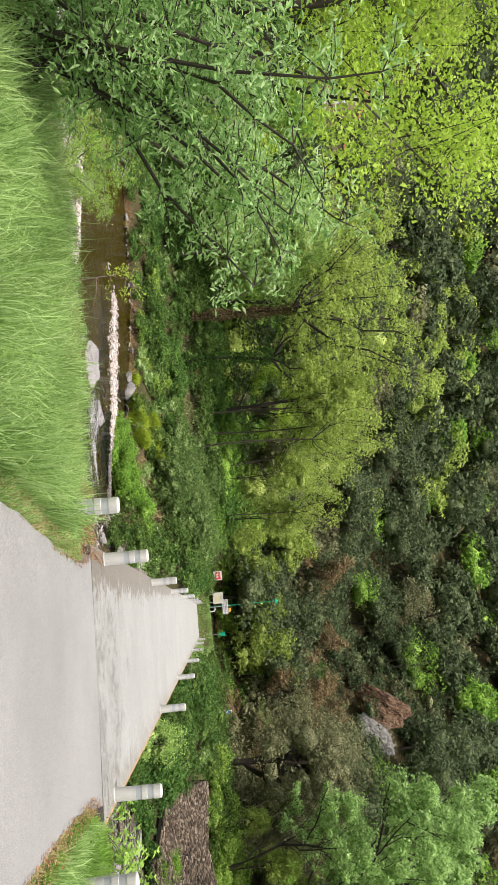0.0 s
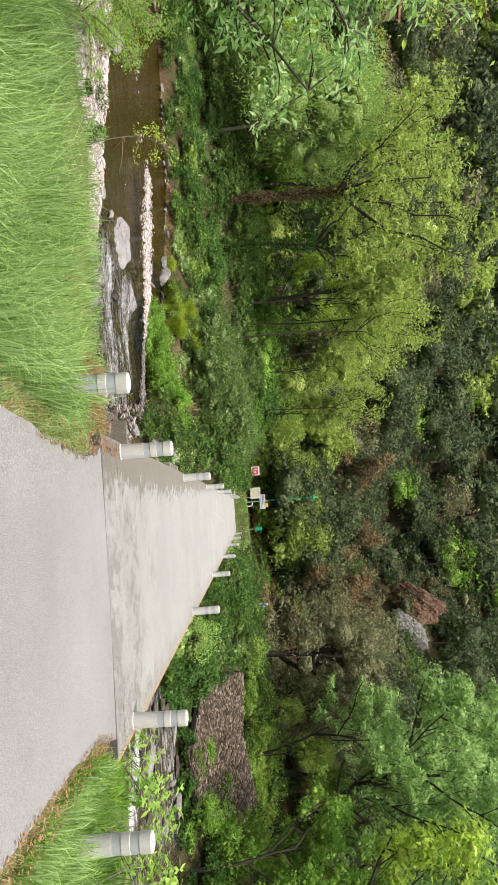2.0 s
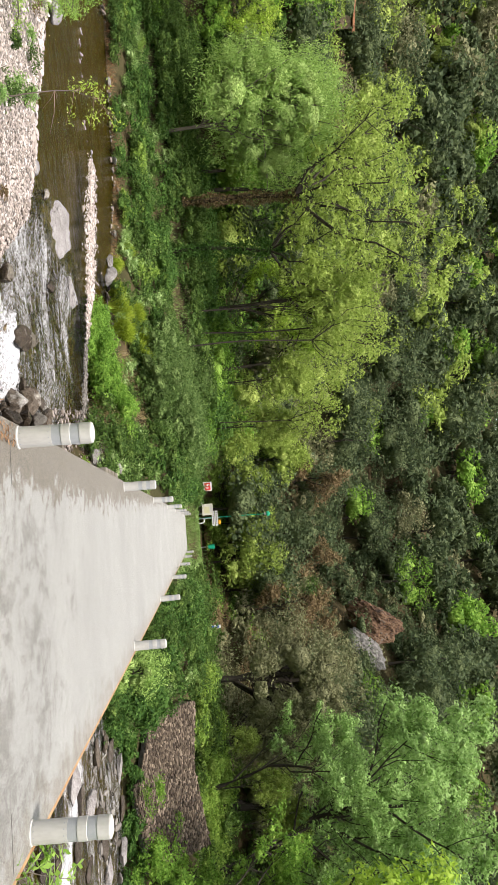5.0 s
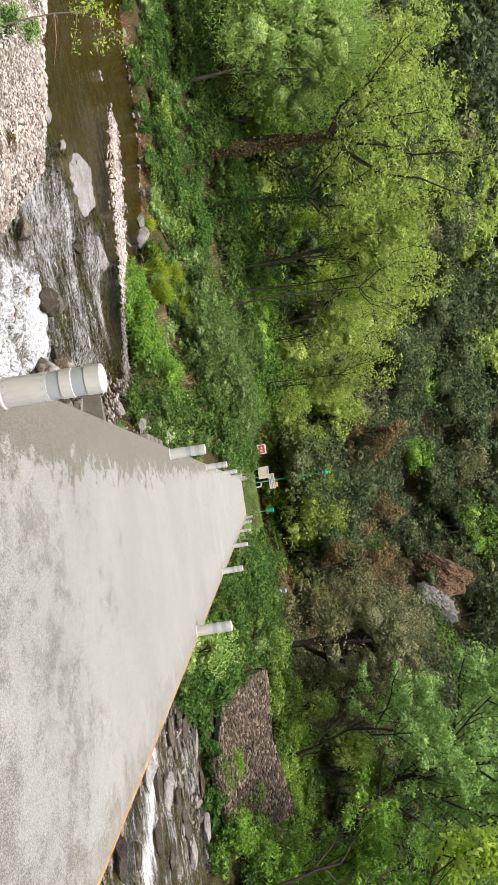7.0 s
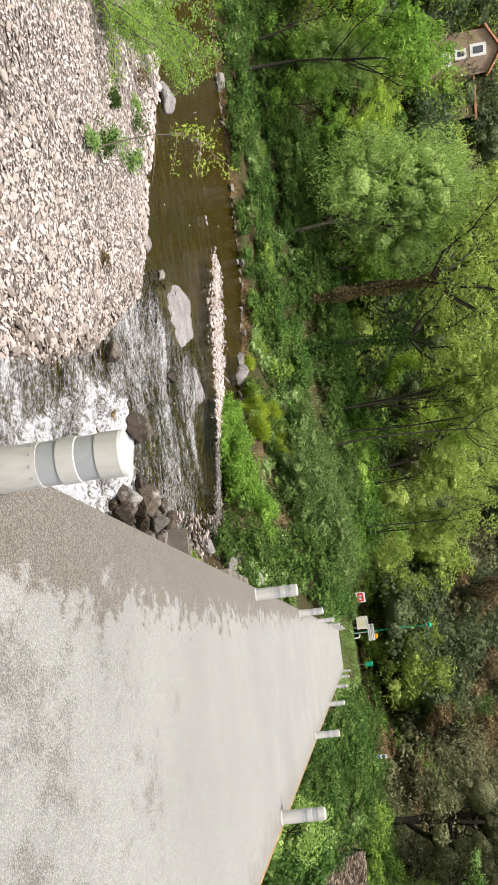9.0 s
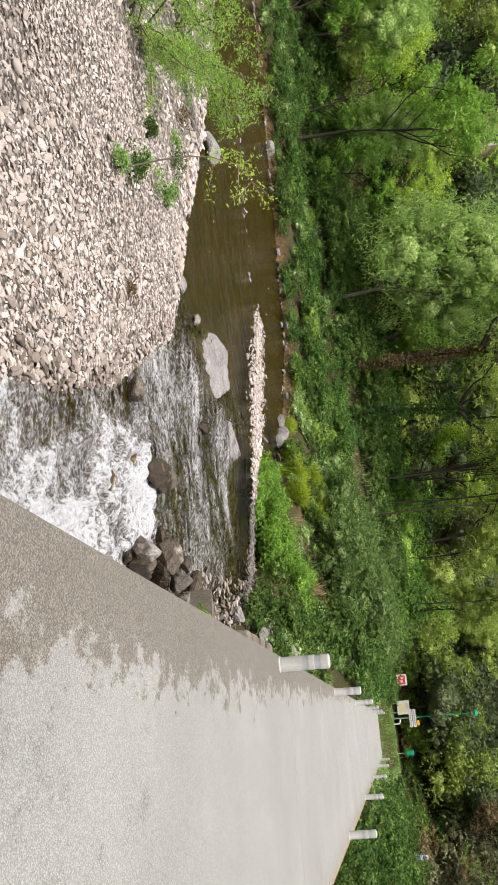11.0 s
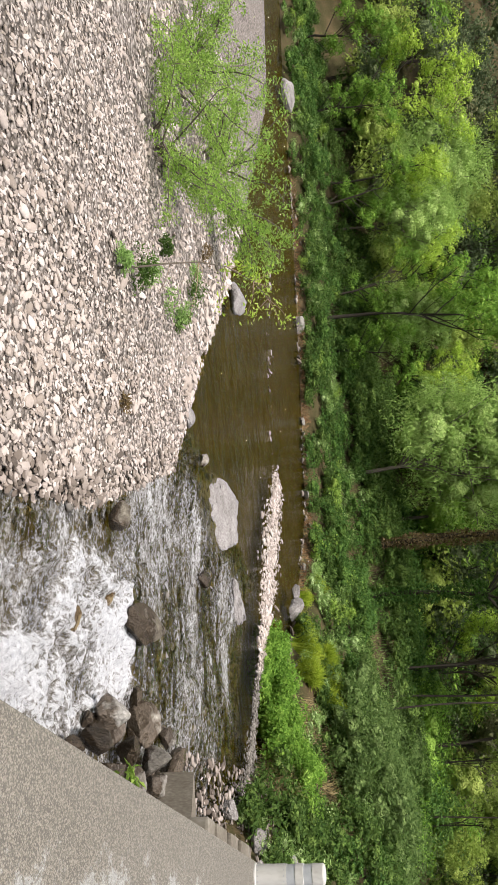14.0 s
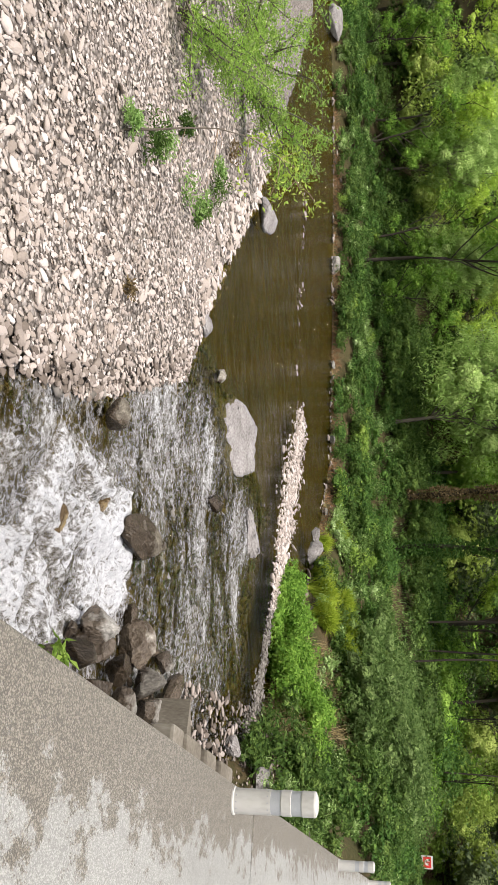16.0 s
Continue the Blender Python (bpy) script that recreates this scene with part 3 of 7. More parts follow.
def height(x, y):
    x, y = np.asarray(x, float), np.asarray(y, float)
    yf, yn = line_y(FAR_LINE, x), line_y(NEAR_LINE, x)
    w = water_level(x, y)
    # far side: a steep bank, a terrace, then the wooded hill
    d = y - yf
    far = w + 1.0 * smooth(d / 2.0) + (0.1 + np.maximum(1.1 * smooth((y - 52) / 22), 2.0 * smooth((y - 46.5) / 6.5) * smooth((-6 - x) / 7)) - w - 1.0) * smooth((d - 1.0) / 11) + 0.25 * wobble(x, y, 5.0) * smooth(d / 6)
    hill = np.clip(y - line_y(HILL_LINE, x), 0, None)
    far = far + 0.76 * np.minimum(hill, np.interp(x, (-110, -75, -48, -23, 0, 30, 95), (112, 92, 89, 88, 103, 101, 68))) * smooth(hill / 10 + 0.3) + wobble(x, y, 17.0, 2.0) * smooth(hill / 20) * 1.8
    # near side: shingle upstream, grassy banks by the road
    e = yn - y
    shingle = w + 0.12 * smooth(e / 0.8) + 0.05 * np.clip(e, 0, 14) + 0.06 * wobble(x, y, 1.6, 1.0)
    toe = np.where(x < 2, np.interp(x, (-60, -14, -6, -1), (-14, -11, -7.6, -7.2)), yn - 0.3)
    near = np.where(x < 2, shingle, w + 0.2 * smooth(e))
    top = -0.12 + 0.08 * wobble(x, y, 2.5, 4.0)
    near = near + (top - near) * smooth((toe - y) / np.where(x < 2, 3.0, 6.5))
    back = np.clip(-38 - y, 0, None)
    near = near + 0.35 * np.minimum(back, 120)
    bed = w - 0.4 * smooth(np.minimum(y - yn, yf - y) / 3.0) - 0.05 - 0.25 * smooth(np.minimum(y - yn, yf - y) / 0.5)
    z = np.where(d > 0, far, np.where(e > 0, near, bed))
    # the ground lies below the deck all along it
    under = smooth((x + 1.7) / 0.9) * smooth((5.4 - x) / 0.9) * smooth((y - 38) / 2) * smooth((73.4 - y) / 2.6)
    return z + (np.minimum(z, -0.2) - z) * under


def ground_grid():
    xs = np.concatenate([np.linspace(-420, -70, 30, endpoint=False), np.linspace(-70, -24, 62, endpoint=False), np.linspace(-24, 26, 90, endpoint=False), np.linspace(26, 70, 40, endpoint=False), np.linspace(70, 420, 30)])
    ys = np.concatenate([np.linspace(-420, -40, 25, endpoint=False), np.linspace(-40, -14, 30, endpoint=False), np.linspace(-14, 48, 105, endpoint=False), np.linspace(48, 66, 9, endpoint=False), np.linspace(66, 76, 25, endpoint=False), np.linspace(76, 180, 47, endpoint=False), np.linspace(180, 700, 25)])
    gx, gy = np.meshgrid(xs, ys)
    gz = height(gx, gy)
    on_road = (gx > -0.3) & (gx < 4.0) & (gy < DECK_Y0 + 0.5)
    gz = np.where(on_road, np.minimum(gz, -0.1), gz)
    on_deck = (gx > DECK_X0 - 0.4) & (gx < DECK_X1 + 0.4) & (gy >= DECK_Y0 + 0.5) & (gy < DECK_Y1 - 0.5)
    gz = np.where(on_deck, np.minimum(gz, -0.75), gz)
    nx, ny = len(xs), len(ys)
    i, j = np.meshgrid(np.arange(ny - 1), np.arange(nx - 1), indexing="ij")
    faces = np.stack([i * nx + j, i * nx + j + 1, (i + 1) * nx + j + 1, (i + 1) * nx + j], -1).reshape(-1, 4)
    return np.stack([gx, gy, gz], -1).reshape(-1, 3), faces


gv, gf = ground_grid()
ground_me = mesh_from("ground", gv, gf, M_GROUND, smooth=True)
ground_me.materials.append(M_BED)
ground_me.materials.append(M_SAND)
ground_me.materials.append(M_TURF)
fc = gv[gf].mean(1)
wet = (fc[:, 2] < water_level(fc[:, 0], fc[:, 1]) - 0.02) & (fc[:, 1] < 60)
beach = (fc[:, 1] < line_y(NEAR_LINE, fc[:, 0])) & (fc[:, 0] < 0) & (fc[:, 0] > -60) & (fc[:, 1] > np.interp(fc[:, 0], (-60, -14, -6, -1), (-14, -11, -8.6, -8.2)))
wet &= ~((fc[:, 0] < 0) & (fc[:, 0] > -30) & (fc[:, 1] < line_y(NEAR_LINE, fc[:, 0]) + 0.4))
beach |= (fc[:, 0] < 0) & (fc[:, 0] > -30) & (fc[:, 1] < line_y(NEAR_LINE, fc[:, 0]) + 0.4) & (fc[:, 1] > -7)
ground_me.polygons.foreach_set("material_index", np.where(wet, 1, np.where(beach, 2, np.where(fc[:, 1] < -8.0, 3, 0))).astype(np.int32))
ground = tagged(new("ground", ground_me), "river valley ground of soil, turf, pebbles and dark river bed", "ground", kind="structure")


def water_sheet(name, x0, x1, y0, y1, step, mat, label, rough_amount=0.0, shallow=False):
    xs, ys = np.arange(x0, x1 + step / 2, step), np.arange(y0, y1 + step / 2, step)
    gx, gy = np.meshgrid(xs, ys)
    gz = water_level(gx, gy)
    foam = np.full_like(gx, -0.6)
    if rough_amount:
        # u runs down the cascade from its upper edge, v across it; p and q along and across the riffle
        u, v = (gx + 4.53) * 0.886 + (gy - 2.09) * 0.464, (gx + 4.53) * -0.464 + (gy - 2.09) * 0.886
        p, q = 0.87 * gx + 0.5 * gy, -0.5 * gx + 0.87 * gy
        bend = 0.45 * fbm(gx * 0.9, gy * 0.9, 31)
        u, v = u + bend, v + 0.35 * fbm(gx * 1.1, gy * 1.1, 37)
        rush = smooth(u / 0.5) * smooth((3.9 - u) / 0.9) * smooth((5.2 - v) / 0.4) * smooth((v + 4.5) / 1.0)
        crest = np.clip(1 - 2.6 * np.abs(fbm(u * 1.5 + 0.6 * bend, v * 0.85, 3, 3)), 0, 1)
        cells = np.clip(1 - 3.0 * np.abs(fbm(u * 3.3, v * 2.3, 9, 3)), 0, 1)
        riffle = smooth((gx + 11.2) / 2.0) * smooth((19.5 - gy) / 2.5)
        zone = fbm(p * 0.22, q * 0.7, 41)
        ripple = fbm(p * 1.3, q * 3.0, 43)
        channel = smooth((gy - 17.0 + 0.25 * (gx + 9)) / 2.0)
        gz = gz + rough_amount * (0.2 * rush * crest + 0.09 * rush * cells + 0.035 * riffle * ripple) - 0.14 * rush
        right_fall = smooth((v - 2.6) / 1.0) * smooth((u - 1.1) / 0.9)
        near_fall = smooth((u - 0.9) / 0.6) * smooth((0.7 - v) / 0.5)
        white = rush * (-0.02 + 0.5 * crest + 0.22 * cells + 0.44 * right_fall + 0.48 * near_fall)
        calm = riffle * (-0.02 + 0.36 * zone + 0.26 * ripple + 0.24 * fbm(p * 3.2, q * 5.0, 47, 3) - 0.4 * channel) - 0.6 * (1 - riffle)
        foam = white + calm * (1 - rush)
        foam = np.clip(foam, -0.6, 0.72)
    if shallow:  # thin white streams between the stones below the bridge
        run = np.abs(fbm(gx * 0.28, gy * 1.1, 51))
        along = (gx - 11.8) * 0.53 - (gy - 15.05) * 0.85
        chute = np.exp(-(((gx - 11.8) * 0.85 + (gy - 15.05) * 0.53 + 0.4 * fbm(gx * 0.8, gy * 0.8, 57)) / 0.85) ** 2) * smooth((along + 3.2) / 1.0) * smooth((6.5 - along) / 2)
        foam = 0.6 * np.exp(-run * 11) * smooth((22 - gx) / 6) + 0.72 * chute - 0.3
        gz = gz + 0.06 * fbm(gx * 1.6, gy * 2.0, 53)
    nx, ny = len(xs), len(ys)
    i, j = np.meshgrid(np.arange(ny - 1), np.arange(nx - 1), indexing="ij")
    faces = np.stack([i * nx + j, i * nx + j + 1, (i + 1) * nx + j + 1, (i + 1) * nx + j], -1).reshape(-1, 4)
    verts = np.stack([gx, gy, gz], -1).reshape(-1, 3)
    keep = (height(verts[:, 0], verts[:, 1]) < verts[:, 2] + 0.35)[faces].any(1)
    me = mesh_from(name, verts, faces[keep], mat, smooth=True)
    a = me.attributes.new("foam", "FLOAT", "POINT")
    a.data.foreach_set("value", foam.ravel().astype(np.float32))
    return tagged(new(name, me), label, "water", kind="structure")


water_sheet("water", -130, -12.0, 4, 48, 1.0, M_WATER, "calm olive-brown river pool above the riffle")
water_sheet("water", -12.0, 4.0, -6, 26, 0.1, M_WATER, "broken white rapids rushing under the low bridge", 1.0)
water_sheet("water", -12.0, 4.0, 26.0, 38.0, 0.5, M_WATER, "still dark backwater behind the cobble bar")
water_sheet("water", 4.0, 24.0, -4, 34, 0.25, M_WATER, "dark shallow river with white streams below the bridge", 0.0, True)
water_sheet("water", 24.0, 130, -24, 34, 1.0, M_WATER, "dark river farther below the bridge")

# ---- approach road and low bridge ----
road_bm = bmesh.new()
ROAD_EDGE = ((-60, -0.6, 3.9), (-30, -0.35, 3.35), (-20, -0.25, 3.1), (-16.2, -0.1, 3.15), (-14, 0.1, 3.2), (-12, 0.22, 3.3), (-10.95, 0.05, 3.6))
rng = np.random.default_rng(11)
ys = np.linspace(-60, -10.97, 140)
left = np.interp(ys, [r[0] for r in ROAD_EDGE], [r[1] for r in ROAD_EDGE]) + 0.05 * wobble(ys, ys * 0, 0.7, 1) + rng.normal(0, 0.012, len(ys))
right = np.interp(ys, [r[0] for r in ROAD_EDGE], [r[2] for r in ROAD_EDGE]) + 0.05 * wobble(ys, ys * 0, 0.6, 7) + rng.normal(0, 0.012, len(ys))
cols = []
for yy, a, b in zip(ys, left, right):
    xs = np.linspace(a, b, 7)
    cols.append([road_bm.verts.new((a - 0.04, yy, -0.12))] + [road_bm.verts.new((xx, yy, 0.012 * math.sin((xx - a) / (b - a) * math.pi))) for xx in xs] + [road_bm.verts.new((b + 0.04, yy, -0.12))])
for p, q in zip(cols, cols[1:]):
    for k in range(len(p) - 1):
        road_bm.faces.new((p[k], p[k + 1], q[k + 1], q[k]))
road_me = bpy.data.meshes.new("road")
road_bm.to_mesh(road_me)
road_bm.free()
road_me.materials.append(M_ASPHALT)
road = tagged(new("road", road_me), "pale worn asphalt approach road with ragged edges", "road", kind="structure")

bridge = tagged(new("bridge"), "low concrete river bridge with stained pale deck and rusty edge", "bridge", kind="structure")
JOINTS = [-10.95, 2.6, 14.3, 26.0, 38.0, 50.0, 70.6]
for a, b in zip(JOINTS, JOINTS[1:]):
    bm = box_bm((DECK_X1 - DECK_X0, b - a - 0.045, 0.55), ((DECK_X0 + DECK_X1) / 2, (a + b) / 2, -0.275), bevel=0.025)
    part("deck_slab", bm, M_DECK, bridge)
    bm = box_bm((DECK_X1 - DECK_X0 - 0.1, 0.044, 0.5), ((DECK_X0 + DECK_X1) / 2, b if b < 60 else a, -0.262))
    part("joint_filler", bm, M_JOINT_AND_GAP_SHADE, bridge)
part("joint_filler", box_bm((DECK_X1 - DECK_X0 - 0.06, 0.05, 0.3), ((DECK_X0 + DECK_X1) / 2, DECK_Y0 - 0.004, -0.143), 0.004), M_JOINT_AND_GAP_SHADE, bridge)
for x0, x1, y in ((DECK_X0 + 0.2, 0.5, -9.78), (3.3, DECK_X1 - 0.06, -10.36)):  # short cracks by the first bollards
    part("crack", box_bm((x1 - x0, 0.014, 0.02), ((x0 + x1) / 2, y, -0.0075)), M_JOINT_AND_GAP_SHADE, bridge)
for y, ln in ((0.3, 0.32), (0.82, 0.52), (1.5, 0.38), (2.2, 0.56)):
    part("edge_block", box_bm((0.26, ln, 0.2), (DECK_X0 - 0.12, y, -0.32), 0.03), M_CONC_WALL, bridge, "pale rough concrete block")
part("edge_strip", box_bm((0.05, DECK_Y1 - DECK_Y0 - 0.1, 0.2), (DECK_X1 + 0.027, (DECK_Y0 + DECK_Y1) / 2, -0.11), 0.01), M_RUST, bridge, "rust-brown steel edge strip")
for y in (10.3, 23.6, 36.0, 48.0):
    bm = bmesh.new()
    tip = -2.75
    outline = [(tip, y), (DECK_X0 + 0.3, y - 0.75), (DECK_X1 - 0.3, y - 0.6), (DECK_X1 - 0.3, y + 0.6), (DECK_X0 + 0.3, y + 0.75)]
    lo = [bm.verts.new((px, py, -5.0)) for px, py in outline]
    hi = [bm.verts.new((px, py, -2.84 if px < DECK_X0 else -0.56)) for px, py in outline]
    mid = [bm.verts.new((DECK_X0 + 0.3, y - 0.75, -2.7)), bm.verts.new((DECK_X0 + 0.3, y + 0.75, -2.7))]
    bm.faces.new((lo[0], lo[1], mid[0], hi[0]))
    bm.faces.new((lo[4], lo[0], hi[0], mid[1]))
    bm.faces.new((hi[0], mid[0], mid[1]))
    bm.faces.new((mid[0], hi[1], hi[4], mid[1]))
    bm.faces.new((lo[1], lo[2], hi[2], hi[1], mid[0]))
    bm.faces.new((lo[2], lo[3], hi[3], hi[2]))
    bm.faces.new((lo[3], lo[4], mid[1], hi[4], hi[3]))
    bmesh.ops.recalc_face_normals(bm, faces=bm.faces)
    part("pier", bm, M_CONC_WALL, bridge, "weathered concrete pier with pointed nose")
part("abutment", box_bm((DECK_X1 - DECK_X0 - 0.1, 4.0, 4.2), ((DECK_X0 + DECK_X1) / 2, DECK_Y0 + 2.1, -2.66), 0.05), M_CONC_WALL, bridge)

# ---- bollards along both edges ----
def build_bollard():
    thing = new("bollard")
    r = 0.108
    part("post", lathe_bm([(0, 0), (r + 0.012, 0), (r + 0.012, 0.012), (r, 0.02), (r, 0.345), (0, 0.345)], 28), M_WHITE, thing, "", True)
    part("reflective_band", lathe_bm([(r - 0.004, 0.345), (r - 0.004, 0.435)], 28), M_BAND, thing, "grey reflective band", True)
    part("ring", lathe_bm([(r - 0.006, 0.436), (r + 0.001, 0.44), (r + 0.001, 0.523), (r - 0.004, 0.527)], 28), M_WHITE, thing, "", True)
    part("groove", lathe_bm([(r - 0.003, 0.434), (r - 0.003, 0.440)], 28), M_GROOVE, thing, "slightly darker groove under the ring", True)
    part("reflective_band", lathe_bm([(r - 0.004, 0.527), (r - 0.004, 0.617)], 28), M_BAND, thing, "grey reflective band", True)
    part("groove", lathe_bm([(r - 0.003, 0.616), (r - 0.003, 0.622)], 28), M_GROOVE, thing, "slightly darker groove under the cap", True)
    part("cap", lathe_bm([(r - 0.006, 0.618), (r + 0.001, 0.622), (r + 0.001, 0.728), (r - 0.006, 0.742), (r * 0.62, 0.755), (0, 0.762)], 28), M_WHITE, thing, "", True)
    for i in range(12):
        for z in (0.022, 0.30):
            a = 2 * math.pi * i / 12
            part("slot", box_bm((0.006, 0.012, 0.010), (r * math.cos(a), r * math.sin(a), z + 0.02), 0, Euler((0, 0, a)).to_quaternion()), M_BAND, thing)
    return tagged(thing, "white plastic bollard with two grey reflective bands on the deck edge", "bollard", "bollards along the bridge")


bollard = build_bollard()
bollard.matrix_basis = pose(0, 1.53, 0.0, 0.0, 0.0, 10)
LEFT_POSTS, RIGHT_POSTS = (-9.42, 13.0, 25.4, 38.6, 51.0, 62.5), (-9.65, 1.7, 13.45, 25.6, 39.0, 51.5, 63.0)
rb = random.Random(5)
for x, ys_ in ((0.0, LEFT_POSTS), (3.715, RIGHT_POSTS)):
    for y in ys_:
        copy_thing(bollard, pose(x, y, 0, rb.uniform(-1.0, 1.0), rb.uniform(-1.0, 1.0), rb.uniform(0, 360)))
for x, y, z, lean in ((-0.44, -12.85, -0.08, 1.0), (4.13, -12.7, -0.12, -1.0)):
    tagged(copy_thing(bollard, pose(x, y, z, 0, lean, 40)), "white banded plastic bollard half sunk in tall roadside grass")

# ---- signs and lamp beyond the bridge ----
M_RED = shader("red_sign_face", [(0.3, (0.55, 0.03, 0.03)), (0.7, (0.65, 0.05, 0.05))], rough=0.4, bump=0)
M_SIGN_WHITE = shader("white_sign_face", [(0.3, (0.5, 0.5, 0.49)), (0.7, (0.58, 0.58, 0.57))], rough=0.4, bump=0)
M_CREAM = shader("cream_panel", [(0.3, (0.42, 0.41, 0.34)), (0.7, (0.5, 0.49, 0.43))], scale=2, fine=9, rough=0.5, bump=0)
M_YELLOW = shader("yellow_map", [(0.3, (0.42, 0.4, 0.24)), (0.7, (0.5, 0.48, 0.32))], scale=3, fine=12, rough=0.5, bump=0)
M_GREEN_PAINT = shader("green_paint", [(0.3, (0.005, 0.24, 0.13)), (0.7, (0.015, 0.34, 0.2))], rough=0.4, bump=0.1)
M_ORANGE = shader("orange_sign_face", [(0.3, (0.7, 0.3, 0.02)), (0.7, (0.8, 0.4, 0.04))], rough=0.4, bump=0)
M_STEEL = shader("galvanised_steel", [(0.3, (0.35, 0.36, 0.37)), (0.7, (0.5, 0.51, 0.52))], rough=0.45, metallic=0.6, bump=0.1)
M_DARK_INK = shader("dark_lettering", [(0.3, (0.14, 0.14, 0.15)), (0.7, (0.2, 0.2, 0.21))], bump=0)
M_BLUE = shader("blue_sign_face", [(0.3, (0.05, 0.1, 0.4)), (0.7, (0.08, 0.14, 0.5))], rough=0.4, bump=0)


def rod_bm(radius, z0, z1, x=0.0, y=0.0, top=None):
    return lathe_bm([(0, z0), (radius, z0), (top or radius, z1), (0, z1)], 10, (x, y, 0))


SIGN_Y = 74.0
red = tagged(new("warning_sign"), "square red warning sign with white border on a steel post", "sign")
red.location = (-3.1, SIGN_Y, 0)
part("post", rod_bm(0.04, float(height(-3.1, SIGN_Y)) - 0.2, 2.3), M_STEEL, red)
part("plate", box_bm((1.05, 0.03, 0.98), (0, -0.06, 2.68), 0.01), M_SIGN_WHITE, red)
part("face", box_bm((0.86, 0.012, 0.66), (0, -0.081, 2.68)), M_RED, red, "red face")
for dx, dz, w, h in ((-0.16, 0.08, 0.18, 0.3), (0.14, 0.0, 0.2, 0.2), (0.0, -0.17, 0.4, 0.06)):
    part("pictogram", box_bm((w, 0.008, h), (dx, -0.092, 2.68 + dz)), M_SIGN_WHITE, red, "white pictogram shape")

panel = tagged(new("information_board"), "cream information board with faded yellow map on two posts", "sign")
panel.location = (-0.5, SIGN_Y, 0)
for dx in (-0.45, 0.45):
    part("post", rod_bm(0.04, float(height(-0.5, SIGN_Y)) - 0.2, 2.9, dx), M_STEEL, panel)
part("board", box_bm((1.3, 0.05, 1.2), (0, -0.07, 2.5), 0.01), M_CREAM, panel)
part("map", box_bm((0.75, 0.012, 0.6), (0.05, -0.102, 2.42)), M_YELLOW, panel, "faded yellow map")
for k in range(3):
    part("text_bar", box_bm((0.9 - 0.2 * k, 0.01, 0.04), (0, -0.102, 2.98 - 0.08 * k)), M_STEEL, panel)

small = tagged(new("notice"), "small white notice on a low post by the information board", "sign")
small.location = (-1.35, SIGN_Y - 0.3, 0)
part("post", rod_bm(0.03, float(height(-1.35, SIGN_Y)) - 0.2, 1.9), M_STEEL, small)
part("plate", box_bm((0.5, 0.03, 0.34), (0, -0.05, 1.75), 0.01), M_SIGN_WHITE, small)

arrow = tagged(new("direction_sign"), "long white direction sign with dark lettering and orange plate", "sign")
arrow.location = (0.5, SIGN_Y + 0.3, 0)
part("post", rod_bm(0.05, float(height(0.5, SIGN_Y)) - 0.2, 3.9), M_STEEL, arrow)
for k, z in enumerate((3.1, 3.46)):
    bm = box_bm((1.7, 0.04, 0.3), (0.05, -0.09, z), 0.01)
    part("sign_board", bm, M_SIGN_WHITE, arrow)
    for j in range(7):
        part("letter_bar", box_bm((0.13, 0.01, 0.1), (-0.6 + 0.21 * j, -0.116, z)), M_DARK_INK, arrow)
part("plate", box_bm((0.5, 0.03, 0.24), (0.5, -0.09, 3.78), 0.01), M_ORANGE, arrow, "orange plate")

lamp = tagged(new("street_lamp"), "slender green painted street lamp with small head", "lamp")
lamp.location = (0.45, SIGN_Y + 1.0, 0)
z0 = float(height(0.45, SIGN_Y + 1))
part("pole", rod_bm(0.085, z0 - 0.2, 9.2, top=0.045), M_GREEN_PAINT, lamp)
arm_v, arm_f = tube([(0.02, 0, 5.6), (-0.35, -0.05, 6.1), (-0.3, -0.1, 6.7), (0.02, 0, 7.2)], [0.035] * 4, 6)
child("bracket", mesh_from("bracket", arm_v, arm_f, M_GREEN_PAINT), lamp)
part("head", lathe_bm([(0, 9.1), (0.18, 9.15), (0.3, 9.35), (0.24, 9.55), (0, 9.68)], 14), M_GREEN_PAINT, lamp, "", True)
part("diffuser", lathe_bm([(0, 9.0), (0.16, 9.02), (0.19, 9.15)], 14), M_SIGN_WHITE, lamp)

pipe = tagged(new("vent_pipe"), "white bent vent pipe standing in grass", "pipe")
pipe.location = (1.0, SIGN_Y - 0.6, 0)
pv, pf = tube([(0, 0, 0.7), (0, 0, 1.7), (-0.04, 0, 1.95), (-0.2, 0, 2.05), (-0.42, 0, 2.05)], [0.07] * 5, 8)
child("tube", mesh_from("tube", pv, pf, M_SIGN_WHITE, True), pipe)
bin_ = tagged(new("waste_bin"), "green litter bin on a post at the roadside", "bin")
bin_.location = (3.7, SIGN_Y, 0)
part("post", rod_bm(0.04, 0.8, 2.5), M_STEEL, bin_)
part("body", lathe_bm([(0, 2.3), (0.22, 2.3), (0.27, 2.95), (0.2, 3.0), (0, 3.0)], 14), M_GREEN_PAINT, bin_)

post = tagged(new("road_sign"), "narrow white and blue sign on thin steel post in grass", "sign")
post.location = (10.83, 60, 0)
part("post", rod_bm(0.04, float(height(10.83, 60)) - 0.2, 2.5), M_STEEL, post)
part("plate", box_bm((0.32, 0.03, 0.95), (0, -0.05, 2.4), 0.01), M_SIGN_WHITE, post)
for z in (2.15, 2.6):
    part("sign_face", box_bm((0.24, 0.012, 0.26), (0, -0.07, z)), M_BLUE, post, "blue face")
cab = tagged(new("utility_cabinet"), "pale grey utility cabinet among shrubs on the far bank", "cabinet")
cab.location = (-12.9, 62, float(height(-12.9, 62)))
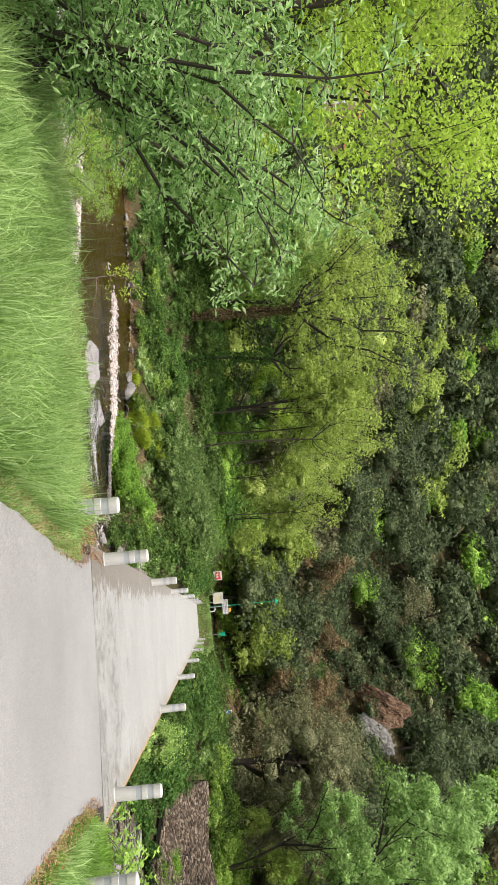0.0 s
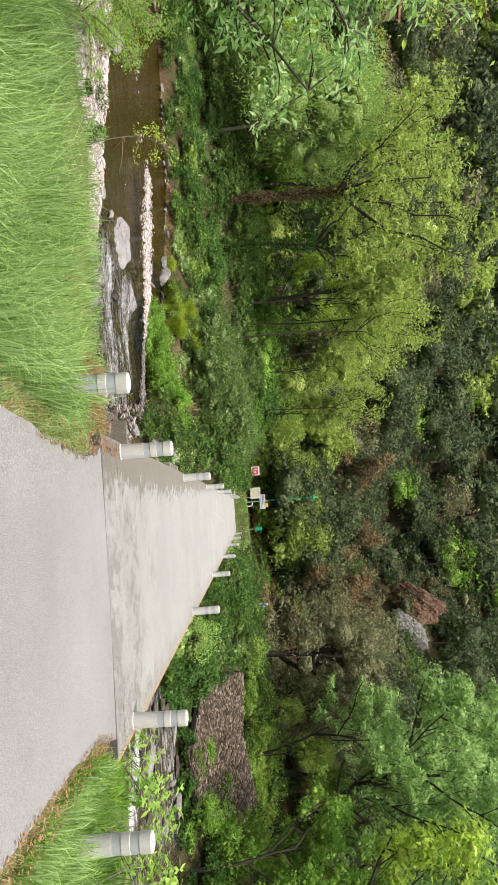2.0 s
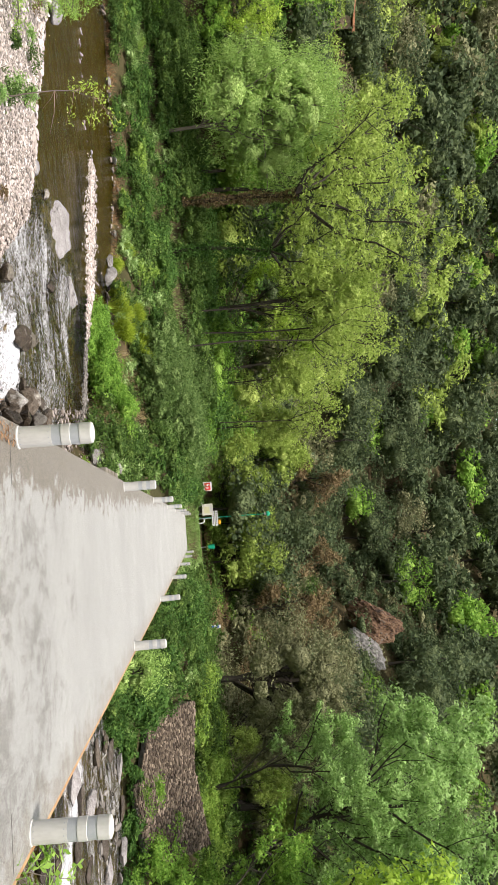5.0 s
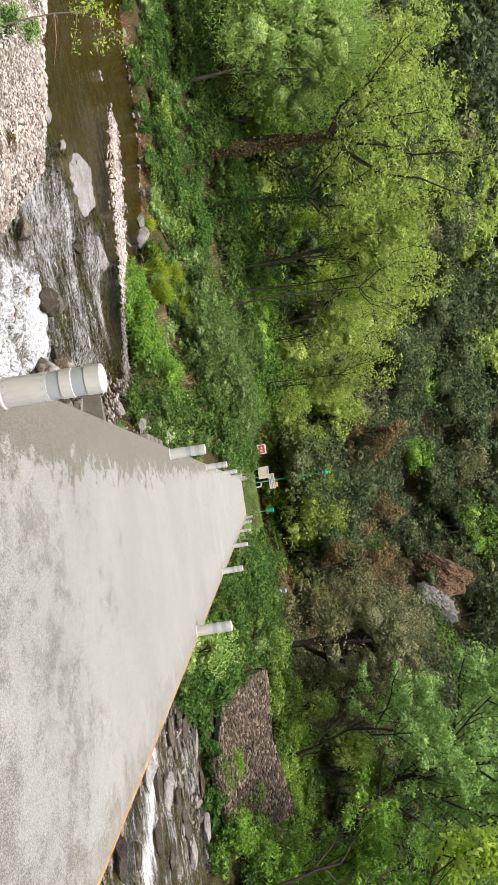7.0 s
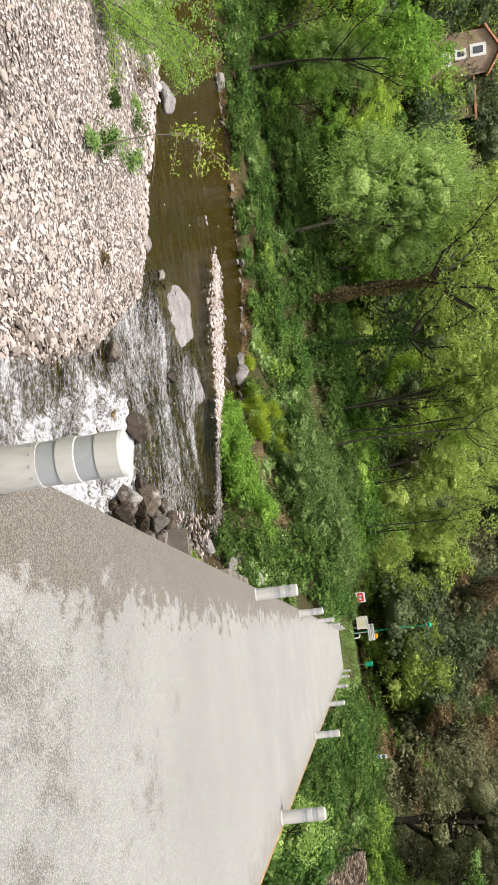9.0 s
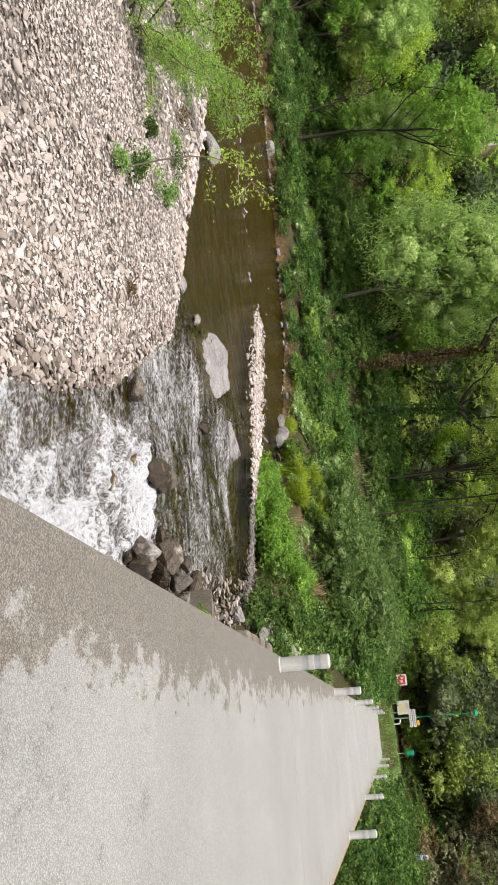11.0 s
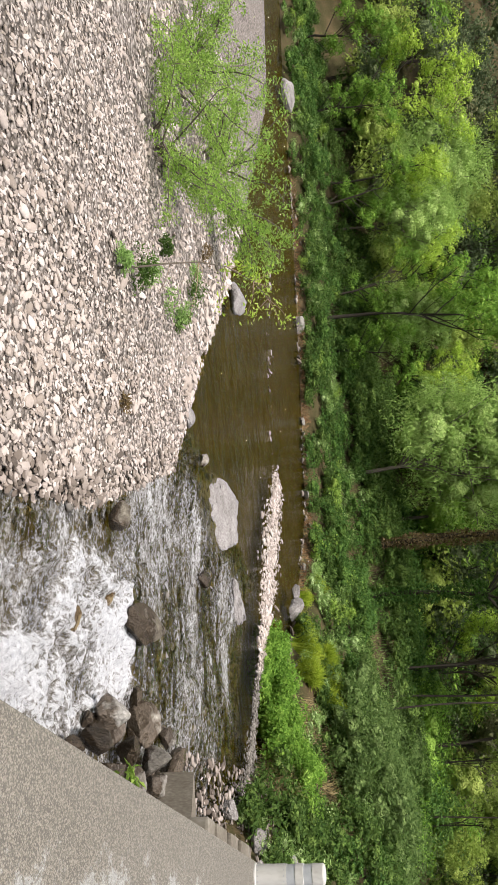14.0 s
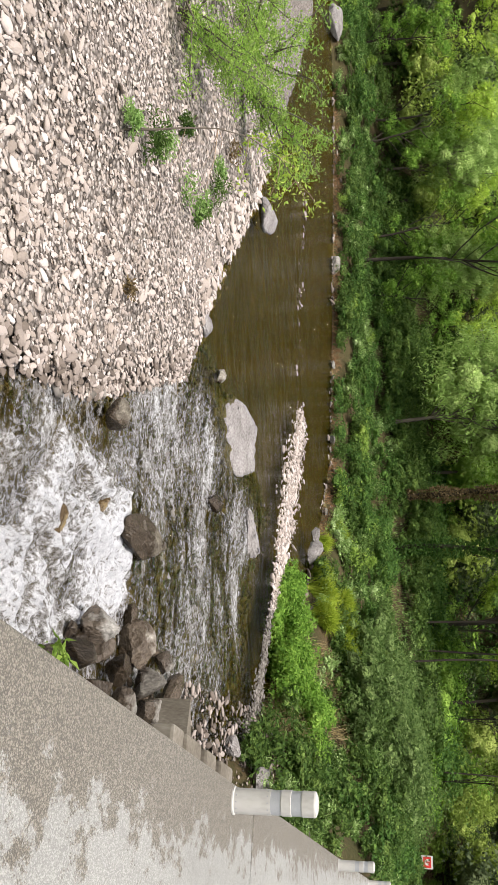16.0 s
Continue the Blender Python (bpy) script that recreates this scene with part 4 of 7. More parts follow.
part("body", box_bm((0.95, 0.5, 1.5), (0, 0, 0.75), 0.03), M_STEEL, cab)
part("door", box_bm((0.8, 0.02, 1.2), (0, -0.262, 0.8), 0.008), M_SIGN_WHITE, cab)


# ---- rocks and stones ----
def ico(level):
    bm = bmesh.new()
    bmesh.ops.create_icosphere(bm, subdivisions=level, radius=1)
    bm.verts.ensure_lookup_table()
    v = np.array([p.co for p in bm.verts])
    f = np.array([[q.index for q in fc_.verts] for fc_ in bm.faces])
    bm.free()
    return v, f


ICO1, ICO2, ICO4, ICO5 = ico(1), ico(2), ico(4), ico(5)


def rock_shape(seed, base=ICO4, cuts=7, rough=0.10):
    """A boulder: a ball cut by random planes and roughened."""
    r = np.random.default_rng(seed)
    v = base[0].copy()
    for _ in range(cuts):
        nrm = r.normal(size=3)
        nrm /= np.linalg.norm(nrm)
        off = r.uniform(0.45, 0.8)
        over = np.clip(v @ nrm - off, 0, None)
        v -= over[:, None] * nrm * 0.92
    d = v / np.linalg.norm(v, axis=1)[:, None]
    n = wobble(d[:, 0] * 3 + seed, d[:, 1] * 3 + d[:, 2] * 2.2, 1.0, seed) + 0.5 * wobble(d[:, 2] * 7, d[:, 0] * 7 + d[:, 1] * 5, 1.0, seed + 3)
    fine = fbm(v[:, 0] * 4 + seed, v[:, 1] * 4 + v[:, 2] * 3.1, seed % 17, 4)
    return v * (1 + rough * n + 0.05 * fine)[:, None]


def boulder(name, place, size, seed, mat, label, turn=0.0, tilt=0.0, cuts=15, rough=0.035, layers=0.0):
    base = ICO5 if layers else ICO4
    v = rock_shape(seed, base, cuts=cuts, rough=rough)
    if layers:  # bedded rock: split along joints and roughened
        joint = np.abs(fbm(v[:, 0] * 2.2 + seed, v[:, 1] * 1.3, seed, 3))
        v = v * (1 + layers * (0.5 * fbm(v[:, 0] * 5, v[:, 1] * 4 + v[:, 2] * 6, seed + 5) - np.exp(-joint * 16)))[:, None]
    me = mesh_from(name, v * np.array(size), base[1], mat, False)
    ob = new(name, me)
    ob.matrix_basis = pose(*place, tilt, tilt * 0.5, turn)
    return tagged(ob, label, "rock")


boulder("flat_rock", (-11.1, 14.4, -3.22), (1.35, 3.0, 0.4), 3, M_SLAB_ROCK, "broad pale grey bedrock slab rising from the river", 14, 3, 14, 0.07, 0.12)
boulder("flat_rock", (-9.75, 17.3, -3.32), (0.7, 1.5, 0.3), 4, M_SLAB_ROCK, "low pale grey bedrock slab awash in the river", -12, -2, 12, 0.08, 0.12)
boulder("boulder", (-5.2, 7.7, -3.55), (0.55, 0.95, 0.5), 5, M_ROCK_BROWN, "wet red-brown boulder beside the white water", -15, 12)
boulder("rock", (-8.45, 12.9, -3.38), (0.32, 0.5, 0.26), 6, M_ROCK_BROWN, "brown and white rock in the shallow riffle", 10, 8)
boulder("rock", (-11.4, 11.2, -3.1), (0.3, 0.45, 0.22), 16, M_ROCK_BROWN, "small brown rock at the pool's edge", 30)
boulder("rock", (-21.2, 14.8, -2.98), (0.75, 1.1, 0.4), 7, M_SLAB_ROCK, "pale rounded rock at the edge of the shingle", 20)
boulder("rock", (-11.4, 9.0, -3.05), (0.32, 0.62, 0.22), 8, M_SLAB_ROCK, "flat pale stone at the water's edge", 5)
boulder("rock", (-6.5, 5.2, -3.35), (0.33, 0.5, 0.26), 9, M_ROCK_BROWN, "wet brown rock at the edge of the rapids", 40)
for x, y, z, s_, seed in ((-5.28, 6.14, -3.74, 0.3, 31), (-4.16, 4.55, -3.78, 0.28, 32)):
    boulder("rock", (x, y, z), (s_, s_ * 1.2, s_ * 0.75), seed, M_OCHRE, "ochre rock wet in the white water", 25 * seed, 8)
PILE = ((-2.42, 5.6, -3.5, 0.32, 0.4, 0.42), (-3.04, 6.2, -3.5, 0.42, 0.5, 0.42), (-3.29, 8.4, -3.5, 0.4, 0.6, 0.42), (-3.5, 10.3, -3.5, 0.32, 0.36, 0.3), (-2.63, 7.7, -3.5, 0.34, 0.4, 0.36),
        (-2.77, 9.1, -3.42, 0.4, 0.56, 0.36), (-3.13, 11.0, -3.42, 0.36, 0.6, 0.3), (-2.21, 8.3, -3.55, 0.36, 0.4, 0.3), (-3.8, 8.35, -3.7, 0.36, 0.42, 0.3), (-2.42, 9.9, -3.55, 0.36, 0.42, 0.3), (-2.15, 5.0, -3.65, 0.3, 0.34, 0.3),
        (-1.7, 6.6, -3.7, 0.5, 0.5, 0.36), (-2.05, 6.9, -3.6, 0.36, 0.42, 0.34), (-2.9, 7.2, -3.75, 0.3, 0.36, 0.3), (-1.6, 8.4, -3.7, 0.5, 0.5, 0.4))
for i, (x, y, z, a, b, c) in enumerate(PILE):
    boulder("boulder", (x, y, z), (a, b, c), 20 + i, M_ROCK if i % 2 else M_ROCK_BROWN, "wet grey boulder in the pile against the bridge pier" if i % 2 else "wet brown boulder in the pile against the bridge pier", 37 * i, 14 * math.sin(i * 2.1), 22, 0.05)
rp = random.Random(77)
for i in range(26):
    y = rp.uniform(5.6, 11.6)
    x = -1.2 - rp.random() * (1.6 + 0.9 * smooth((y - 5) / 4))
    sc = rp.uniform(0.12, 0.26)
    boulder("cobble", (x, y, -3.78 + sc * 0.5), (sc, sc * rp.uniform(1, 1.5), sc * 0.75), 120 + i, M_ROCK_BROWN if i % 2 else M_ROCK, "small wet cobble wedged among the boulders", rp.uniform(0, 360), rp.uniform(-20, 20))
for i, (x, y, s) in enumerate(((-14.6, 31.3, 0.85), (-13.2, 32.6, 0.75), (-15.8, 32.2, 0.6), (-19.4, 37.3, 0.4), (-26.5, 40.7, 0.5), (-33, 41.0, 0.4), (-42, 40.6, 0.8), (-64.5, 35.5, 1.5))):
    boulder("rock", (x, y, -3.05 + 0.25 * s), (s * 0.85, s * 1.1, s * 0.55), 50 + i, M_SLAB_ROCK if i < 3 or i == 7 else M_ROCK, "grey rock on the far waterline below the bank", 50 * i, 6)
for i, (x, y, s) in enumerate(((-1.3, 18.2, 0.7), (-2.4, 19.6, 0.6), (-0.9, 20.4, 0.5), (-3.2, 18.6, 0.5), (-1.8, 21.6, 0.55))):
    boulder("rock", (x, y, max(float(height(x, y)), -3.7) + 0.15 * s), (s * 0.8, s, s * 0.55), 170 + i, M_SLAB_ROCK, "pale grey rock on the bank beside the pier", 40 * i, 8)
# downstream stones
for i, (x, y, s) in enumerate(((10.3, 14.3, 1.0), (11.6, 16.0, 0.7), (9.2, 11.0, 0.8), (12.6, 18.4, 0.9), (13.8, 20.4, 0.7), (10.8, 8.2, 0.8), (8.4, 14.8, 0.55), (15.5, 21.6, 0.9), (11.3, 20.8, 0.8), (9.8, 18.0, 0.6), (13.0, 14.5, 0.7), (14.8, 17.2, 0.6), (17.0, 22.5, 0.8), (12.0, 11.0, 0.5), (7.2, 12.4, 0.5), (14.2, 29.2, 0.8), (16.5, 29.5, 0.7), (12.2, 26.0, 0.8), (18.6, 28.6, 0.9), (11.4, 24.0, 0.7))):
    boulder("rock", (x, y, -3.85 + 0.12 * s), (s * 1.15, s * 0.5, s * 0.3), 80 + i, M_ROCK if i % 3 else M_SLAB_ROCK, "grey rock standing in the shallow river below the bridge", -20 + 25 * math.sin(i), 5)


def scatter_stones(rng_, n, sampler, size_lo, size_hi, base, power=2.2, sink=0.25):
    """Joined rounded pebbles lying on the ground, flat side down."""
    v0, f0 = base
    x, y = sampler(rng_, n)
    s = size_lo + (size_hi - size_lo) * rng_.random(len(x)) ** power
    ang = rng_.normal(0.5, 0.7, len(x))
    ax = np.stack([s * rng_.uniform(0.75, 1.2, len(x)), s * rng_.uniform(1.1, 2.3, len(x)), s * rng_.uniform(0.35, 0.65, len(x))], -1) * 0.5
    shape = v0[None] * (1 + (0.15 if len(v0) < 20 else 0.07) * rng_.normal(size=(len(x), len(v0), 1)).clip(-2, 2)) * ax[:, None]
    tilt = rng_.normal(0, 0.25, len(x))
    ct, st = np.cos(tilt)[:, None], np.sin(tilt)[:, None]
    sy, sz = shape[..., 1] * ct - shape[..., 2] * st, shape[..., 1] * st + shape[..., 2] * ct
    ca, sa = np.cos(ang)[:, None], np.sin(ang)[:, None]
    px, py = shape[..., 0] * ca - sy * sa, shape[..., 0] * sa + sy * ca
    z = height(x, y) + ax[:, 2] * (1 - 2 * sink)
    verts = np.stack([px + x[:, None], py + y[:, None], sz + z[:, None]], -1).reshape(-1, 3)
    faces = (f0[None] + (np.arange(len(x)) * len(v0))[:, None, None]).reshape(-1, 3)
    return verts, faces


def shingle_area(x0, x1, y0, y1, line=NEAR_LINE, lap=0.5, side=1):
    def pick(r, n):
        x, y = r.uniform(x0, x1, n * 3), r.uniform(y0, y1, n * 3)
        ok = (side * (line_y(line, x) - y) > -lap) & (y > np.interp(x, (-60, -14, -6, -1), (-14, -11, -7.0, -6.0)) - 0.6)
        return x[ok][:n], y[ok][:n]
    return pick


rng = np.random.default_rng(21)
pieces = [scatter_stones(rng, 15500, shingle_area(-14, -3.2, -6, 10.5), 0.03, 0.095, ICO1, 1.3),
          scatter_stones(rng, 5000, shingle_area(-28, -14, -6, 17), 0.06, 0.16, ICO1, 1.6),
          ]
rounded = [scatter_stones(rng, 1300, shingle_area(-10, -3.2, -7, 9, lap=0.3), 0.06, 0.15, ICO2, 2.4),
           scatter_stones(rng, 500, shingle_area(-24, -6, -4, 15, lap=0.7), 0.08, 0.22, ICO2, 3.0)]
def water_edge(r, n):
    x = r.uniform(-27, -10.5, n)
    return x, line_y(NEAR_LINE, x) + r.normal(-0.5, 0.7, n) + 0.5 * fbm(x * 0.5, x * 0 + 3, 61)


def rim_pick(r, n):
    t = r.uniform(0, 4, n)
    x, y = np.interp(t, range(5), (-4.5, -5.0, -6.1, -8.0, -11.6)), np.interp(t, range(5), (-0.4, 1.6, 3.8, 6.9, 10.4))
    d = np.abs(r.normal(0, 0.45, n)) - 0.15
    return x - 0.75 * d, y - 0.66 * d


rv, rf = scatter_stones(rng, 850, rim_pick, 0.05, 0.16, ICO2, 1.5, 0.15)
tagged(new("rim_cobbles", mesh_from("rim_cobbles", rv, rf, M_STONE_RIM, False)), "damp brown cobbles where the shingle meets the rapids", "gravel", kind="stuff")
rounded.append(scatter_stones(rng, 600, water_edge, 0.08, 0.26, ICO2, 2.2))
cv_, cf_ = merged(rounded)
tagged(new("shingle_cobbles", mesh_from("shingle_cobbles", cv_, cf_, M_STONE, False)), "pale rounded cobbles lying on the pebble bank", "gravel", kind="stuff")
sv, sf = merged(pieces)
shingle = tagged(new("shingle", mesh_from("shingle", sv, sf, M_STONE, False)), "pale sunlit bank of rounded river pebbles and cobbles", "gravel", kind="stuff")


# the bar's line across the river: x, y and half its width
BAR = ((-21, -16, -13, -10.8, -9, -6.7, -4.8, -3), (28.0, 24.9, 23.4, 22.4, 22.9, 22.5, 21.6, 19.5), (0.5, 0.95, 0.9, 0.6, 0.3, 0.3, 0.5, 1.6))


def island_pick(x0, x1):
    def pick(r, n):
        x = x0 + (x1 - x0) * r.random(n) ** 0.9 + r.normal(0, 0.25, n)
        y = np.interp(x, BAR[0], BAR[1]) + r.normal(0, 1, n) * np.interp(x, BAR[0], BAR[2]) + 0.35 * fbm(x * 0.6, x * 0, 71)
        return x, y
    return pick


def on_water(r, n, pick, lo, hi, base, rise=0.05):
    v, f = scatter_stones(r, n, pick, lo, hi, base)
    k = len(base[0])
    c = v.reshape(-1, k, 3).mean(1)
    lift = np.maximum(water_level(c[:, 0], c[:, 1]) + rise * r.random(len(c)) - (0.04 if rise < 0.03 else 0.0), height(c[:, 0], c[:, 1])) - c[:, 2] + 0.02
    v = v.reshape(-1, k, 3)
    v[..., 2] += np.clip(lift, 0, None)[:, None]
    return v.reshape(-1, 3), f


iv, if_ = merged([on_water(rng, 2700, island_pick(-20, -8.8), 0.06, 0.2, ICO1, 0.05), on_water(rng, 100, island_pick(-19, -9), 0.15, 0.4, ICO2, 0.03)])
nv, nf = merged([on_water(rng, 1500, island_pick(-9.2, -3), 0.05, 0.16, ICO1, 0.04)])
tagged(new("wet_gravel", mesh_from("wet_gravel", nv, nf, M_STONE_WET, True)), "dark wet gravel tailing off the cobble bar", "gravel", kind="stuff")
STONES = []
for k in range(8):
    STONES.append(mesh_from("pebble", rock_shape(700 + k, ICO2, 5, 0.05) * np.array((0.5, 0.5, 0.5)), ICO2[1], M_STONE_ONE, True))
rs = random.Random(31)
count = 0
while count < 280:
    x, y = rs.uniform(-8.8, -4.0), rs.uniform(-3.5, 7.0)
    if y > float(line_y(NEAR_LINE, x)) - 0.05:
        continue
    s_ = 0.07 + 0.12 * rs.random() ** 2
    ob = child("pebble", STONES[rs.randrange(8)], shingle)
    ob.matrix_basis = pose(x, y, float(height(x, y)) + 0.16 * s_, rs.uniform(-14, 14), rs.uniform(-14, 14), rs.uniform(0, 360)) @ Matrix.Diagonal((s_, s_ * rs.uniform(1.2, 1.9), s_ * rs.uniform(0.45, 0.75), 1))
    count += 1

island = tagged(new("gravel_bar", mesh_from("gravel_bar", iv, if_, M_STONE, True)), "narrow bar of pale cobbles in the middle of the river", "gravel", kind="stuff")


def shore_pick(r, n):
    x = r.uniform(-60, -8, n)
    x = x[fbm(x * 0.35, x * 0, 91) + 0.4 * r.random(n) > 0.1]
    return x, line_y(FAR_LINE, x) + r.normal(-0.1, 0.6, len(x))


def dot_pick(r, n):
    x = r.uniform(-36, -18.5, n)
    x = x[fbm(x * 0.8, x * 0, 93) > 0.0]
    return x, 25.0 + r.normal(0, 0.5, len(x))


def pier_pick(r, n):
    y = r.uniform(12.0, 22.5, n)
    return -0.7 - r.random(n) * np.interp(y, (12, 16, 22.5), (2.9, 3.4, 4.2)), y


pv_, pf_ = on_water(rng, 650, pier_pick, 0.07, 0.22, ICO2, 0.12)
tagged(new("cobbles", mesh_from("cobbles", pv_, pf_, M_STONE_RIM, True)), "pale rounded cobbles heaped round the bridge piers", "gravel", kind="stuff")
fv, ff = merged([on_water(rng, 300, shore_pick, 0.1, 0.45, ICO2, 0.03), on_water(rng, 90, dot_pick, 0.1, 0.36, ICO2, 0.0)])
tagged(new("shore_stones", mesh_from("shore_stones", fv, ff, M_STONE_RIM, True)), "loose stones strung along the river's far edge and shallows", "gravel", kind="stuff")


def right_pick(r, n):
    x = r.uniform(4.2, 20, n)
    return x, np.interp(x, (4, 8, 11, 14, 20), (12, 17, 21, 25, 26)) + r.normal(0, 3.2, n)


def riffle_pick(r, n):
    x, y = r.uniform(-11.5, -2.0, 3 * n), r.uniform(-1.5, 20.0, 3 * n)
    fall = ((x + 4.53) * 0.886 + (y - 2.09) * 0.464 > -0.3) & ((x + 4.53) * -0.464 + (y - 2.09) * 0.886 < 5.6)
    ok = (y > line_y(NEAR_LINE, x) - 0.2) & (y < np.interp(x, BAR[0], BAR[1]) - 1.0) & ~fall
    return x[ok][:n], y[ok][:n]


bv_, bf_ = on_water(rng, 2600, riffle_pick, 0.1, 0.3, ICO1, -0.2)
bv_[:, 2] -= 0.05
tagged(new("bed_cobbles", mesh_from("bed_cobbles", bv_, bf_, M_STONE_WET, True)), "wet grey-brown cobbles on the bed of the shallow riffle", "gravel", kind="stuff")
dv, df = merged([on_water(rng, 200, right_pick, 0.1, 0.4, ICO2, 0.08)])
tagged(new("river_stones", mesh_from("river_stones", dv, df, M_STONE_WET, False)), "scattered grey stones in the shallow river below the bridge", "gravel", kind="stuff")


# ---- stone-slab roof of the mill by the river ----
M_SLATE = shader("stone_slab", [(0.0, (0.02, 0.014, 0.01)), (0.35, (0.055, 0.041, 0.029)), (0.7, (0.108, 0.084, 0.061)), (1.0, (0.235, 0.19, 0.143))], scale=3, fine=20, obj_rand=0.8, bump=0.6, bump_dist=0.02)
M_SLATE_JOIN = shader("stone_slab_joined", [(0.0, (0.02, 0.014, 0.01)), (0.35, (0.055, 0.041, 0.029)), (0.7, (0.108, 0.084, 0.061)), (1.0, (0.235, 0.19, 0.143))], scale=3, fine=20, island=0.8, bump=0.6, bump_dist=0.02)
M_RUBBLE = shader("rubble_wall", [(0.25, (0.10, 0.08, 0.06)), (0.5, (0.22, 0.18, 0.14)), (0.75, (0.34, 0.29, 0.23))], scale=4, fine=18, fine_mix=0.5, bump=0.9, bump_dist=0.06)

mill = tagged(new("mill"), "low stone mill with a rough stone-slab roof at the river's edge", "house")
# roof planes: ridge start, ridge end, eave end, eave start
ROOF_A = [Vector(p) for p in ((17.2, 37.5, 0.14), (21.7, 36.9, 0.85), (20.7, 30.9, -2.65), (15.9, 31.6, -3.38))]
ROOF_B = [Vector(p) for p in ((12.9, 38.5, 0.40), (17.2, 37.5, 0.12), (16.0, 32.0, -3.05), (12.2, 33.0, -2.12))]


def slab_mesh(seed):
    r = random.Random(seed)
    bm = bmesh.new()
    pts = [(-0.5, -0.5), (0.5, -0.5), (0.5, 0.2), (0.3, 0.5), (-0.25, 0.5), (-0.5, 0.3)]
    pts = [(a + r.uniform(-0.1, 0.1), b + r.uniform(-0.1, 0.1)) for a, b in pts]
    lo = [bm.verts.new((a, b, -0.5)) for a, b in pts]
    hi = [bm.verts.new((a * 0.95, b * 0.95, 0.5 + r.uniform(-0.2, 0.2))) for a, b in pts]
    bm.faces.new(hi)
    bm.faces.new(lo[::-1])
    for i in range(6):
        bm.faces.new((lo[i], lo[(i + 1) % 6], hi[(i + 1) % 6], hi[i]))
    me = bpy.data.meshes.new("slab")
    bm.to_mesh(me)
    bm.free()
    me.materials.append(M_SLATE)
    return me


SLABS = [slab_mesh(s) for s in range(6)]


def lay_roof(roof, quad, rows, cols_, seed, single):
    r = random.Random(seed)
    a, b, c, d = quad
    nrm = (b - a).cross(d - a).normalized()
    nrm = nrm if nrm.z > 0 else -nrm
    joined = []
    for i in range(rows):
        v = (i + 0.5) / rows
        off = r.random()
        for j in range(cols_):
            u = (j + off) / cols_ + r.uniform(-0.2, 0.2) / cols_
            if not 0.0 <= u <= 1.0:
                continue
            p = (a.lerp(b, u)).lerp(d.lerp(c, u), v + r.uniform(-0.2, 0.2) / rows)
            xdir = (b - a).normalized()
            ydir = nrm.cross(xdir).normalized()
            rot = Matrix((xdir, ydir, nrm)).transposed().to_4x4()
            m = Matrix.Translation(p + nrm * (0.05 + r.uniform(0, 0.03))) @ rot @ pose(0, 0, 0, -12 + r.uniform(-12, 12), r.uniform(-12, 12), r.uniform(-25, 25))
            m = m @ Matrix.Diagonal((r.uniform(0.1, 0.27), r.uniform(0.17, 0.32), r.uniform(0.03, 0.09), 1))
            me = SLABS[r.randrange(6)]
            if i >= rows - single:
                ob = child("stone_slab", me, roof)
                ob.matrix_basis = m
            else:
                co = np.array([vv.co for vv in me.vertices])
                co = np.c_[co, np.ones(len(co))] @ np.array(m).T
                joined.append((co[:, :3], [tuple(f.vertices) for f in me.polygons]))
    if joined:
        vs, fs, n = [], [], 0
        for co, fl in joined:
            vs.extend(map(tuple, co))
            fs.extend(tuple(k + n for k in f) for f in fl)
            n += len(co)
        me = bpy.data.meshes.new("slab_course")
        me.from_pydata(vs, [], fs)
        me.materials.append(M_SLATE_JOIN)
        tagged(child("slab_course", me, roof), kind="stuff")


for quad, rows, cols_, seed, single in ((ROOF_A, 38, 25, 1, 11), (ROOF_B, 38, 26, 2, 0)):
    bm = bmesh.new()
    a, b, c, d = quad
    nrm = (b - a).cross(d - a).normalized()
    nrm = nrm if nrm.z > 0 else -nrm
    top = [bm.verts.new(p) for p in quad]
    low = [bm.verts.new(p - nrm * 0.25) for p in quad]
    back = [bm.verts.new(p + Vector((0.4, 5.0, -2.2))) for p in (a, b)]
    bm.faces.new(top)
    bm.faces.new(low[::-1])
    for i in range(4):
        bm.faces.new((top[i], top[(i + 1) % 4], low[(i + 1) % 4], low[i]))
    bm.faces.new((top[1], top[0], back[0], back[1]))
    bmesh.ops.recalc_face_normals(bm, faces=bm.faces)
    # dark underlay: shade in the gaps between slabs, put into its colour
    roof = part("roof", bm, M_JOINT_AND_GAP_SHADE, mill, "rough grey-brown stone-slab roof")
    lay_roof(roof, quad, rows, cols_, seed, single)
for quad in (ROOF_A, ROOF_B):
    a, b, c, d = quad
    bm = bmesh.new()
    foot = [Vector((p.x + 0.25, p.y + 0.6, -5.2)) for p in (d, c)] + [Vector((p.x, p.y + 2.0, -3.2)) for p in (b, a)]
    head = [Vector((d.x + 0.25, d.y + 0.6, d.z - 0.05)), Vector((c.x - 0.15, c.y + 0.6, c.z - 0.05)), Vector((b.x - 0.15, b.y, b.z - 0.35)), Vector((a.x, a.y, a.z - 0.35))]
    foot[1].x, foot[2].x = head[1].x, head[2].x
    fvv, hv = [bm.verts.new(p) for p in foot], [bm.verts.new(p) for p in head]
    for i in range(4):
        bm.faces.new((fvv[i], fvv[(i + 1) % 4], hv[(i + 1) % 4], hv[i]))
    bmesh.ops.recalc_face_normals(bm, faces=bm.faces)
    part("wall", bm, M_RUBBLE, mill, "rubble stone wall in shade")

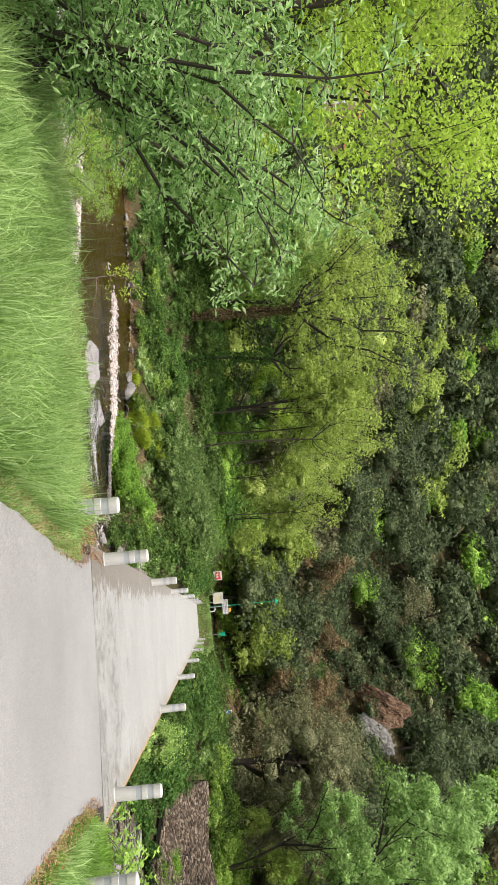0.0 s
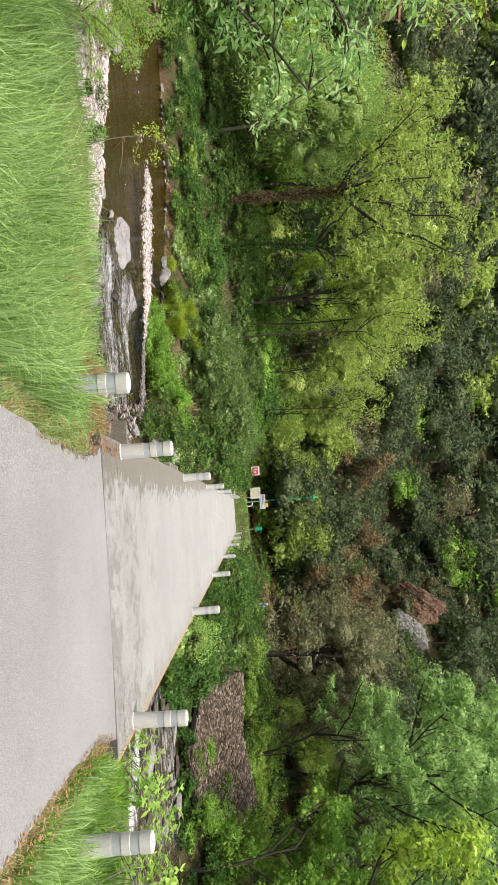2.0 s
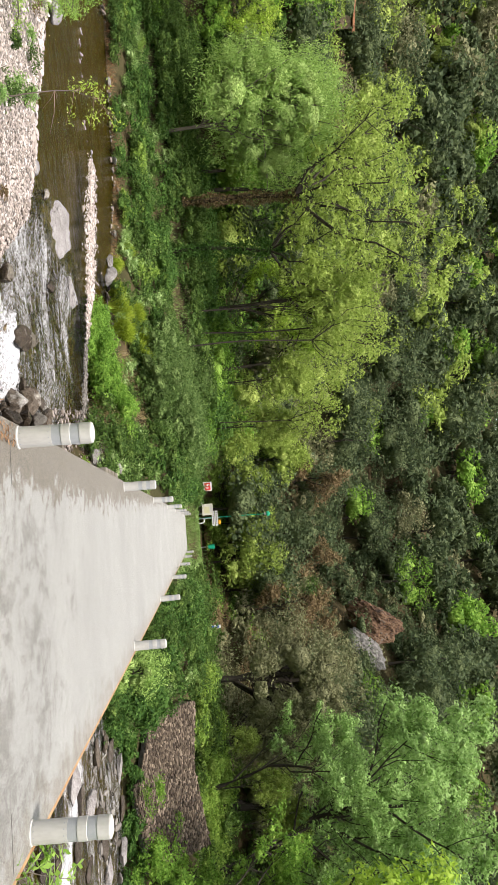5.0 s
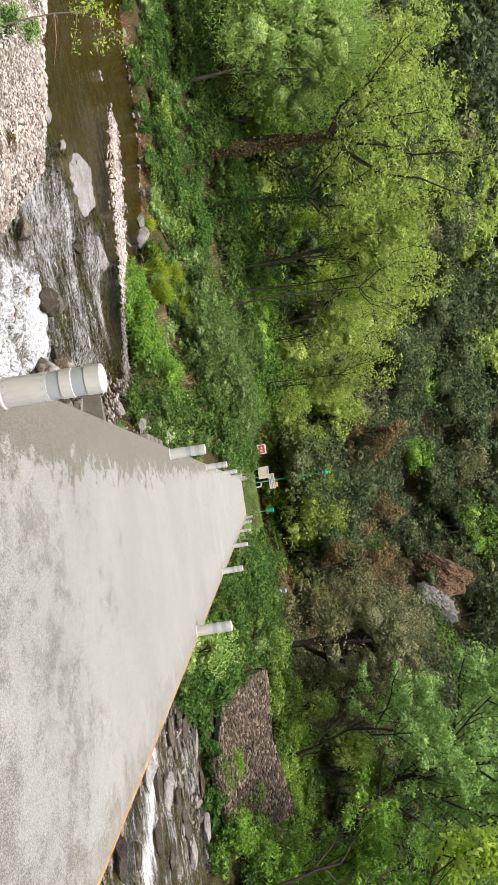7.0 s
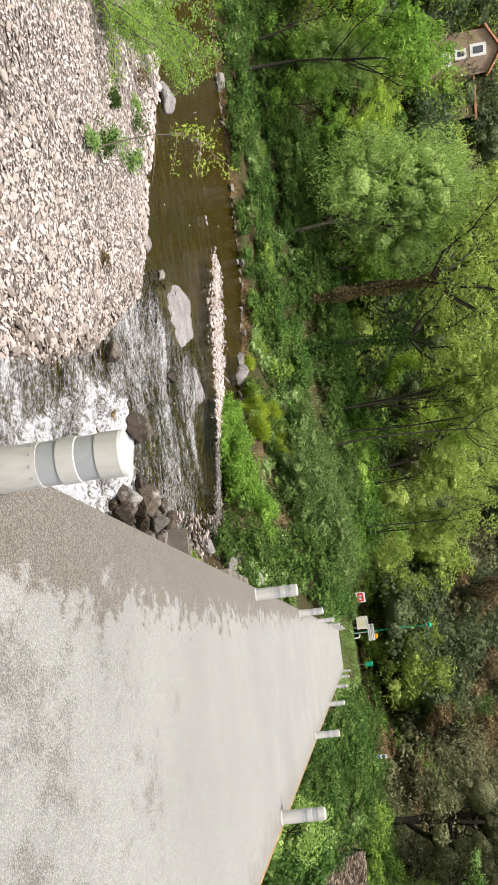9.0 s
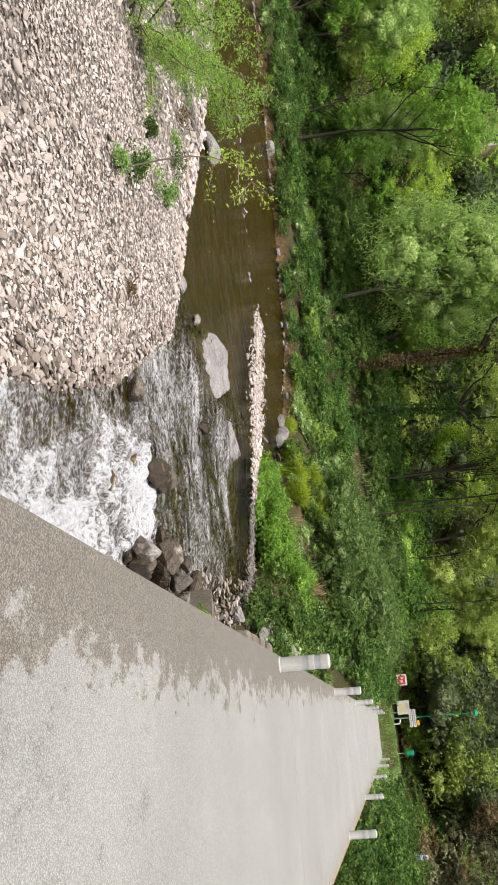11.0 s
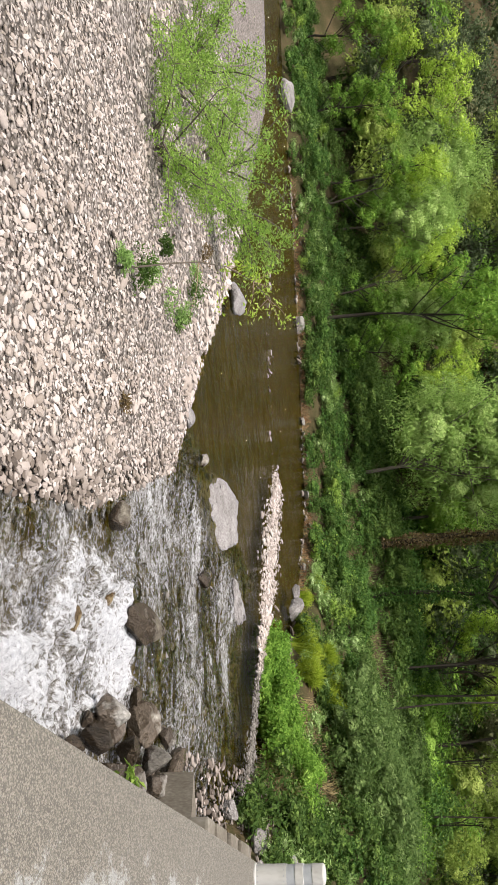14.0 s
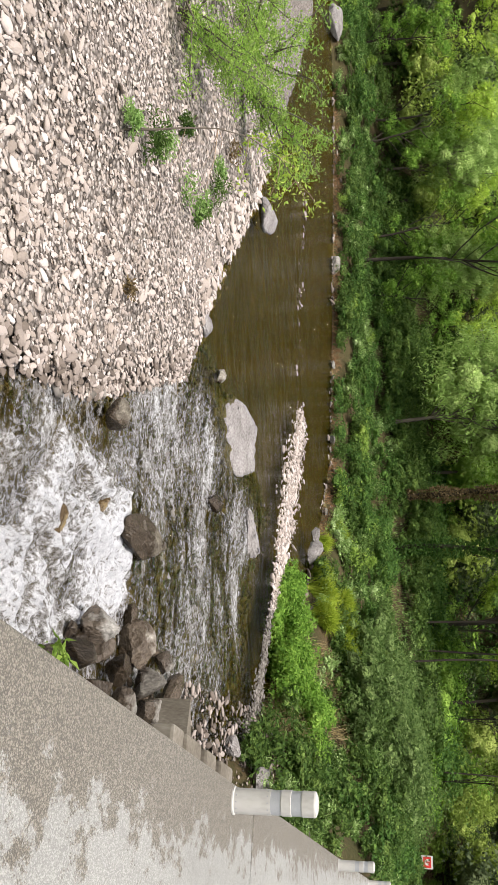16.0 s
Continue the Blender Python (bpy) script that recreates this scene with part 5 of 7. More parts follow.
hut = tagged(new("hut"), "small dark green hut on the terrace behind the mill", "shed")
hut.location = (14.3, 50.0, float(height(14.3, 50.0)) - 0.05)
M_HUT = shader("dark_green_boards", [(0.3, (0.02, 0.035, 0.025)), (0.7, (0.045, 0.07, 0.05))], scale=3, fine=20)
part("wall", box_bm((1.9, 1.6, 1.5), (0, 0, 0.75), 0.02), M_HUT, hut)
part("roof", box_bm((2.3, 2.0, 0.12), (0, 0, 1.58), 0.02, Euler((0.12, 0, 0)).to_quaternion()), M_SLATE_JOIN, hut)
part("door", box_bm((0.8, 0.05, 1.3), (0.1, -0.82, 0.68), 0.01), M_DARK_INK, hut)

# ---- the house on the slope ----
M_HOUSE = shader("house_rubble_stone", [(0.25, (0.12, 0.085, 0.06)), (0.5, (0.23, 0.165, 0.12)), (0.75, (0.34, 0.26, 0.2))], scale=2.2, fine=9, fine_mix=0.6, bump=0.8, bump_dist=0.05)
M_TILE = shader("orange_roof_tile", [(0.3, (0.38, 0.16, 0.09)), (0.7, (0.55, 0.27, 0.17))], scale=2, fine=14)
M_GLASS = shader("dark_window_glass", [(0.3, (0.02, 0.025, 0.03)), (0.7, (0.05, 0.055, 0.06))], rough=0.1, bump=0, spec=0.7)
house = tagged(new("house"), "tall rubble-stone house with white window surrounds and orange roof", "house")
house.matrix_basis = pose(-61, 70, 0, 0, 0, 36) @ Matrix.Diagonal((0.85, 0.85, 1, 1))


def gable(x0, x1, zbase, zeave0, zeave1, zpeak, depth, y0=0.0):
    bm = bmesh.new()
    xm = (x0 + x1) / 2
    pts = [(x0, zbase), (x1, zbase), (x1, zeave1), (xm, zpeak), (x0, zeave0)]
    f, b = [bm.verts.new((x, y0, z)) for x, z in pts], [bm.verts.new((x, y0 + depth, z)) for x, z in pts]
    bm.faces.new(f)
    bm.faces.new(b[::-1])
    for i in range(5):
        bm.faces.new((f[i], f[(i + 1) % 5], b[(i + 1) % 5], b[i]))
    bmesh.ops.recalc_face_normals(bm, faces=bm.faces)
    return bm


part("wall", gable(-4.9, 0.6, 14, 25.6, 25.6, 27.1, 9), M_HOUSE, house)
part("wall", gable(0.6, 6.0, 14, 24.0, 23.8, 24.0, 7, 0.6), M_HOUSE, house)
for x0, z0_, x1, z1 in ((-5.4, 25.4, -2.15, 27.2), (1.1, 25.4, -2.15, 27.2)):
    ln = math.hypot(x1 - x0, z1 - z0_)
    bm = box_bm((ln, 9.8, 0.22), ((x0 + x1) / 2, 4.4, (z0_ + z1) / 2 + 0.12), 0.02, Euler((0, -math.atan2(z1 - z0_, x1 - x0), 0)).to_quaternion())
    part("roof", bm, M_TILE, house, "orange tiled roof")
part("roof", box_bm((5.8, 8.2, 0.25), (3.5, 4.2, 24.35), 0.02, Euler((0.06, 0.0, 0)).to_quaternion()), M_TILE, house, "orange tiled lean-to roof")
for x, z, w, h in ((-1.7, 20.6, 1.35, 1.5), (-2.2, 22.7, 0.8, 0.85), (-2.4, 24.7, 1.1, 1.35), (3.0, 22.5, 1.3, 1.5), (3.2, 20.3, 1.2, 1.3)):
    yy = 0.0 if x < 0.6 else 0.6
    win = part("window", box_bm((w + 0.5, 0.1, h + 0.5), (x, yy - 0.03, z), 0.01), M_SIGN_WHITE, house, "white window surround")
    part("pane", box_bm((w * 0.8, 0.06, h * 0.85), (x, yy - 0.07, z)), M_GLASS, win, "dark glass pane")

# ---- rock outcrop on the wooded slope ----
def outcrop(place, size, seed, mat, label, turns):
    v = rock_shape(seed, ICO5, cuts=18, rough=0.08)
    bed = np.abs(fbm(v[:, 0] * 2.6 + v[:, 2] * 1.5, v[:, 1] * 2.0, seed, 3))
    v = v * (1 + 0.14 * fbm(v[:, 0] * 4, v[:, 2] * 4 + v[:, 1] * 3, seed + 2) - 0.16 * np.exp(-bed * 14))[:, None]
    ob = new("rock_outcrop", mesh_from("rock_outcrop", v * np.array(size), ICO5[1], mat, False))
    ob.matrix_basis = pose(*place, *turns)
    return tagged(ob, label, "rock")


outcrop((16.2, 90.0, 24.3), (3.7, 3.0, 4.7), 301, M_CLIFF, "ochre and grey rock outcrop bare among hillside trees", (0, 30, 10))
outcrop((18.9, 87.2, 21.7), (2.4, 2.0, 3.4), 304, M_CLIFF_W, "pale whitish rock face below the ochre outcrop", (0, 32, 0))

# ---- plants ----
def leaf_cards(centres, size, r, up=0.25, aspect=0.55, jitter=0.3, plain=False):
    """A pointed, slightly folded leaf spray at each place: vertices and quads; plain ones, for far foliage, are triangles."""
    n = len(centres)
    d = r.normal(size=(n, 3))
    d[:, 2] = d[:, 2] * 0.7 - up
    d /= np.linalg.norm(d, axis=1)[:, None]
    e = np.cross(d, r.normal(size=(n, 3)))
    e /= np.linalg.norm(e, axis=1)[:, None] + 1e-9
    s = size * (1 + jitter * r.normal(size=n)).clip(0.4, 1.8)
    nrm = np.cross(d, e)
    tip = centres + d * s[:, None]
    if plain:
        side = e * (aspect * 0.55 * s)[:, None]
        verts = np.stack([centres - side, centres + side, tip], 1).reshape(-1, 3)
        return verts, np.arange(3 * n).reshape(-1, 3)
    a = centres + d * (0.45 * s)[:, None] + e * (aspect * 0.5 * s)[:, None] + nrm * (0.1 * s)[:, None]
    b = centres + d * (0.45 * s)[:, None] - e * (aspect * 0.5 * s)[:, None] + nrm * (0.1 * s)[:, None]
    verts = np.stack([centres, a, tip, b], 1).reshape(-1, 3)
    return verts, np.arange(4 * n).reshape(-1, 4)


def unit(v):
    return v / (np.linalg.norm(v, axis=-1, keepdims=True) + 1e-9)


def clump_cards(r, centres, radii, n, leaf, aspect=0.6, wild=0.55, up=0.45, droop=0.0, under=0.35):
    """Leaves laid like shingles over many clumps: they face outwards and up, so each clump has a lit top and a dark foot."""
    k = r.integers(0, len(centres), n)
    d = unit(r.normal(size=(n, 3)))
    flip = (d[:, 2] < 0) & (r.random(n) > under)
    d[flip, 2] *= -1
    p = centres[k] + d * radii[k] * (1.08 - 0.5 * r.random(n) ** 2)[:, None]
    nrm = unit(d + np.array((0, 0, up)) + wild * r.normal(size=(n, 3)))
    t = np.cross(nrm, r.normal(size=(n, 3))) + np.array((0, 0, -droop))
    t = unit(t)
    e = unit(np.cross(nrm, t))
    s = leaf * (1 + 0.3 * r.normal(size=n)).clip(0.45, 1.8)
    side = e * (0.5 * aspect * s)[:, None]
    verts = np.stack([p - side, p + side, p + t * s[:, None]], 1).reshape(-1, 3)
    return verts, np.arange(3 * n).reshape(-1, 3)


def clump_places(r, radius, n, low=-0.35, thin=0.26):
    """Clump centres over an uneven crown, and their sizes."""
    radius = np.asarray(radius, float)
    d = unit(r.normal(size=(n * 3, 3)))
    d = d[d[:, 2] > low][:n]
    a = r.uniform(0, 6.28, 4)
    swell = 1 + 0.14 * np.sin(3 * d[:, 0] + a[0]) * np.cos(2.5 * d[:, 1] + a[1]) + 0.12 * np.sin(4 * d[:, 2] + a[2] + 2 * d[:, 0])
    c = d * radius * (swell * r.uniform(0.45, 0.84, len(d)))[:, None]
    return c, radius[None] * (thin * r.uniform(0.65, 1.35, (len(d), 1))) * np.array((1, 1, 0.8))


def inner_mass(r, centres, radii, base, rough=0.28):
    """Uneven dense masses inside the leaf sprays."""
    v0, f0 = base
    n = len(centres)
    v = v0[None] * (1 + rough * r.normal(size=(n, len(v0), 1)).clip(-1.6, 1.6))
    a = r.uniform(0, 6.28, n)
    c, s = np.cos(a)[:, None], np.sin(a)[:, None]
    v = np.stack([v[..., 0] * c - v[..., 1] * s, v[..., 0] * s + v[..., 1] * c, v[..., 2]], -1)
    v = v * radii[:, None, :] + centres[:, None, :]
    return v.reshape(-1, 3), (f0[None] + (np.arange(n) * len(v0))[:, None, None]).reshape(-1, 3)


def leaf_mesh(name, cards, masses, mat):
    """Leaf sprays and the dense masses behind them, as one mesh with a material for each."""
    v, f = merged(cards + masses)
    me = mesh_from(name, v, f, mat)
    if masses:
        n = sum(len(k[1]) for k in cards)
        me.materials.append(LEAF_MASS[mat.name])
        inner = np.arange(len(f)) >= n
        me.polygons.foreach_set("material_index", inner.astype(np.int32))
        me.polygons.foreach_set("use_smooth", inner)
    return me


def lumpy_crown(r, radius, n, lumps=9, shell=0.35, flat=0.8):
    """Places for leaves: shells of several lumps that make up an uneven crown."""
    c = r.normal(size=(lumps, 3))
    c /= np.linalg.norm(c, axis=1)[:, None]
    c *= np.array(radius) * r.uniform(0.35, 0.72, (lumps, 1))
    lr = r.uniform(0.35, 0.58, lumps)
    k = r.integers(0, lumps, n)
    d = r.normal(size=(n, 3))
    d /= np.linalg.norm(d, axis=1)[:, None]
    rad = 1 - shell * r.random(n) ** 1.5
    return c[k] + d * np.array(radius) * (lr[k] * rad)[:, None] * np.array((1, 1, flat)), c, np.array(radius)[None] * lr[:, None] * np.array((1, 1, flat))


def grow(r, height_, trunk_r, spread, levels=3, forks=(3, 5), lean=0.15, bare=0.35):
    """Trunk and limbs: returns tubes and the twig ends. Limbs rise from the bare part upwards."""
    tubes, ends = [], []

    def limb(p, d, length, rad, level):
        n = 5
        pts, q, dd = [p], p.copy(), d.copy()
        for _ in range(n):
            dd = dd + r.normal(0, 0.16, 3) + np.array((0, 0, 0.06))
            dd /= np.linalg.norm(dd)
            q = q + dd * length / n
            pts.append(q.copy())
        pts = np.array(pts)
        few = pts if level < 2 else pts[[0, 2, 5]]
        tubes.append(tube(few, np.linspace(rad, rad * 0.45, len(few)), 7 if level == 0 else 4 if level == 1 else 3))
        if level >= levels:
            ends.extend(pts[2:])
            return
        m = r.integers(*forks) + (3 if level == 0 else 0)
        for i in range(m):
            t = bare + (1 - bare) * (i + r.random()) / m if level == 0 else 0.35 + 0.65 * (i + r.random()) / m
            j = min(int(t * n), n - 1)
            base = pts[j] + (pts[j + 1] - pts[j]) * (t * n - j)
            a = r.uniform(0, 2 * np.pi)
            out = np.array((np.cos(a), np.sin(a), r.uniform(0.1, 0.8)))
            nd = dd * 0.5 + out * spread
            limb(base, nd / np.linalg.norm(nd), length * r.uniform(0.42, 0.62), rad * 0.45, level + 1)

    limb(np.zeros(3), np.array((r.normal(0, lean), r.normal(0, lean), 1.0)), height_ * 0.75, trunk_r, 0)
    return tubes, np.array(ends)


def make_tree(seed, height_, spread, trunk_r, leaf_mat, bark, n_leaves, leaf, puff=0.9, bare=0.35, droop=0.25, lean=0.1, forks=(3, 5), aspect=0.55, mass=55):
    """A tree as a thing: trunk with limbs, and a crown of leaf sprays round the twig ends."""
    r = np.random.default_rng(seed)
    thing = new("tree")
    tubes, ends = grow(r, height_, trunk_r, spread, forks=forks, lean=lean, bare=bare)
    v, f = merged(tubes)
    child("trunk", mesh_from("trunk", v, f, bark, True), thing)
    n_leaves = int(n_leaves * (1.3 if mass else 1.0))
    k = r.integers(0, len(ends), n_leaves)
    off = r.normal(size=(n_leaves, 3)) * puff * 0.5 * np.array((1, 1, 0.8))
    m = r.integers(0, len(ends), mass)
    masses = [inner_mass(r, ends[m], puff * r.uniform(0.2, 0.4, (mass, 1)) * np.array((1, 1, 0.7)), ICO1, 0.2)] if mass else []
    if mass:
        size = puff * r.uniform(0.5, 1.0, (len(ends), 1)) * np.array((1, 1, 0.75))
        cards = clump_cards(r, ends, size, n_leaves, leaf, aspect, 0.55, 0.45, droop)
    else:
        cards = leaf_cards(ends[k] + off, leaf, r, droop, aspect)
    child("crown", leaf_mesh("crown", [cards], masses, leaf_mat), thing)
    return thing


def dome_tree(seed, radius, middle, trunk_r, leaf_mat, bark, clumps, n_leaves, leaf, aspect=0.5, droop=0.2, low=-0.6, thin=0.24, limbs=14, base=(0.0, 0.0), wild=0.55):
    """A full-crowned tree: a trunk, limbs that reach into the crown, and leaf clumps over an uneven dome."""
    r = np.random.default_rng(seed)
    thing = new("tree")
    c, cr = clump_places(r, radius, clumps, low, thin)
    c = c + np.array((0, 0, middle))
    foot, top = np.array((base[0], base[1], 0.0)), np.array((0, 0, middle + 0.2 * radius[2]))
    axis = [foot + (top - foot) * t + np.array((0.25 * math.sin(4 * t + seed), 0.25 * math.cos(3 * t + seed), 0)) * t for t in np.linspace(0, 1, 7)]
    tubes = [tube(axis, np.linspace(trunk_r, trunk_r * 0.35, 7), 8)]
    for i in range(min(limbs, len(c))):
        start = axis[2 + i % 4]
        mid = (start + c[i]) / 2 + r.normal(0, 0.25, 3) + np.array((0, 0, -0.05 * radius[2]))
        tubes.append(tube([start, (start + mid) / 2 + r.normal(0, 0.12, 3), mid, (mid + c[i]) / 2 + r.normal(0, 0.15, 3), c[i]], np.linspace(trunk_r * 0.42, 0.025, 5), 5))
        for _ in range(3):
            e = mid + (c[i] - mid) * r.uniform(0, 0.7)
            tubes.append(tube([e, e + unit(r.normal(size=3)) * 0.2 * radius[0]], [trunk_r * 0.14, 0.012], 3))
    v, f = merged(tubes)
    child("trunk", mesh_from("trunk", v, f, bark, True), thing)
    core = inner_mass(r, c[: clumps // 2] * np.array((0.7, 0.7, 0.7)) + np.array((0, 0, middle * 0.3)), cr[: clumps // 2] * 0.6, ICO1, 0.3)
    child("crown", leaf_mesh("crown", [clump_cards(r, c, cr, n_leaves, leaf, aspect, wild, 0.45, droop)], [core], leaf_mat), thing)
    return thing


def plant_copies(proto, places, label, group, category="tree"):
    """The first place takes the built tree, the others take copies."""
    for i, (x, y, s, turn) in enumerate(places):
        z = float(height(x, y)) - 0.1
        m = pose(x, y, z, 0, 0, turn)
        ob = proto if i == 0 else copy_thing(proto, m)
        ob.matrix_basis = m @ Matrix.Diagonal((s, s, s, 1))
        tagged(ob, label, category, group)


plant_copies(dome_tree(101, (7.2, 6.5, 8.6), 9.4, 0.18, M_LEAF_SOFT, M_BARK_PALE, 150, 21000, 0.3, 0.3, 0.9, -0.85, 0.2, 20, (1.4, 0.0), 0.7),
             ((-34.4, 49.5, 1.0, 0), (-50, 50, 0.6, 120), (-42, 60, 0.85, 60), (-61, 49, 0.75, 300), (-71, 50, 0.9, 170)), "leafy bright green willow on the far river bank", "willows")


def forked_tree(seed, fork, top, reach, trunk_r, leaf_mat, bark, boughs, leaves, leaf, lean=0.0):
    """A tall bare trunk that forks into spreading boughs with sparse leaf tufts at the twig ends."""
    r = np.random.default_rng(seed)
    thing = new("tree")
    trunk = [(lean * t * fork + 0.15 * math.sin(5 * t + seed), 0.1 * math.cos(4 * t), fork * t) for t in np.linspace(0, 1, 7)]
    tubes, tufts = [tube(trunk, np.linspace(trunk_r, trunk_r * 0.7, 7), 8)], []
    end = np.array(trunk[-1])
    for i in range(boughs):
        a = 2 * math.pi * (i + r.uniform(-0.3, 0.3)) / boughs
        far = reach * r.uniform(0.45, 1.0)
        goal = end + np.array((far * math.cos(a), 0.6 * far * math.sin(a), (top - fork) * r.uniform(0.45, 1.0)))
        pts = [end + (goal - end) * t + np.array((math.cos(a), math.sin(a), -0.3)) * 0.9 * math.sin(math.pi * t) + r.normal(0, 0.22, 3) * (t > 0) for t in np.linspace(0, 1, 7)]
        tubes.append(tube(pts, np.linspace(trunk_r * 0.5, 0.03, 7), 6))
        for j in range(2, 7):
            for _ in range(4):
                d = unit(r.normal(size=3) + np.array((math.cos(a) * 0.6, math.sin(a) * 0.6, 0.5)))
                ln = r.uniform(0.12, 0.3) * reach
                q = [pts[j], pts[j] + d * ln * 0.5 + r.normal(0, 0.15, 3), pts[j] + d * ln]
                tubes.append(tube(q, [trunk_r * 0.13, trunk_r * 0.09, 0.012], 4))
                tufts.extend((q[1], q[2], q[2] + r.normal(0, 0.5, 3)))
    v, f = merged(tubes)
    child("trunk", mesh_from("trunk", v, f, bark, True), thing)
    tufts = np.array(tufts)
    tufts = tufts[r.random(len(tufts)) < 0.8]
    size = r.uniform(0.3, 0.75, (len(tufts), 1)) * np.array((1, 1, 0.6))
    child("crown", leaf_mesh("crown", [clump_cards(r, tufts, size, leaves, leaf, 0.6, 0.6)], [], leaf_mat), thing)
    return thing


plant_copies(forked_tree(102, 11.0, 27.0, 10.5, 0.26, M_LEAF_SPRING, M_BARK, 9, 8500, 0.3),
             ((-27.0, 50.3, 1.0, 0),), "tall forked tree with dead creeper and sparse yellow-green spring leaves", "spring trees")
plant_copies(forked_tree(122, 8.6, 17.5, 6.5, 0.18, M_LEAF_SPRING, M_BARK, 7, 5200, 0.26, 0.03),
             ((-22.3, 49.3, 1.0, 20), (-20, 60, 1.2, 250), (-32, 60, 1.3, 10), (-38, 66, 1.3, 90), (-15, 66, 1.0, 200)), "forked tree with thin spring leaves and grey limbs", "spring trees")
plant_copies(dome_tree(123, (4.3, 4.0, 5.2), 12.4, 0.09, M_LEAF_SPRING, M_BARK, 80, 8500, 0.24, 0.5, 0.3, -0.8, 0.24, 12),
             ((-18.0, 53.5, 1.0, 0), (-53, 57, 0.7, 90), (-65, 57, 1.1, 150), (-75, 53, 1.2, 20), (-77, 66, 1.4, 250), (-69, 64, 1.5, 80), (-84, 58, 1.4, 190), (-9.0, 69, 0.75, 40), (-12.5, 60, 0.72, 200), (20.6, 44, 0.42, 30), (24, 46, 0.5, 110), (17.6, 45.5, 0.3, 70)), "round-crowned tree in soft yellow-green leaf", "round trees")
plant_copies(forked_tree(103, 11.5, 18.0, 3.4, 0.075, M_LEAF_SPRING, M_BARK, 6, 2000, 0.24),
             ((-13.7, 48.2, 1.0, 0), (-16.5, 56, 1.1, 140), (-9, 64, 0.9, 70)), "thin pale-trunked young tree with few spring leaves", "young trees")
plant_copies(dome_tree(104, (6.4, 5.4, 7.0), 8.4, 0.34, M_LEAF_OLIVE, M_BARK, 150, 17000, 0.2, 0.5, 0.1, -0.75, 0.2, 24, (-0.8, -0.6), 0.8),
             ((14.6, 51, 1.0, 0), (20.5, 58, 0.9, 100)), "broad grey-olive evergreen oak on the terrace", "olive-grey oaks")
plant_copies(make_tree(105, 18, 0.95, 0.22, M_LEAF_COOL, M_BARK, 11000, 0.25, mass=60, puff=0.8, bare=0.2, droop=0.2),
             ((22.5, 46, 1.38, 40), (20.5, 43.5, 0.72, 200), (25.5, 41.5, 0.8, 90), (30, 40, 0.9, 10), (27.5, 45, 1.2, 160), (33, 42, 1.2, 280), (25, 56, 1.2, 20), (35, 52, 1.2, 70)), "full bright green tree above the mill", "green trees")
plant_copies(make_tree(106, 9, 1.1, 0.13, M_LEAF_BRIGHT, M_BARK, 5500, 0.19, mass=80, puff=0.8, bare=0.1, droop=0.3),
             ((22.6, 29.6, 1.0, 0), (23.8, 33.0, 0.9, 70), (27, 31, 1.0, 130), (-51, 47, 0.9, 40), (-44, 47, 0.8, 220), (29, 36, 1.0, 40), (-61, 45, 0.9, 80), (-71, 42, 0.9, 190), (-81, 40, 1.0, 290)), "deep green leafy tree low on the bank", "bank trees")
plant_copies(make_tree(107, 15, 0.95, 0.17, M_LEAF_LIME, M_BARK, 7500, 0.2, mass=70, puff=0.85, bare=0.2, droop=0.2),
             ((28.6, 30.0, 1.7, 0), (33, 32, 1.2, 100), (-21, 64, 0.95, 10), (-53, 49, 0.8, 200), (-65, 46, 0.8, 300), (-76, 44, 1.1, 30), (-48, 57, 0.7, 120)), "yellow-lime tree in fresh leaf beside the river", "lime trees")
plant_copies(dome_tree(108, (3.9, 3.4, 5.0), 5.2, 0.14, M_LEAF_SPRING, M_BARK, 70, 6500, 0.28, 0.55, 0.1, -0.8, 0.26, 10),
             ((5.6, 78.0, 1.0, 0), (1.2, 79.5, 0.85, 120), (9.4, 80, 0.7, 300), (-3.6, 80, 0.75, 50), (-8, 77, 0.8, 210), (-6.5, 83, 1.0, 150)), "fresh green shrub tree behind the road signs", "green shrubs")
plant_copies(make_tree(109, 9, 1.0, 0.14, M_LEAF_BROWN, M_BARK, 4500, 0.22, puff=0.7, bare=0.1, droop=0.1),
             ((10.8, 76, 1.25, 0), (13, 79, 0.9, 120), (7, 86, 1.1, 200), (-4, 86, 1.2, 20)), "brownish bare-twigged shrub tree at the foot of the slope", "brown shrubs")

plant_copies(make_tree(112, 13.5, 1.0, 0.14, M_LEAF_LIME, M_BARK, 22000, 0.1, mass=0, puff=0.9, bare=0.05, droop=0.2),
             ((-8.4, -11.6, 0.9, 60), (-11.3, -10.7, 1.0, 160), (-15.5, -12, 1.1, 250)), "fresh green young tree at the foot of the road bank", "bank saplings")

# leaning tree with a log at its foot, upstream
lean_tree = make_tree(110, 16, 0.8, 0.18, M_LEAF_BRIGHT, M_BARK, 5000, 0.3, puff=0.9, bare=0.5, droop=0.4)
lean_tree.matrix_basis = pose(-46.5, 45.2, float(height(-46.5, 45.2)) - 0.2, 0, -14, 0)
tagged(lean_tree, "leaning dark-trunked tree on the upstream bank", "tree")


# ---- woods on the hill: too many to count ----
def spread_out(k, base):
    out, f = 0.0, 1.0
    while k:
        f /= base
        out += f * (k % base)
        k //= base
    return out


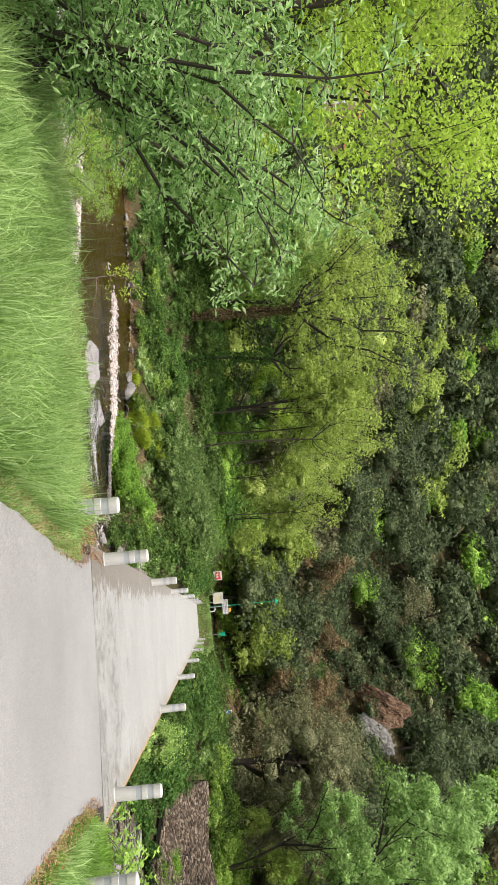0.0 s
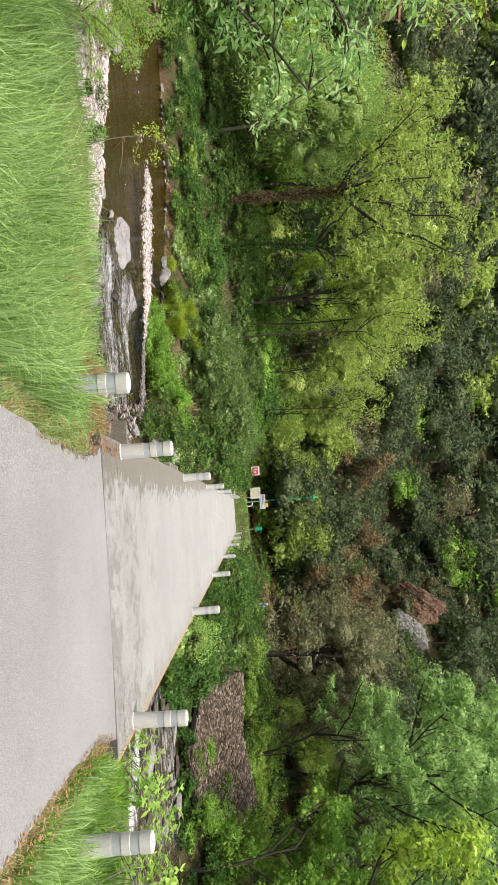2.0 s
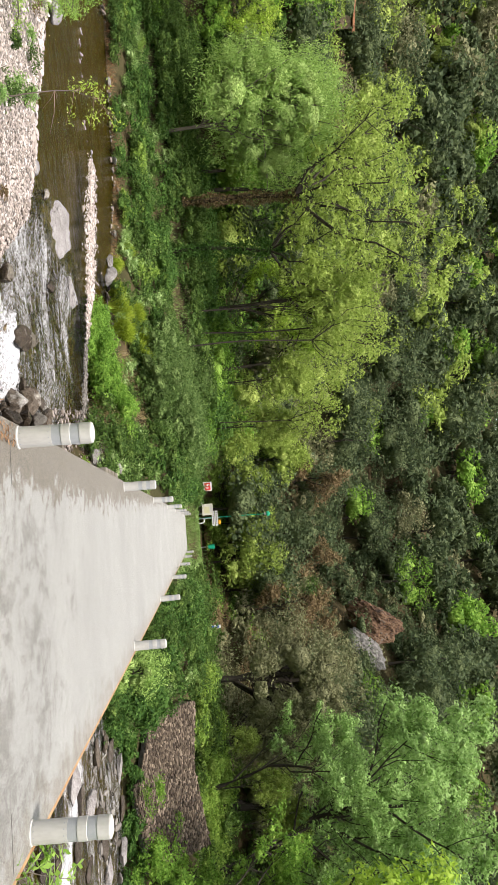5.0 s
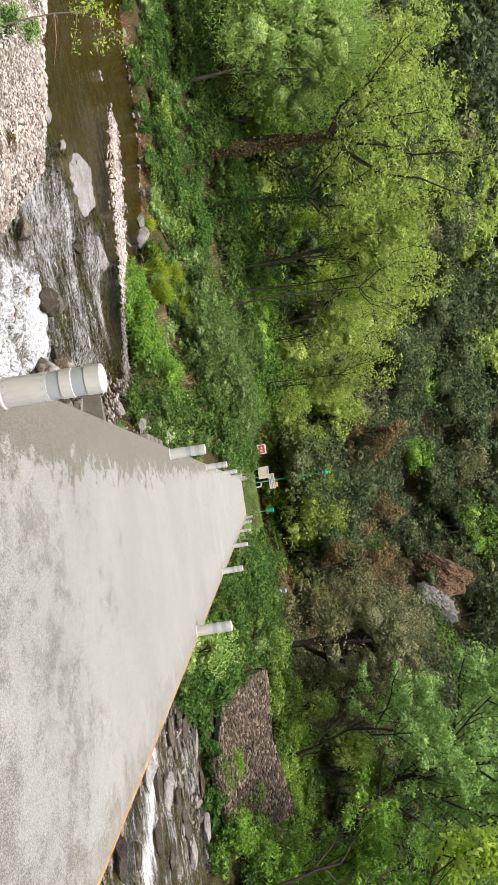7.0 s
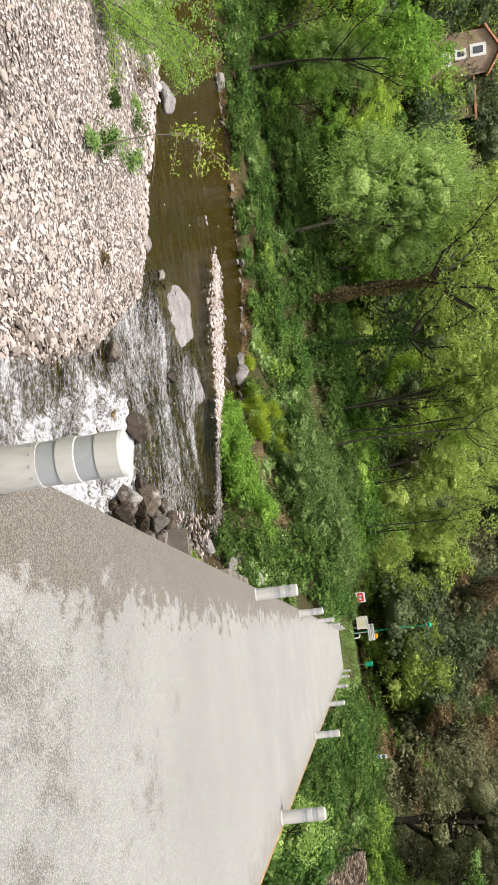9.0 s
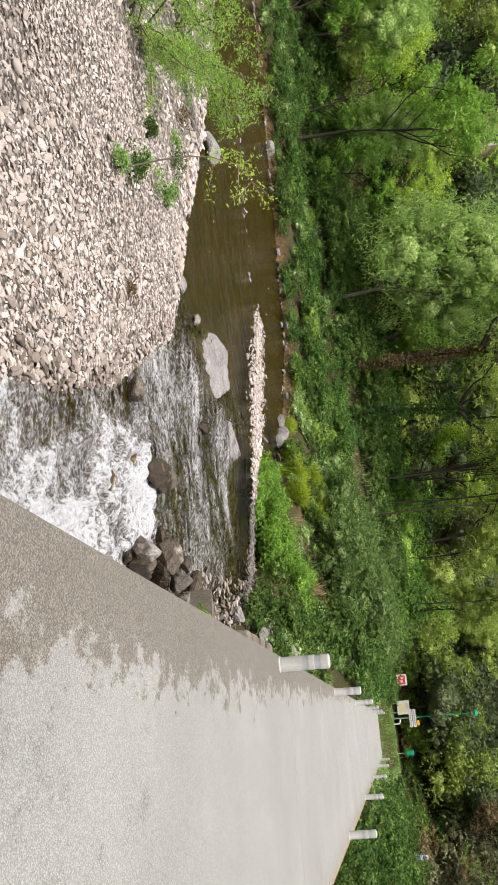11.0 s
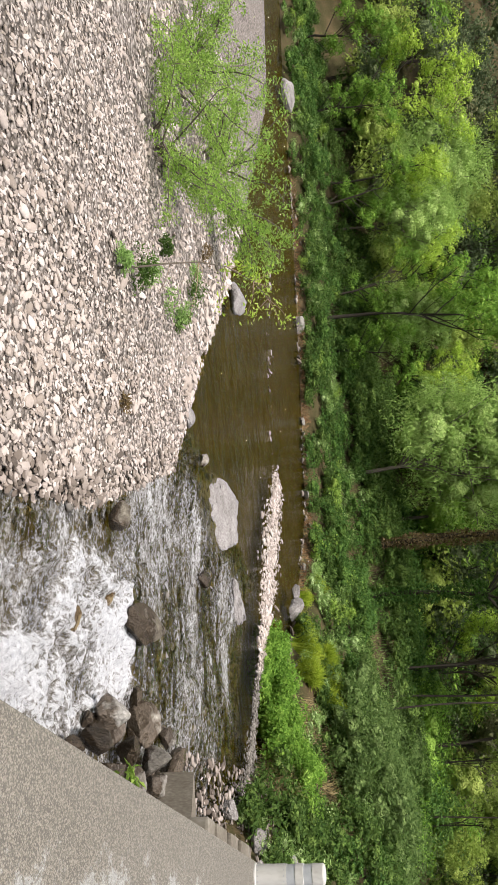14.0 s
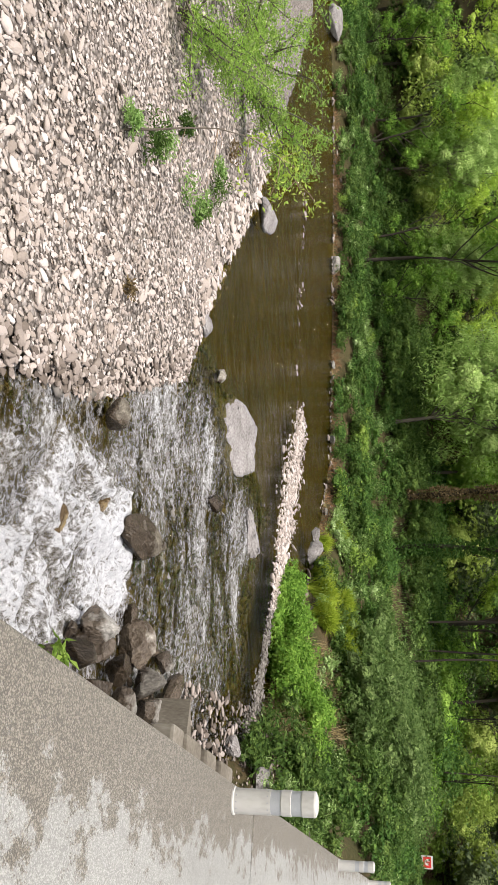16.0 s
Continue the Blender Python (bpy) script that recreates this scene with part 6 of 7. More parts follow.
def woods(name, seed, mat, label, n_trees, leaves, leaf, size, region, first):
    r = np.random.default_rng(seed)
    cards, masses, stems = [], [], []
    for k in range(first, first + n_trees):
        # evenly spread places, so that no bare patch is left
        x = region[0][0] + (region[0][1] - region[0][0]) * spread_out(k + 1, 2) + r.normal(0, 0.6)
        y = float(line_y(HILL_LINE, x)) + region[1][0] + (region[1][1] - region[1][0]) * spread_out(k + 1, 3)
        if 9 < x < 22 and 78 < y < 91.5:
            continue
        s = r.uniform(*size)
        rad = np.array((1, 1, 1.05)) * s * r.uniform(0.85, 1.15, 3)
        c = np.array((x, y, float(height(x, y)) + rad[2] * 0.82 + 0.3))
        m = int(1.5 * leaves * (s / size[1]) ** 1.6)
        near = y < float(line_y(HILL_LINE, x)) + 38  # finer leaves on the lower slope
        lc, lr = clump_places(r, rad, 30 if near else 22, -0.3, 0.3)
        cards.append(clump_cards(r, lc + c, lr, int(m * (1.75 if near else 1.0)), leaf * (0.78 if near else 1.5), 0.75))
        masses.append(inner_mass(r, lc[:4] * 0.45 + c, lr[:4] * 0.95, ICO1, 0.3))
        stems.append(tube([c + (0, 0, -rad[2] - 1.5), c + (r.normal(0, 0.3), r.normal(0, 0.3), 0), c + (r.normal(0, 0.6), r.normal(0, 0.6), rad[2] * 0.6)], [0.22, 0.15, 0.05], 4))
    tagged(new(name, leaf_mesh(name, cards, masses, mat)), label, "woods", kind="stuff")
    return stems


HILL = ((-134, 112), (0, 106))
st = woods("evergreen_woods", 201, M_LEAF_DARK, "dense dark evergreen oak woods covering the steep hillside", 395, 820, 0.48, (3.6, 6.4), HILL, 0)
st += woods("olive_woods", 202, M_LEAF_OLIVE, "grey-olive scrub oaks scattered over the hillside", 50, 820, 0.44, (3.4, 6.0), HILL, 395)
st += woods("green_woods", 203, M_LEAF_BRIGHT, "bright green deciduous trees dotted through the hill woods", 100, 620, 0.42, (2.6, 5.2), HILL, 445)
st += woods("spring_woods", 204, M_LEAF_SPRING, "yellow-green spring trees low on the hillside", 105, 480, 0.4, (2.4, 4.8), ((-110, -12), (-3, 66)), 0)
v, f = merged(st)
tagged(new("wood_stems", mesh_from("wood_stems", v, f, M_BARK)), "slender trunks of the hillside woods", "woods", kind="stuff")


# ---- undergrowth on the far bank ----
def undergrowth(name, seed, mat, label, n, leaves, leaf, size, where, up=0.0, aspect=0.6):
    r = np.random.default_rng(seed)
    cards, masses = [], []
    for _ in range(n):
        x, y = where(r)
        while -6.5 < x < 8.5 and 66 < y < (78.0 if size[1] < 1.8 else 81.0):  # the open verge round the signs
            x, y = where(r)
        s = r.uniform(*size)
        rad = np.array((s * r.uniform(0.8, 1.5), s * r.uniform(0.8, 1.3), s * r.uniform(0.6, 1.1)))
        n_here = int(1.7 * leaves * (s / size[1]) ** 1.5) + 50
        c = np.array((x, y, float(height(x, y)) + rad[2] * 0.55))
        if aspect < 0.2:  # grassy tufts: upright blades
            p, lc, lr = lumpy_crown(r, rad, n_here, lumps=7, shell=0.55)
            cards.append(leaf_cards(p + c, leaf, r, up, aspect, plain=True))
        else:
            lc, lr = clump_places(r, rad, 12, -0.4, 0.36)
            cards.append(clump_cards(r, lc + c, lr, n_here, leaf, aspect))
        masses.append(inner_mass(r, lc[:4] * 0.7 + c, lr[:4] * (0.46 if aspect < 0.2 else 0.62), ICO1, 0.3))
    return tagged(new(name, leaf_mesh(name, cards, masses, mat)), label, "bushes", kind="stuff")


def bank(x0, x1, lo, hi):
    def where(r):
        while True:
            x = r.uniform(x0, x1)
            y = float(line_y(FAR_LINE, x)) + r.uniform(lo, hi)
            if not (-1.6 < x < 5.6 and y < 68) and not (-25 < x < -12 and 51 < y < 57) and not (-16.5 < x < -8.6 and y < 37.5):
                return x, y
    return where


def deck_side(r):
    y = r.uniform(17, 68)
    return (r.uniform(-4.6, -1.5), 24 + (y - 17) * 0.86) if r.random() < 0.45 else (r.uniform(4.7, 12), 23 + (y - 17) * 0.46)


undergrowth("ivy_bank", 301, M_LEAF_DEEP, "deep green ivy and bramble thicket on the river bank", 160, 330, 0.15, (0.7, 1.7), bank(-90, -9, -0.2, 9))
undergrowth("bank_patches", 333, M_LEAF_FRESH, "light green leafy patches on the river bank", 44, 300, 0.14, (0.5, 1.1), bank(-80, -16, 0.2, 9))
undergrowth("bank_long_grass", 334, M_GRASS, "long pale grass tufts on the river bank", 150, 200, 0.3, (0.5, 1.0), bank(-80, -9, 0.3, 10), -0.7, 0.1)
undergrowth("bramble_bank", 302, M_LEAF_BANK, "bright green brambles and nettles on the river bank", 170, 300, 0.15, (0.5, 1.4), bank(-90, -3, 0.0, 11))
undergrowth("bank_hollow", 342, M_LEAF_BANK, "mid-green herbs on the bank behind the sedge", 60, 240, 0.14, (0.45, 1.0), lambda r: (r.uniform(-14, -4), r.uniform(30.5, 38)))
undergrowth("bank_thicket", 319, M_LEAF_BANK, "leafy thicket at the top of the far river bank", 60, 300, 0.22, (1.1, 2.0), lambda r: (r.uniform(-88, -33), r.uniform(46.5, 50.5)))
undergrowth("pale_shrubs", 303, M_LEAF_WILLOW, "pale grey-green shrubs beside the bridge", 64, 520, 0.17, (1.2, 2.3), lambda r: (lambda y: (r.uniform(-13, -2.6 - 0.06 * (y - 30)), y))(r.uniform(30, 56)))
undergrowth("bridge_shrubs", 304, M_LEAF_BANK, "fresh green shrubs crowding the deck edge", 130, 300, 0.13, (0.5, 1.4), deck_side)
undergrowth("deck_foot_brambles", 340, M_LEAF_BANK, "leafy brambles filling the ground below the deck edge", 60, 260, 0.13, (0.5, 1.1), lambda r: (r.uniform(4.5, 8.5), r.uniform(23.5, 42)))
undergrowth("deck_foot_scrub", 341, M_LEAF_DEEP, "dark green growth filling the ground below the deck edge", 40, 260, 0.14, (0.5, 1.2), lambda r: r.choice(((r.uniform(4.5, 8.0), r.uniform(23.5, 40)), (r.uniform(-3.2, -0.9), r.uniform(24, 40)))))
undergrowth("bridge_brambles", 310, M_LEAF_DEEP, "dark green brambles beside the deck", 90, 260, 0.16, (0.5, 1.3), deck_side)
undergrowth("terrace_shrubs", 305, M_LEAF_DEEP, "dark green scrub on the terrace under trees", 115, 560, 0.22, (2.0, 4.2), lambda r: (r.uniform(-85, -8), r.uniform(57.6, 76)))
undergrowth("terrace_thicket", 311, M_LEAF_BRIGHT, "bright leafy thicket on the terrace under trees", 85, 520, 0.2, (1.2, 3.4), lambda r: (r.uniform(-85, -6), r.uniform(57.2, 72)))
undergrowth("path_thicket", 337, M_LEAF_BANK, "leafy green growth along the terrace path", 85, 420, 0.19, (0.9, 2.2), lambda r: (r.uniform(-62, -26), r.uniform(49.5, 57.5)))
undergrowth("path_scrub", 338, M_LEAF_BANK, "mid-green growth between terrace trees", 70, 420, 0.2, (0.9, 2.3), lambda r: (r.uniform(-62, -8), r.choice((r.uniform(49.0, 51.5), r.uniform(57.0, 62.0)))))
undergrowth("terrace_brambles", 306, M_LEAF_BRIGHT, "fresh green scrub at the foot of the hill", 140, 300, 0.2, (1.0, 2.6), lambda r: (r.uniform(-44, 44), r.uniform(68, 90)))
undergrowth("verge_thicket", 335, M_LEAF_FRESH, "fresh green thicket close behind the road signs", 60, 420, 0.2, (0.8, 1.7), lambda r: (r.uniform(-12, 14), r.uniform(78.1, 81)))
undergrowth("litter_bank", 343, M_LEAF_BROWN, "brown dead leaves and stems on the slope behind the signs", 40, 260, 0.16, (0.5, 1.0), lambda r: (r.uniform(-9, 9), r.uniform(78.1, 79.2)))
undergrowth("slope_foot_scrub", 317, M_LEAF_OLIVE, "grey-olive scrub at the foot of the hill behind the signs", 110, 480, 0.24, (1.6, 3.0), lambda r: (r.uniform(-30, 12), r.uniform(76, 94)))
undergrowth("slope_foot_green", 318, M_LEAF_BANK, "mid-green thicket at the foot of the hill behind the signs", 80, 480, 0.22, (1.4, 2.8), lambda r: (r.uniform(-34, 14), r.uniform(74.5, 92)))
undergrowth("outcrop_scrub", 313, M_LEAF_OLIVE, "grey-olive scrub below the rock outcrop", 70, 420, 0.26, (1.4, 2.6), lambda r: (r.uniform(12, 26), r.uniform(60, 84)))
undergrowth("brown_scrub", 314, M_LEAF_BROWN, "brown winter-dry scrub below the rock outcrop", 30, 420, 0.22, (1.2, 2.4), lambda r: (r.uniform(5, 20), r.uniform(66, 84)))
undergrowth("slope_scrub", 315, M_LEAF_BANK, "mid-green scrub on the slope behind the mill", 110, 360, 0.22, (1.2, 2.8), lambda r: (r.uniform(18, 60), r.uniform(44, 70)))
undergrowth("ledge_scrub", 316, M_LEAF_DARK, "dark scrub clinging round the rock outcrop", 60, 300, 0.3, (1.0, 2.0), lambda r: (r.uniform(6, 30), r.uniform(91, 112)))
undergrowth("mill_shrubs", 336, M_LEAF_FRESH, "yellow-green shrubs on the grass slope behind the mill", 70, 300, 0.18, (0.7, 1.5), lambda r: (r.uniform(12, 30), r.uniform(40, 48)))
undergrowth("slope_thicket", 339, M_LEAF_FRESH, "yellow-green thicket on the slope between mill and oak", 46, 420, 0.2, (1.2, 2.4), lambda r: (r.uniform(17, 26), r.uniform(44.5, 52)))
undergrowth("mill_scrub", 307, M_LEAF_BANK, "mid-green scrub round the mill", 190, 240, 0.22, (0.7, 2.0), lambda r: (r.uniform(6.5, 40), r.uniform(39.8, 62)))
undergrowth("mill_bank", 308, M_LEAF_DEEP, "dark green growth along the bank by the mill", 90, 400, 0.19, (0.5, 1.5), lambda r: (lambda x: (x, float(line_y(FAR_LINE, x)) + r.uniform(0.3, 4.0)))(r.choice((r.uniform(8.0, 11.6), r.uniform(20.5, 40)))))
undergrowth("mill_foot", 320, M_LEAF_DEEP, "dark green growth under the mill eaves", 34, 260, 0.17, (0.4, 0.9), lambda r: (lambda x: (x, float(line_y(FAR_LINE, x)) + r.uniform(-0.6, 1.0)))(r.uniform(11, 21)))
undergrowth("mill_thicket", 326, M_LEAF_BRIGHT, "leafy green thicket beside the mill roof", 22, 420, 0.17, (0.9, 1.7), lambda r: (r.uniform(20, 25), r.uniform(29.5, 37)))
undergrowth("island_shrub", 309, M_LEAF_BRIGHT, "lush bright green plants on the cobble bar", 44, 900, 0.13, (0.6, 1.3), lambda r: (lambda x: (x, float(np.interp(x, (-11, -8.5, -7, -4.6), (24.2, 25.2, 25.2, 24.6))) + r.normal(0, 0.5)))(r.uniform(-10.9, -4.6)))
slope_seat = iter(range(1, 100000))


def slope_place(r):
    k = next(slope_seat)
    x = -45 + 100 * spread_out(k, 2)
    return x, float(line_y(HILL_LINE, x)) + 4.5 + 40 * spread_out(k, 3)


undergrowth("slope_cover", 331, M_LEAF_DARK, "dark evergreen scrub filling the foot of the wooded slope", 260, 420, 0.29, (1.7, 3.2), slope_place)
undergrowth("slope_olive_cover", 332, M_LEAF_OLIVE, "grey-olive scrub between the trees of the lower slope", 40, 330, 0.28, (1.5, 3.0), slope_place)
hill_seat = iter(range(1, 100000))


def hill_place(r):
    k = next(hill_seat)
    x = -112 + 226 * spread_out(k, 2)
    return x, float(line_y(HILL_LINE, x)) + 30 + 75 * spread_out(k, 3)


undergrowth("hill_scrub", 312, M_LEAF_DARK, "dark low scrub between the trees of the hillside", 330, 130, 0.62, (2.4, 4.2), hill_place)


# ---- grass ----
def blades(name, seed, n, pick, length, width, mat, label, bend=0.5):
    """Bent tapering blades, two quads each; they lean together in tufts."""
    r = np.random.default_rng(seed)
    x, y = pick(r, n)
    n = len(x)
    z = height(x, y)
    tall = 0.72 + 0.5 * fbm(x * 0.9, y * 0.9, seed) + 0.25 * fbm(x * 2.7, y * 2.7, seed + 1)
    h = (length[0] + (length[1] - length[0]) * r.random(n)) * np.clip(tall, 0.35, 1.4)
    a = r.uniform(0, 2 * np.pi, n)
    lean_a = 2.6 * np.pi * fbm(x * 0.7, y * 0.7, seed + 7) + r.normal(0, 0.8, n)
    b = bend * r.random(n) ** 0.7
    base = np.stack([x, y, z - 0.03], -1)
    side = np.stack([np.cos(a), np.sin(a), 0 * a], -1) * (width * r.uniform(0.6, 1.3, n) / 2)[:, None]
    out = np.stack([np.cos(lean_a), np.sin(lean_a), 0 * a], -1)
    mid = base + np.array((0, 0, 1)) * (h * 0.6)[:, None] + out * (h * b * 0.35)[:, None]
    tip = base + np.array((0, 0, 1)) * (h * (1.0 - 0.5 * b))[:, None] + out * (h * b)[:, None]
    v = np.stack([base - side, base + side, mid + side * 0.75, mid - side * 0.75, tip + side * 0.12, tip - side * 0.12], 1).reshape(-1, 3)
    o = np.arange(n)[:, None] * 6
    f = np.concatenate([o + np.array((0, 1, 2, 3)), o + np.array((3, 2, 4, 5))], 0)
    return tagged(new(name, mesh_from(name, v, f, mat)), label, "grass", kind="stuff")


def road_side(side, x_far, y0, y1, gap=0.12):
    def pick(r, n):
        y = r.uniform(y0, y1, n)
        e = np.interp(y, [k[0] for k in ROAD_EDGE], [k[1 if side < 0 else 2] for k in ROAD_EDGE])
        d = gap + abs(x_far) * r.random(n) ** 1.4
        return e + side * d, y
    return pick


blades("tall_grass", 401, 24000, road_side(-1, 7.5, -21.5, -12.9, 0.3), (0.35, 0.95), 0.013, M_GRASS, "tall fresh green grass on the road bank", 0.8)
blades("short_grass", 412, 7000, road_side(-1, 6.0, -13.2, -9.3, 0.25), (0.12, 0.34), 0.013, M_GRASS, "shorter pale green grass above the shingle", 0.9)
blades("verge_grass", 402, 9000, road_side(-1, 0.6, -22, -11.2, 0.0), (0.08, 0.3), 0.010, M_GRASS, "short grass along the road's ragged edge", 0.9)
blades("dry_verge", 403, 3500, road_side(-1, 0.35, -20, -10.4, -0.02), (0.05, 0.22), 0.010, M_GRASS_DRY, "dry straw-coloured grass at the road edge", 1.0)
blades("tall_grass", 404, 13000, road_side(1, 4.5, -20, -11.3, 0.25), (0.22, 0.55), 0.013, M_GRASS, "tall fresh green grass beside the road", 0.8)
blades("dry_verge", 405, 3500, road_side(1, 0.4, -19, -10.6, -0.02), (0.05, 0.22), 0.010, M_GRASS_DRY, "dry straw-coloured grass at the road edge", 1.0)
blades("meadow_grass", 419, 9000, lambda r, n: (lambda side: (np.where(side < 0, r.uniform(-26, -5, n), r.uniform(6.5, 24, n)), r.uniform(-36, -11.5, n)))(r.choice((-1, 1), n)), (0.2, 0.6), 0.03, M_GRASS, "rough meadow grass away from the road", 0.9)
blades("corner_grass", 418, 3600, road_side(1, 1.3, -15.0, -10.2, 0.2), (0.12, 0.34), 0.018, M_LEAF_BRIGHT, "broad-bladed deep green grass at the road edge by the bridge", 0.9)
blades("dead_stems", 415, 1700, lambda r, n: (-0.22 - 0.9 * r.random(n) ** 1.3, r.uniform(-11.3, -8.9, n)), (0.12, 0.4), 0.012, M_LITTER, "dead brown stems and leaves beside the deck corner", 1.4)
blades("straw_grass", 417, 2600, lambda r, n: (r.uniform(-9.5, -3.6, n), r.uniform(25.8, 34, n)), (0.3, 0.8), 0.03, M_GRASS_DRY, "bleached straw grass on the bank behind the cobble bar", 1.2)
blades("terrace_grass", 406, 13000, lambda r, n: (r.uniform(-60, -6, n), r.choice(np.concatenate([np.linspace(46, 53, 71), np.linspace(56.2, 60, 39)]), n) + r.uniform(-0.1, 0.1, n)), (0.2, 0.6), 0.05, M_GRASS, "long grass on the far terrace", 0.6)
blades("far_verge_grass", 407, 13000, lambda r, n: (lambda x: (x, np.where(np.abs(x - 1.9) < 2.4, r.uniform(70.8, 79, n), r.uniform(62, 79, n))))(r.uniform(-7, 16, n)), (0.15, 0.45), 0.06, M_GRASS, "grass verge beyond the bridge end", 0.9)
blades("lip_grass", 416, 6000, lambda r, n: (r.uniform(-1.5, 5.3, n), r.uniform(70.75, 74.5, n)), (0.15, 0.4), 0.05, M_GRASS, "pale grass on the bank at the end of the deck", 0.9)
blades("deck_lawn", 414, 12000, lambda r, n: (r.choice((-1.0, 1.0), n, p=(0.3, 0.7)) * (2.3 + r.uniform(0, 5.5, n)) + 1.9, r.uniform(30, 70, n)), (0.1, 0.35), 0.045, M_GRASS, "short fresh grass beside the far half of the deck", 0.9)
blades("mill_grass", 408, 9000, lambda r, n: (r.uniform(9, 36, n), r.uniform(39, 52, n)), (0.2, 0.6), 0.04, M_GRASS, "rough grass behind the mill", 0.6)


def sedge_pick(spots):
    def pick(r, n):
        k = r.integers(0, len(spots), n)
        s = np.array(spots)[k]
        return s[:, 0] + r.normal(0, 0.17, n) * s[:, 2], s[:, 1] + r.normal(0, 0.17, n) * s[:, 2]
    return pick


blades("sedge", 409, 17000, sedge_pick(((-16.4, 34.3, 0.8), (-13.9, 32.3, 1.1), (-12.4, 31.3, 1.2), (-10.8, 30.1, 1.0), (-13.0, 34.4, 1.2), (-11.4, 33.3, 1.1), (-9.8, 32.3, 1.0), (-18.4, 37.3, 0.7))), (0.6, 1.5), 0.03, M_REED, "yellow-green sedge tussocks on the far bank", 1.0)
blades("root_fringe", 413, 2400, lambda r, n: (lambda x: (x, line_y(FAR_LINE, x) + r.uniform(0.0, 0.8, n)))(r.uniform(-60, -14, n)), (0.3, 0.9), 0.03, M_LITTER, "brown dead stems and roots hanging over the far waterline", 1.6)


SEDGE = ((-13.9, 32.3), (-12.4, 31.3), (-10.8, 30.1), (-13.0, 34.4), (-11.4, 33.3), (-9.8, 32.3), (-16.4, 34.3))
undergrowth("sedge_tussocks", 321, M_REED, "dense yellow-green sedge tussocks on the far bank", 12, 900, 0.4, (0.4, 0.6), lambda r: SEDGE[r.integers(0, 7)], -0.7, 0.1)


def bank_cover(r):
    while True:
        x, y = r.uniform(-15, -1.4), r.uniform(18, 64)
        if y > float(line_y(FAR_LINE, x)) + 0.3 and float(height(x, y)) > float(water_level(x, y)) + 0.05:
            return x, y


undergrowth("rough_grass", 322, M_GRASS, "rough green grass and herbs on the bank beside the deck", 95, 220, 0.2, (0.4, 0.9), bank_cover, -0.5, 0.14)
undergrowth("bank_herbs", 323, M_LEAF_BANK, "low leafy herbs covering the bank beside the deck", 150, 220, 0.13, (0.4, 0.9), bank_cover)
undergrowth("right_bank_grass", 324, M_GRASS, "rough grass on the bank across the deck", 80, 200, 0.2, (0.4, 0.9), lambda r: (r.uniform(4.8, 12.5), r.uniform(27, 66)), -0.5, 0.14)
undergrowth("bank_foot_herbs", 325, M_LEAF_BANK, "mixed herbs and grass low on the far bank", 120, 200, 0.15, (0.4, 0.9), bank(-70, -9, 0.1, 5))


undergrowth("deck_verge_grass", 327, M_GRASS, "grass hugging the edges of the deck", 150, 120, 0.15, (0.25, 0.5), lambda r: (r.choice((r.uniform(-1.7, -0.4), r.uniform(4.1, 5.0))), r.uniform(25, 66)), -0.5, 0.14)
undergrowth("pier_side_grass", 329, M_GRASS, "rough grass between the piers and the bank", 34, 150, 0.18, (0.3, 0.7), lambda r: (r.uniform(-4.2, -0.5), r.uniform(18.5, 26.5)), -0.5, 0.14)
undergrowth("pier_side_herbs", 330, M_LEAF_BANK, "leafy herbs between the piers and the bank", 26, 200, 0.13, (0.4, 0.9), lambda r: (r.uniform(-4.2, -0.5), r.uniform(19.5, 27)))
undergrowth("deck_end_grass", 328, M_GRASS, "pale short grass at the far end of the bridge", 200, 120, 0.16, (0.3, 0.6), lambda r: (r.uniform(4.5, 12), r.uniform(48, 71)), -0.5, 0.14)


# ---- willow beside the road, silver-green ----
def near_willow():
    r = np.random.default_rng(501)
    thing = new("willow_bush")
    tubes, tips = [], []
    for i in range(26):
        a = r.uniform(0, 2 * np.pi)
        d = np.array((np.cos(a) * 0.55, np.sin(a) * 0.55, 1.0))
        p, pts = np.array((r.normal(0, 0.5), r.normal(0, 0.6), 0.0)), []
        n = 8
        for k in range(n + 1):
            pts.append(p.copy())
            d = d + r.normal(0, 0.14, 3) + np.array((np.cos(a), np.sin(a), -0.35)) * 0.06
            p = p + d / np.linalg.norm(d) * r.uniform(0.55, 0.8)
        tubes.append(tube(pts, np.linspace(0.05, 0.012, n + 1), 5))
        pts = np.array(pts)
        for k in range(2, n + 1):
            for _ in range(4):
                q = pts[k]
                e = np.array((r.normal(), r.normal(), r.normal() * 0.5 - 0.1))
                e /= np.linalg.norm(e)
                ln = r.uniform(0.4, 0.9)
                tubes.append(tube([q, q + e * ln * 0.5 + (0, 0, 0.05), q + e * ln], [0.012, 0.009, 0.004], 3))
                tips.extend(q + e * ln * t for t in np.linspace(0.25, 1, 9))
    v, f = merged(tubes)
    child("stem", mesh_from("stem", v, f, M_BARK), thing)
    tips = np.array(tips)
    c = np.repeat(tips, 4, 0) + r.normal(0, 0.07, (len(tips) * 4, 3))
    v, f = leaf_cards(c, 0.115, r, 0.15, 0.34)
    child("foliage", mesh_from("foliage", v, f, M_LEAF_SILVER), thing)
    return tagged(thing, "bushy silver-green willow overhanging the grassy bank", "bush", "road willows")


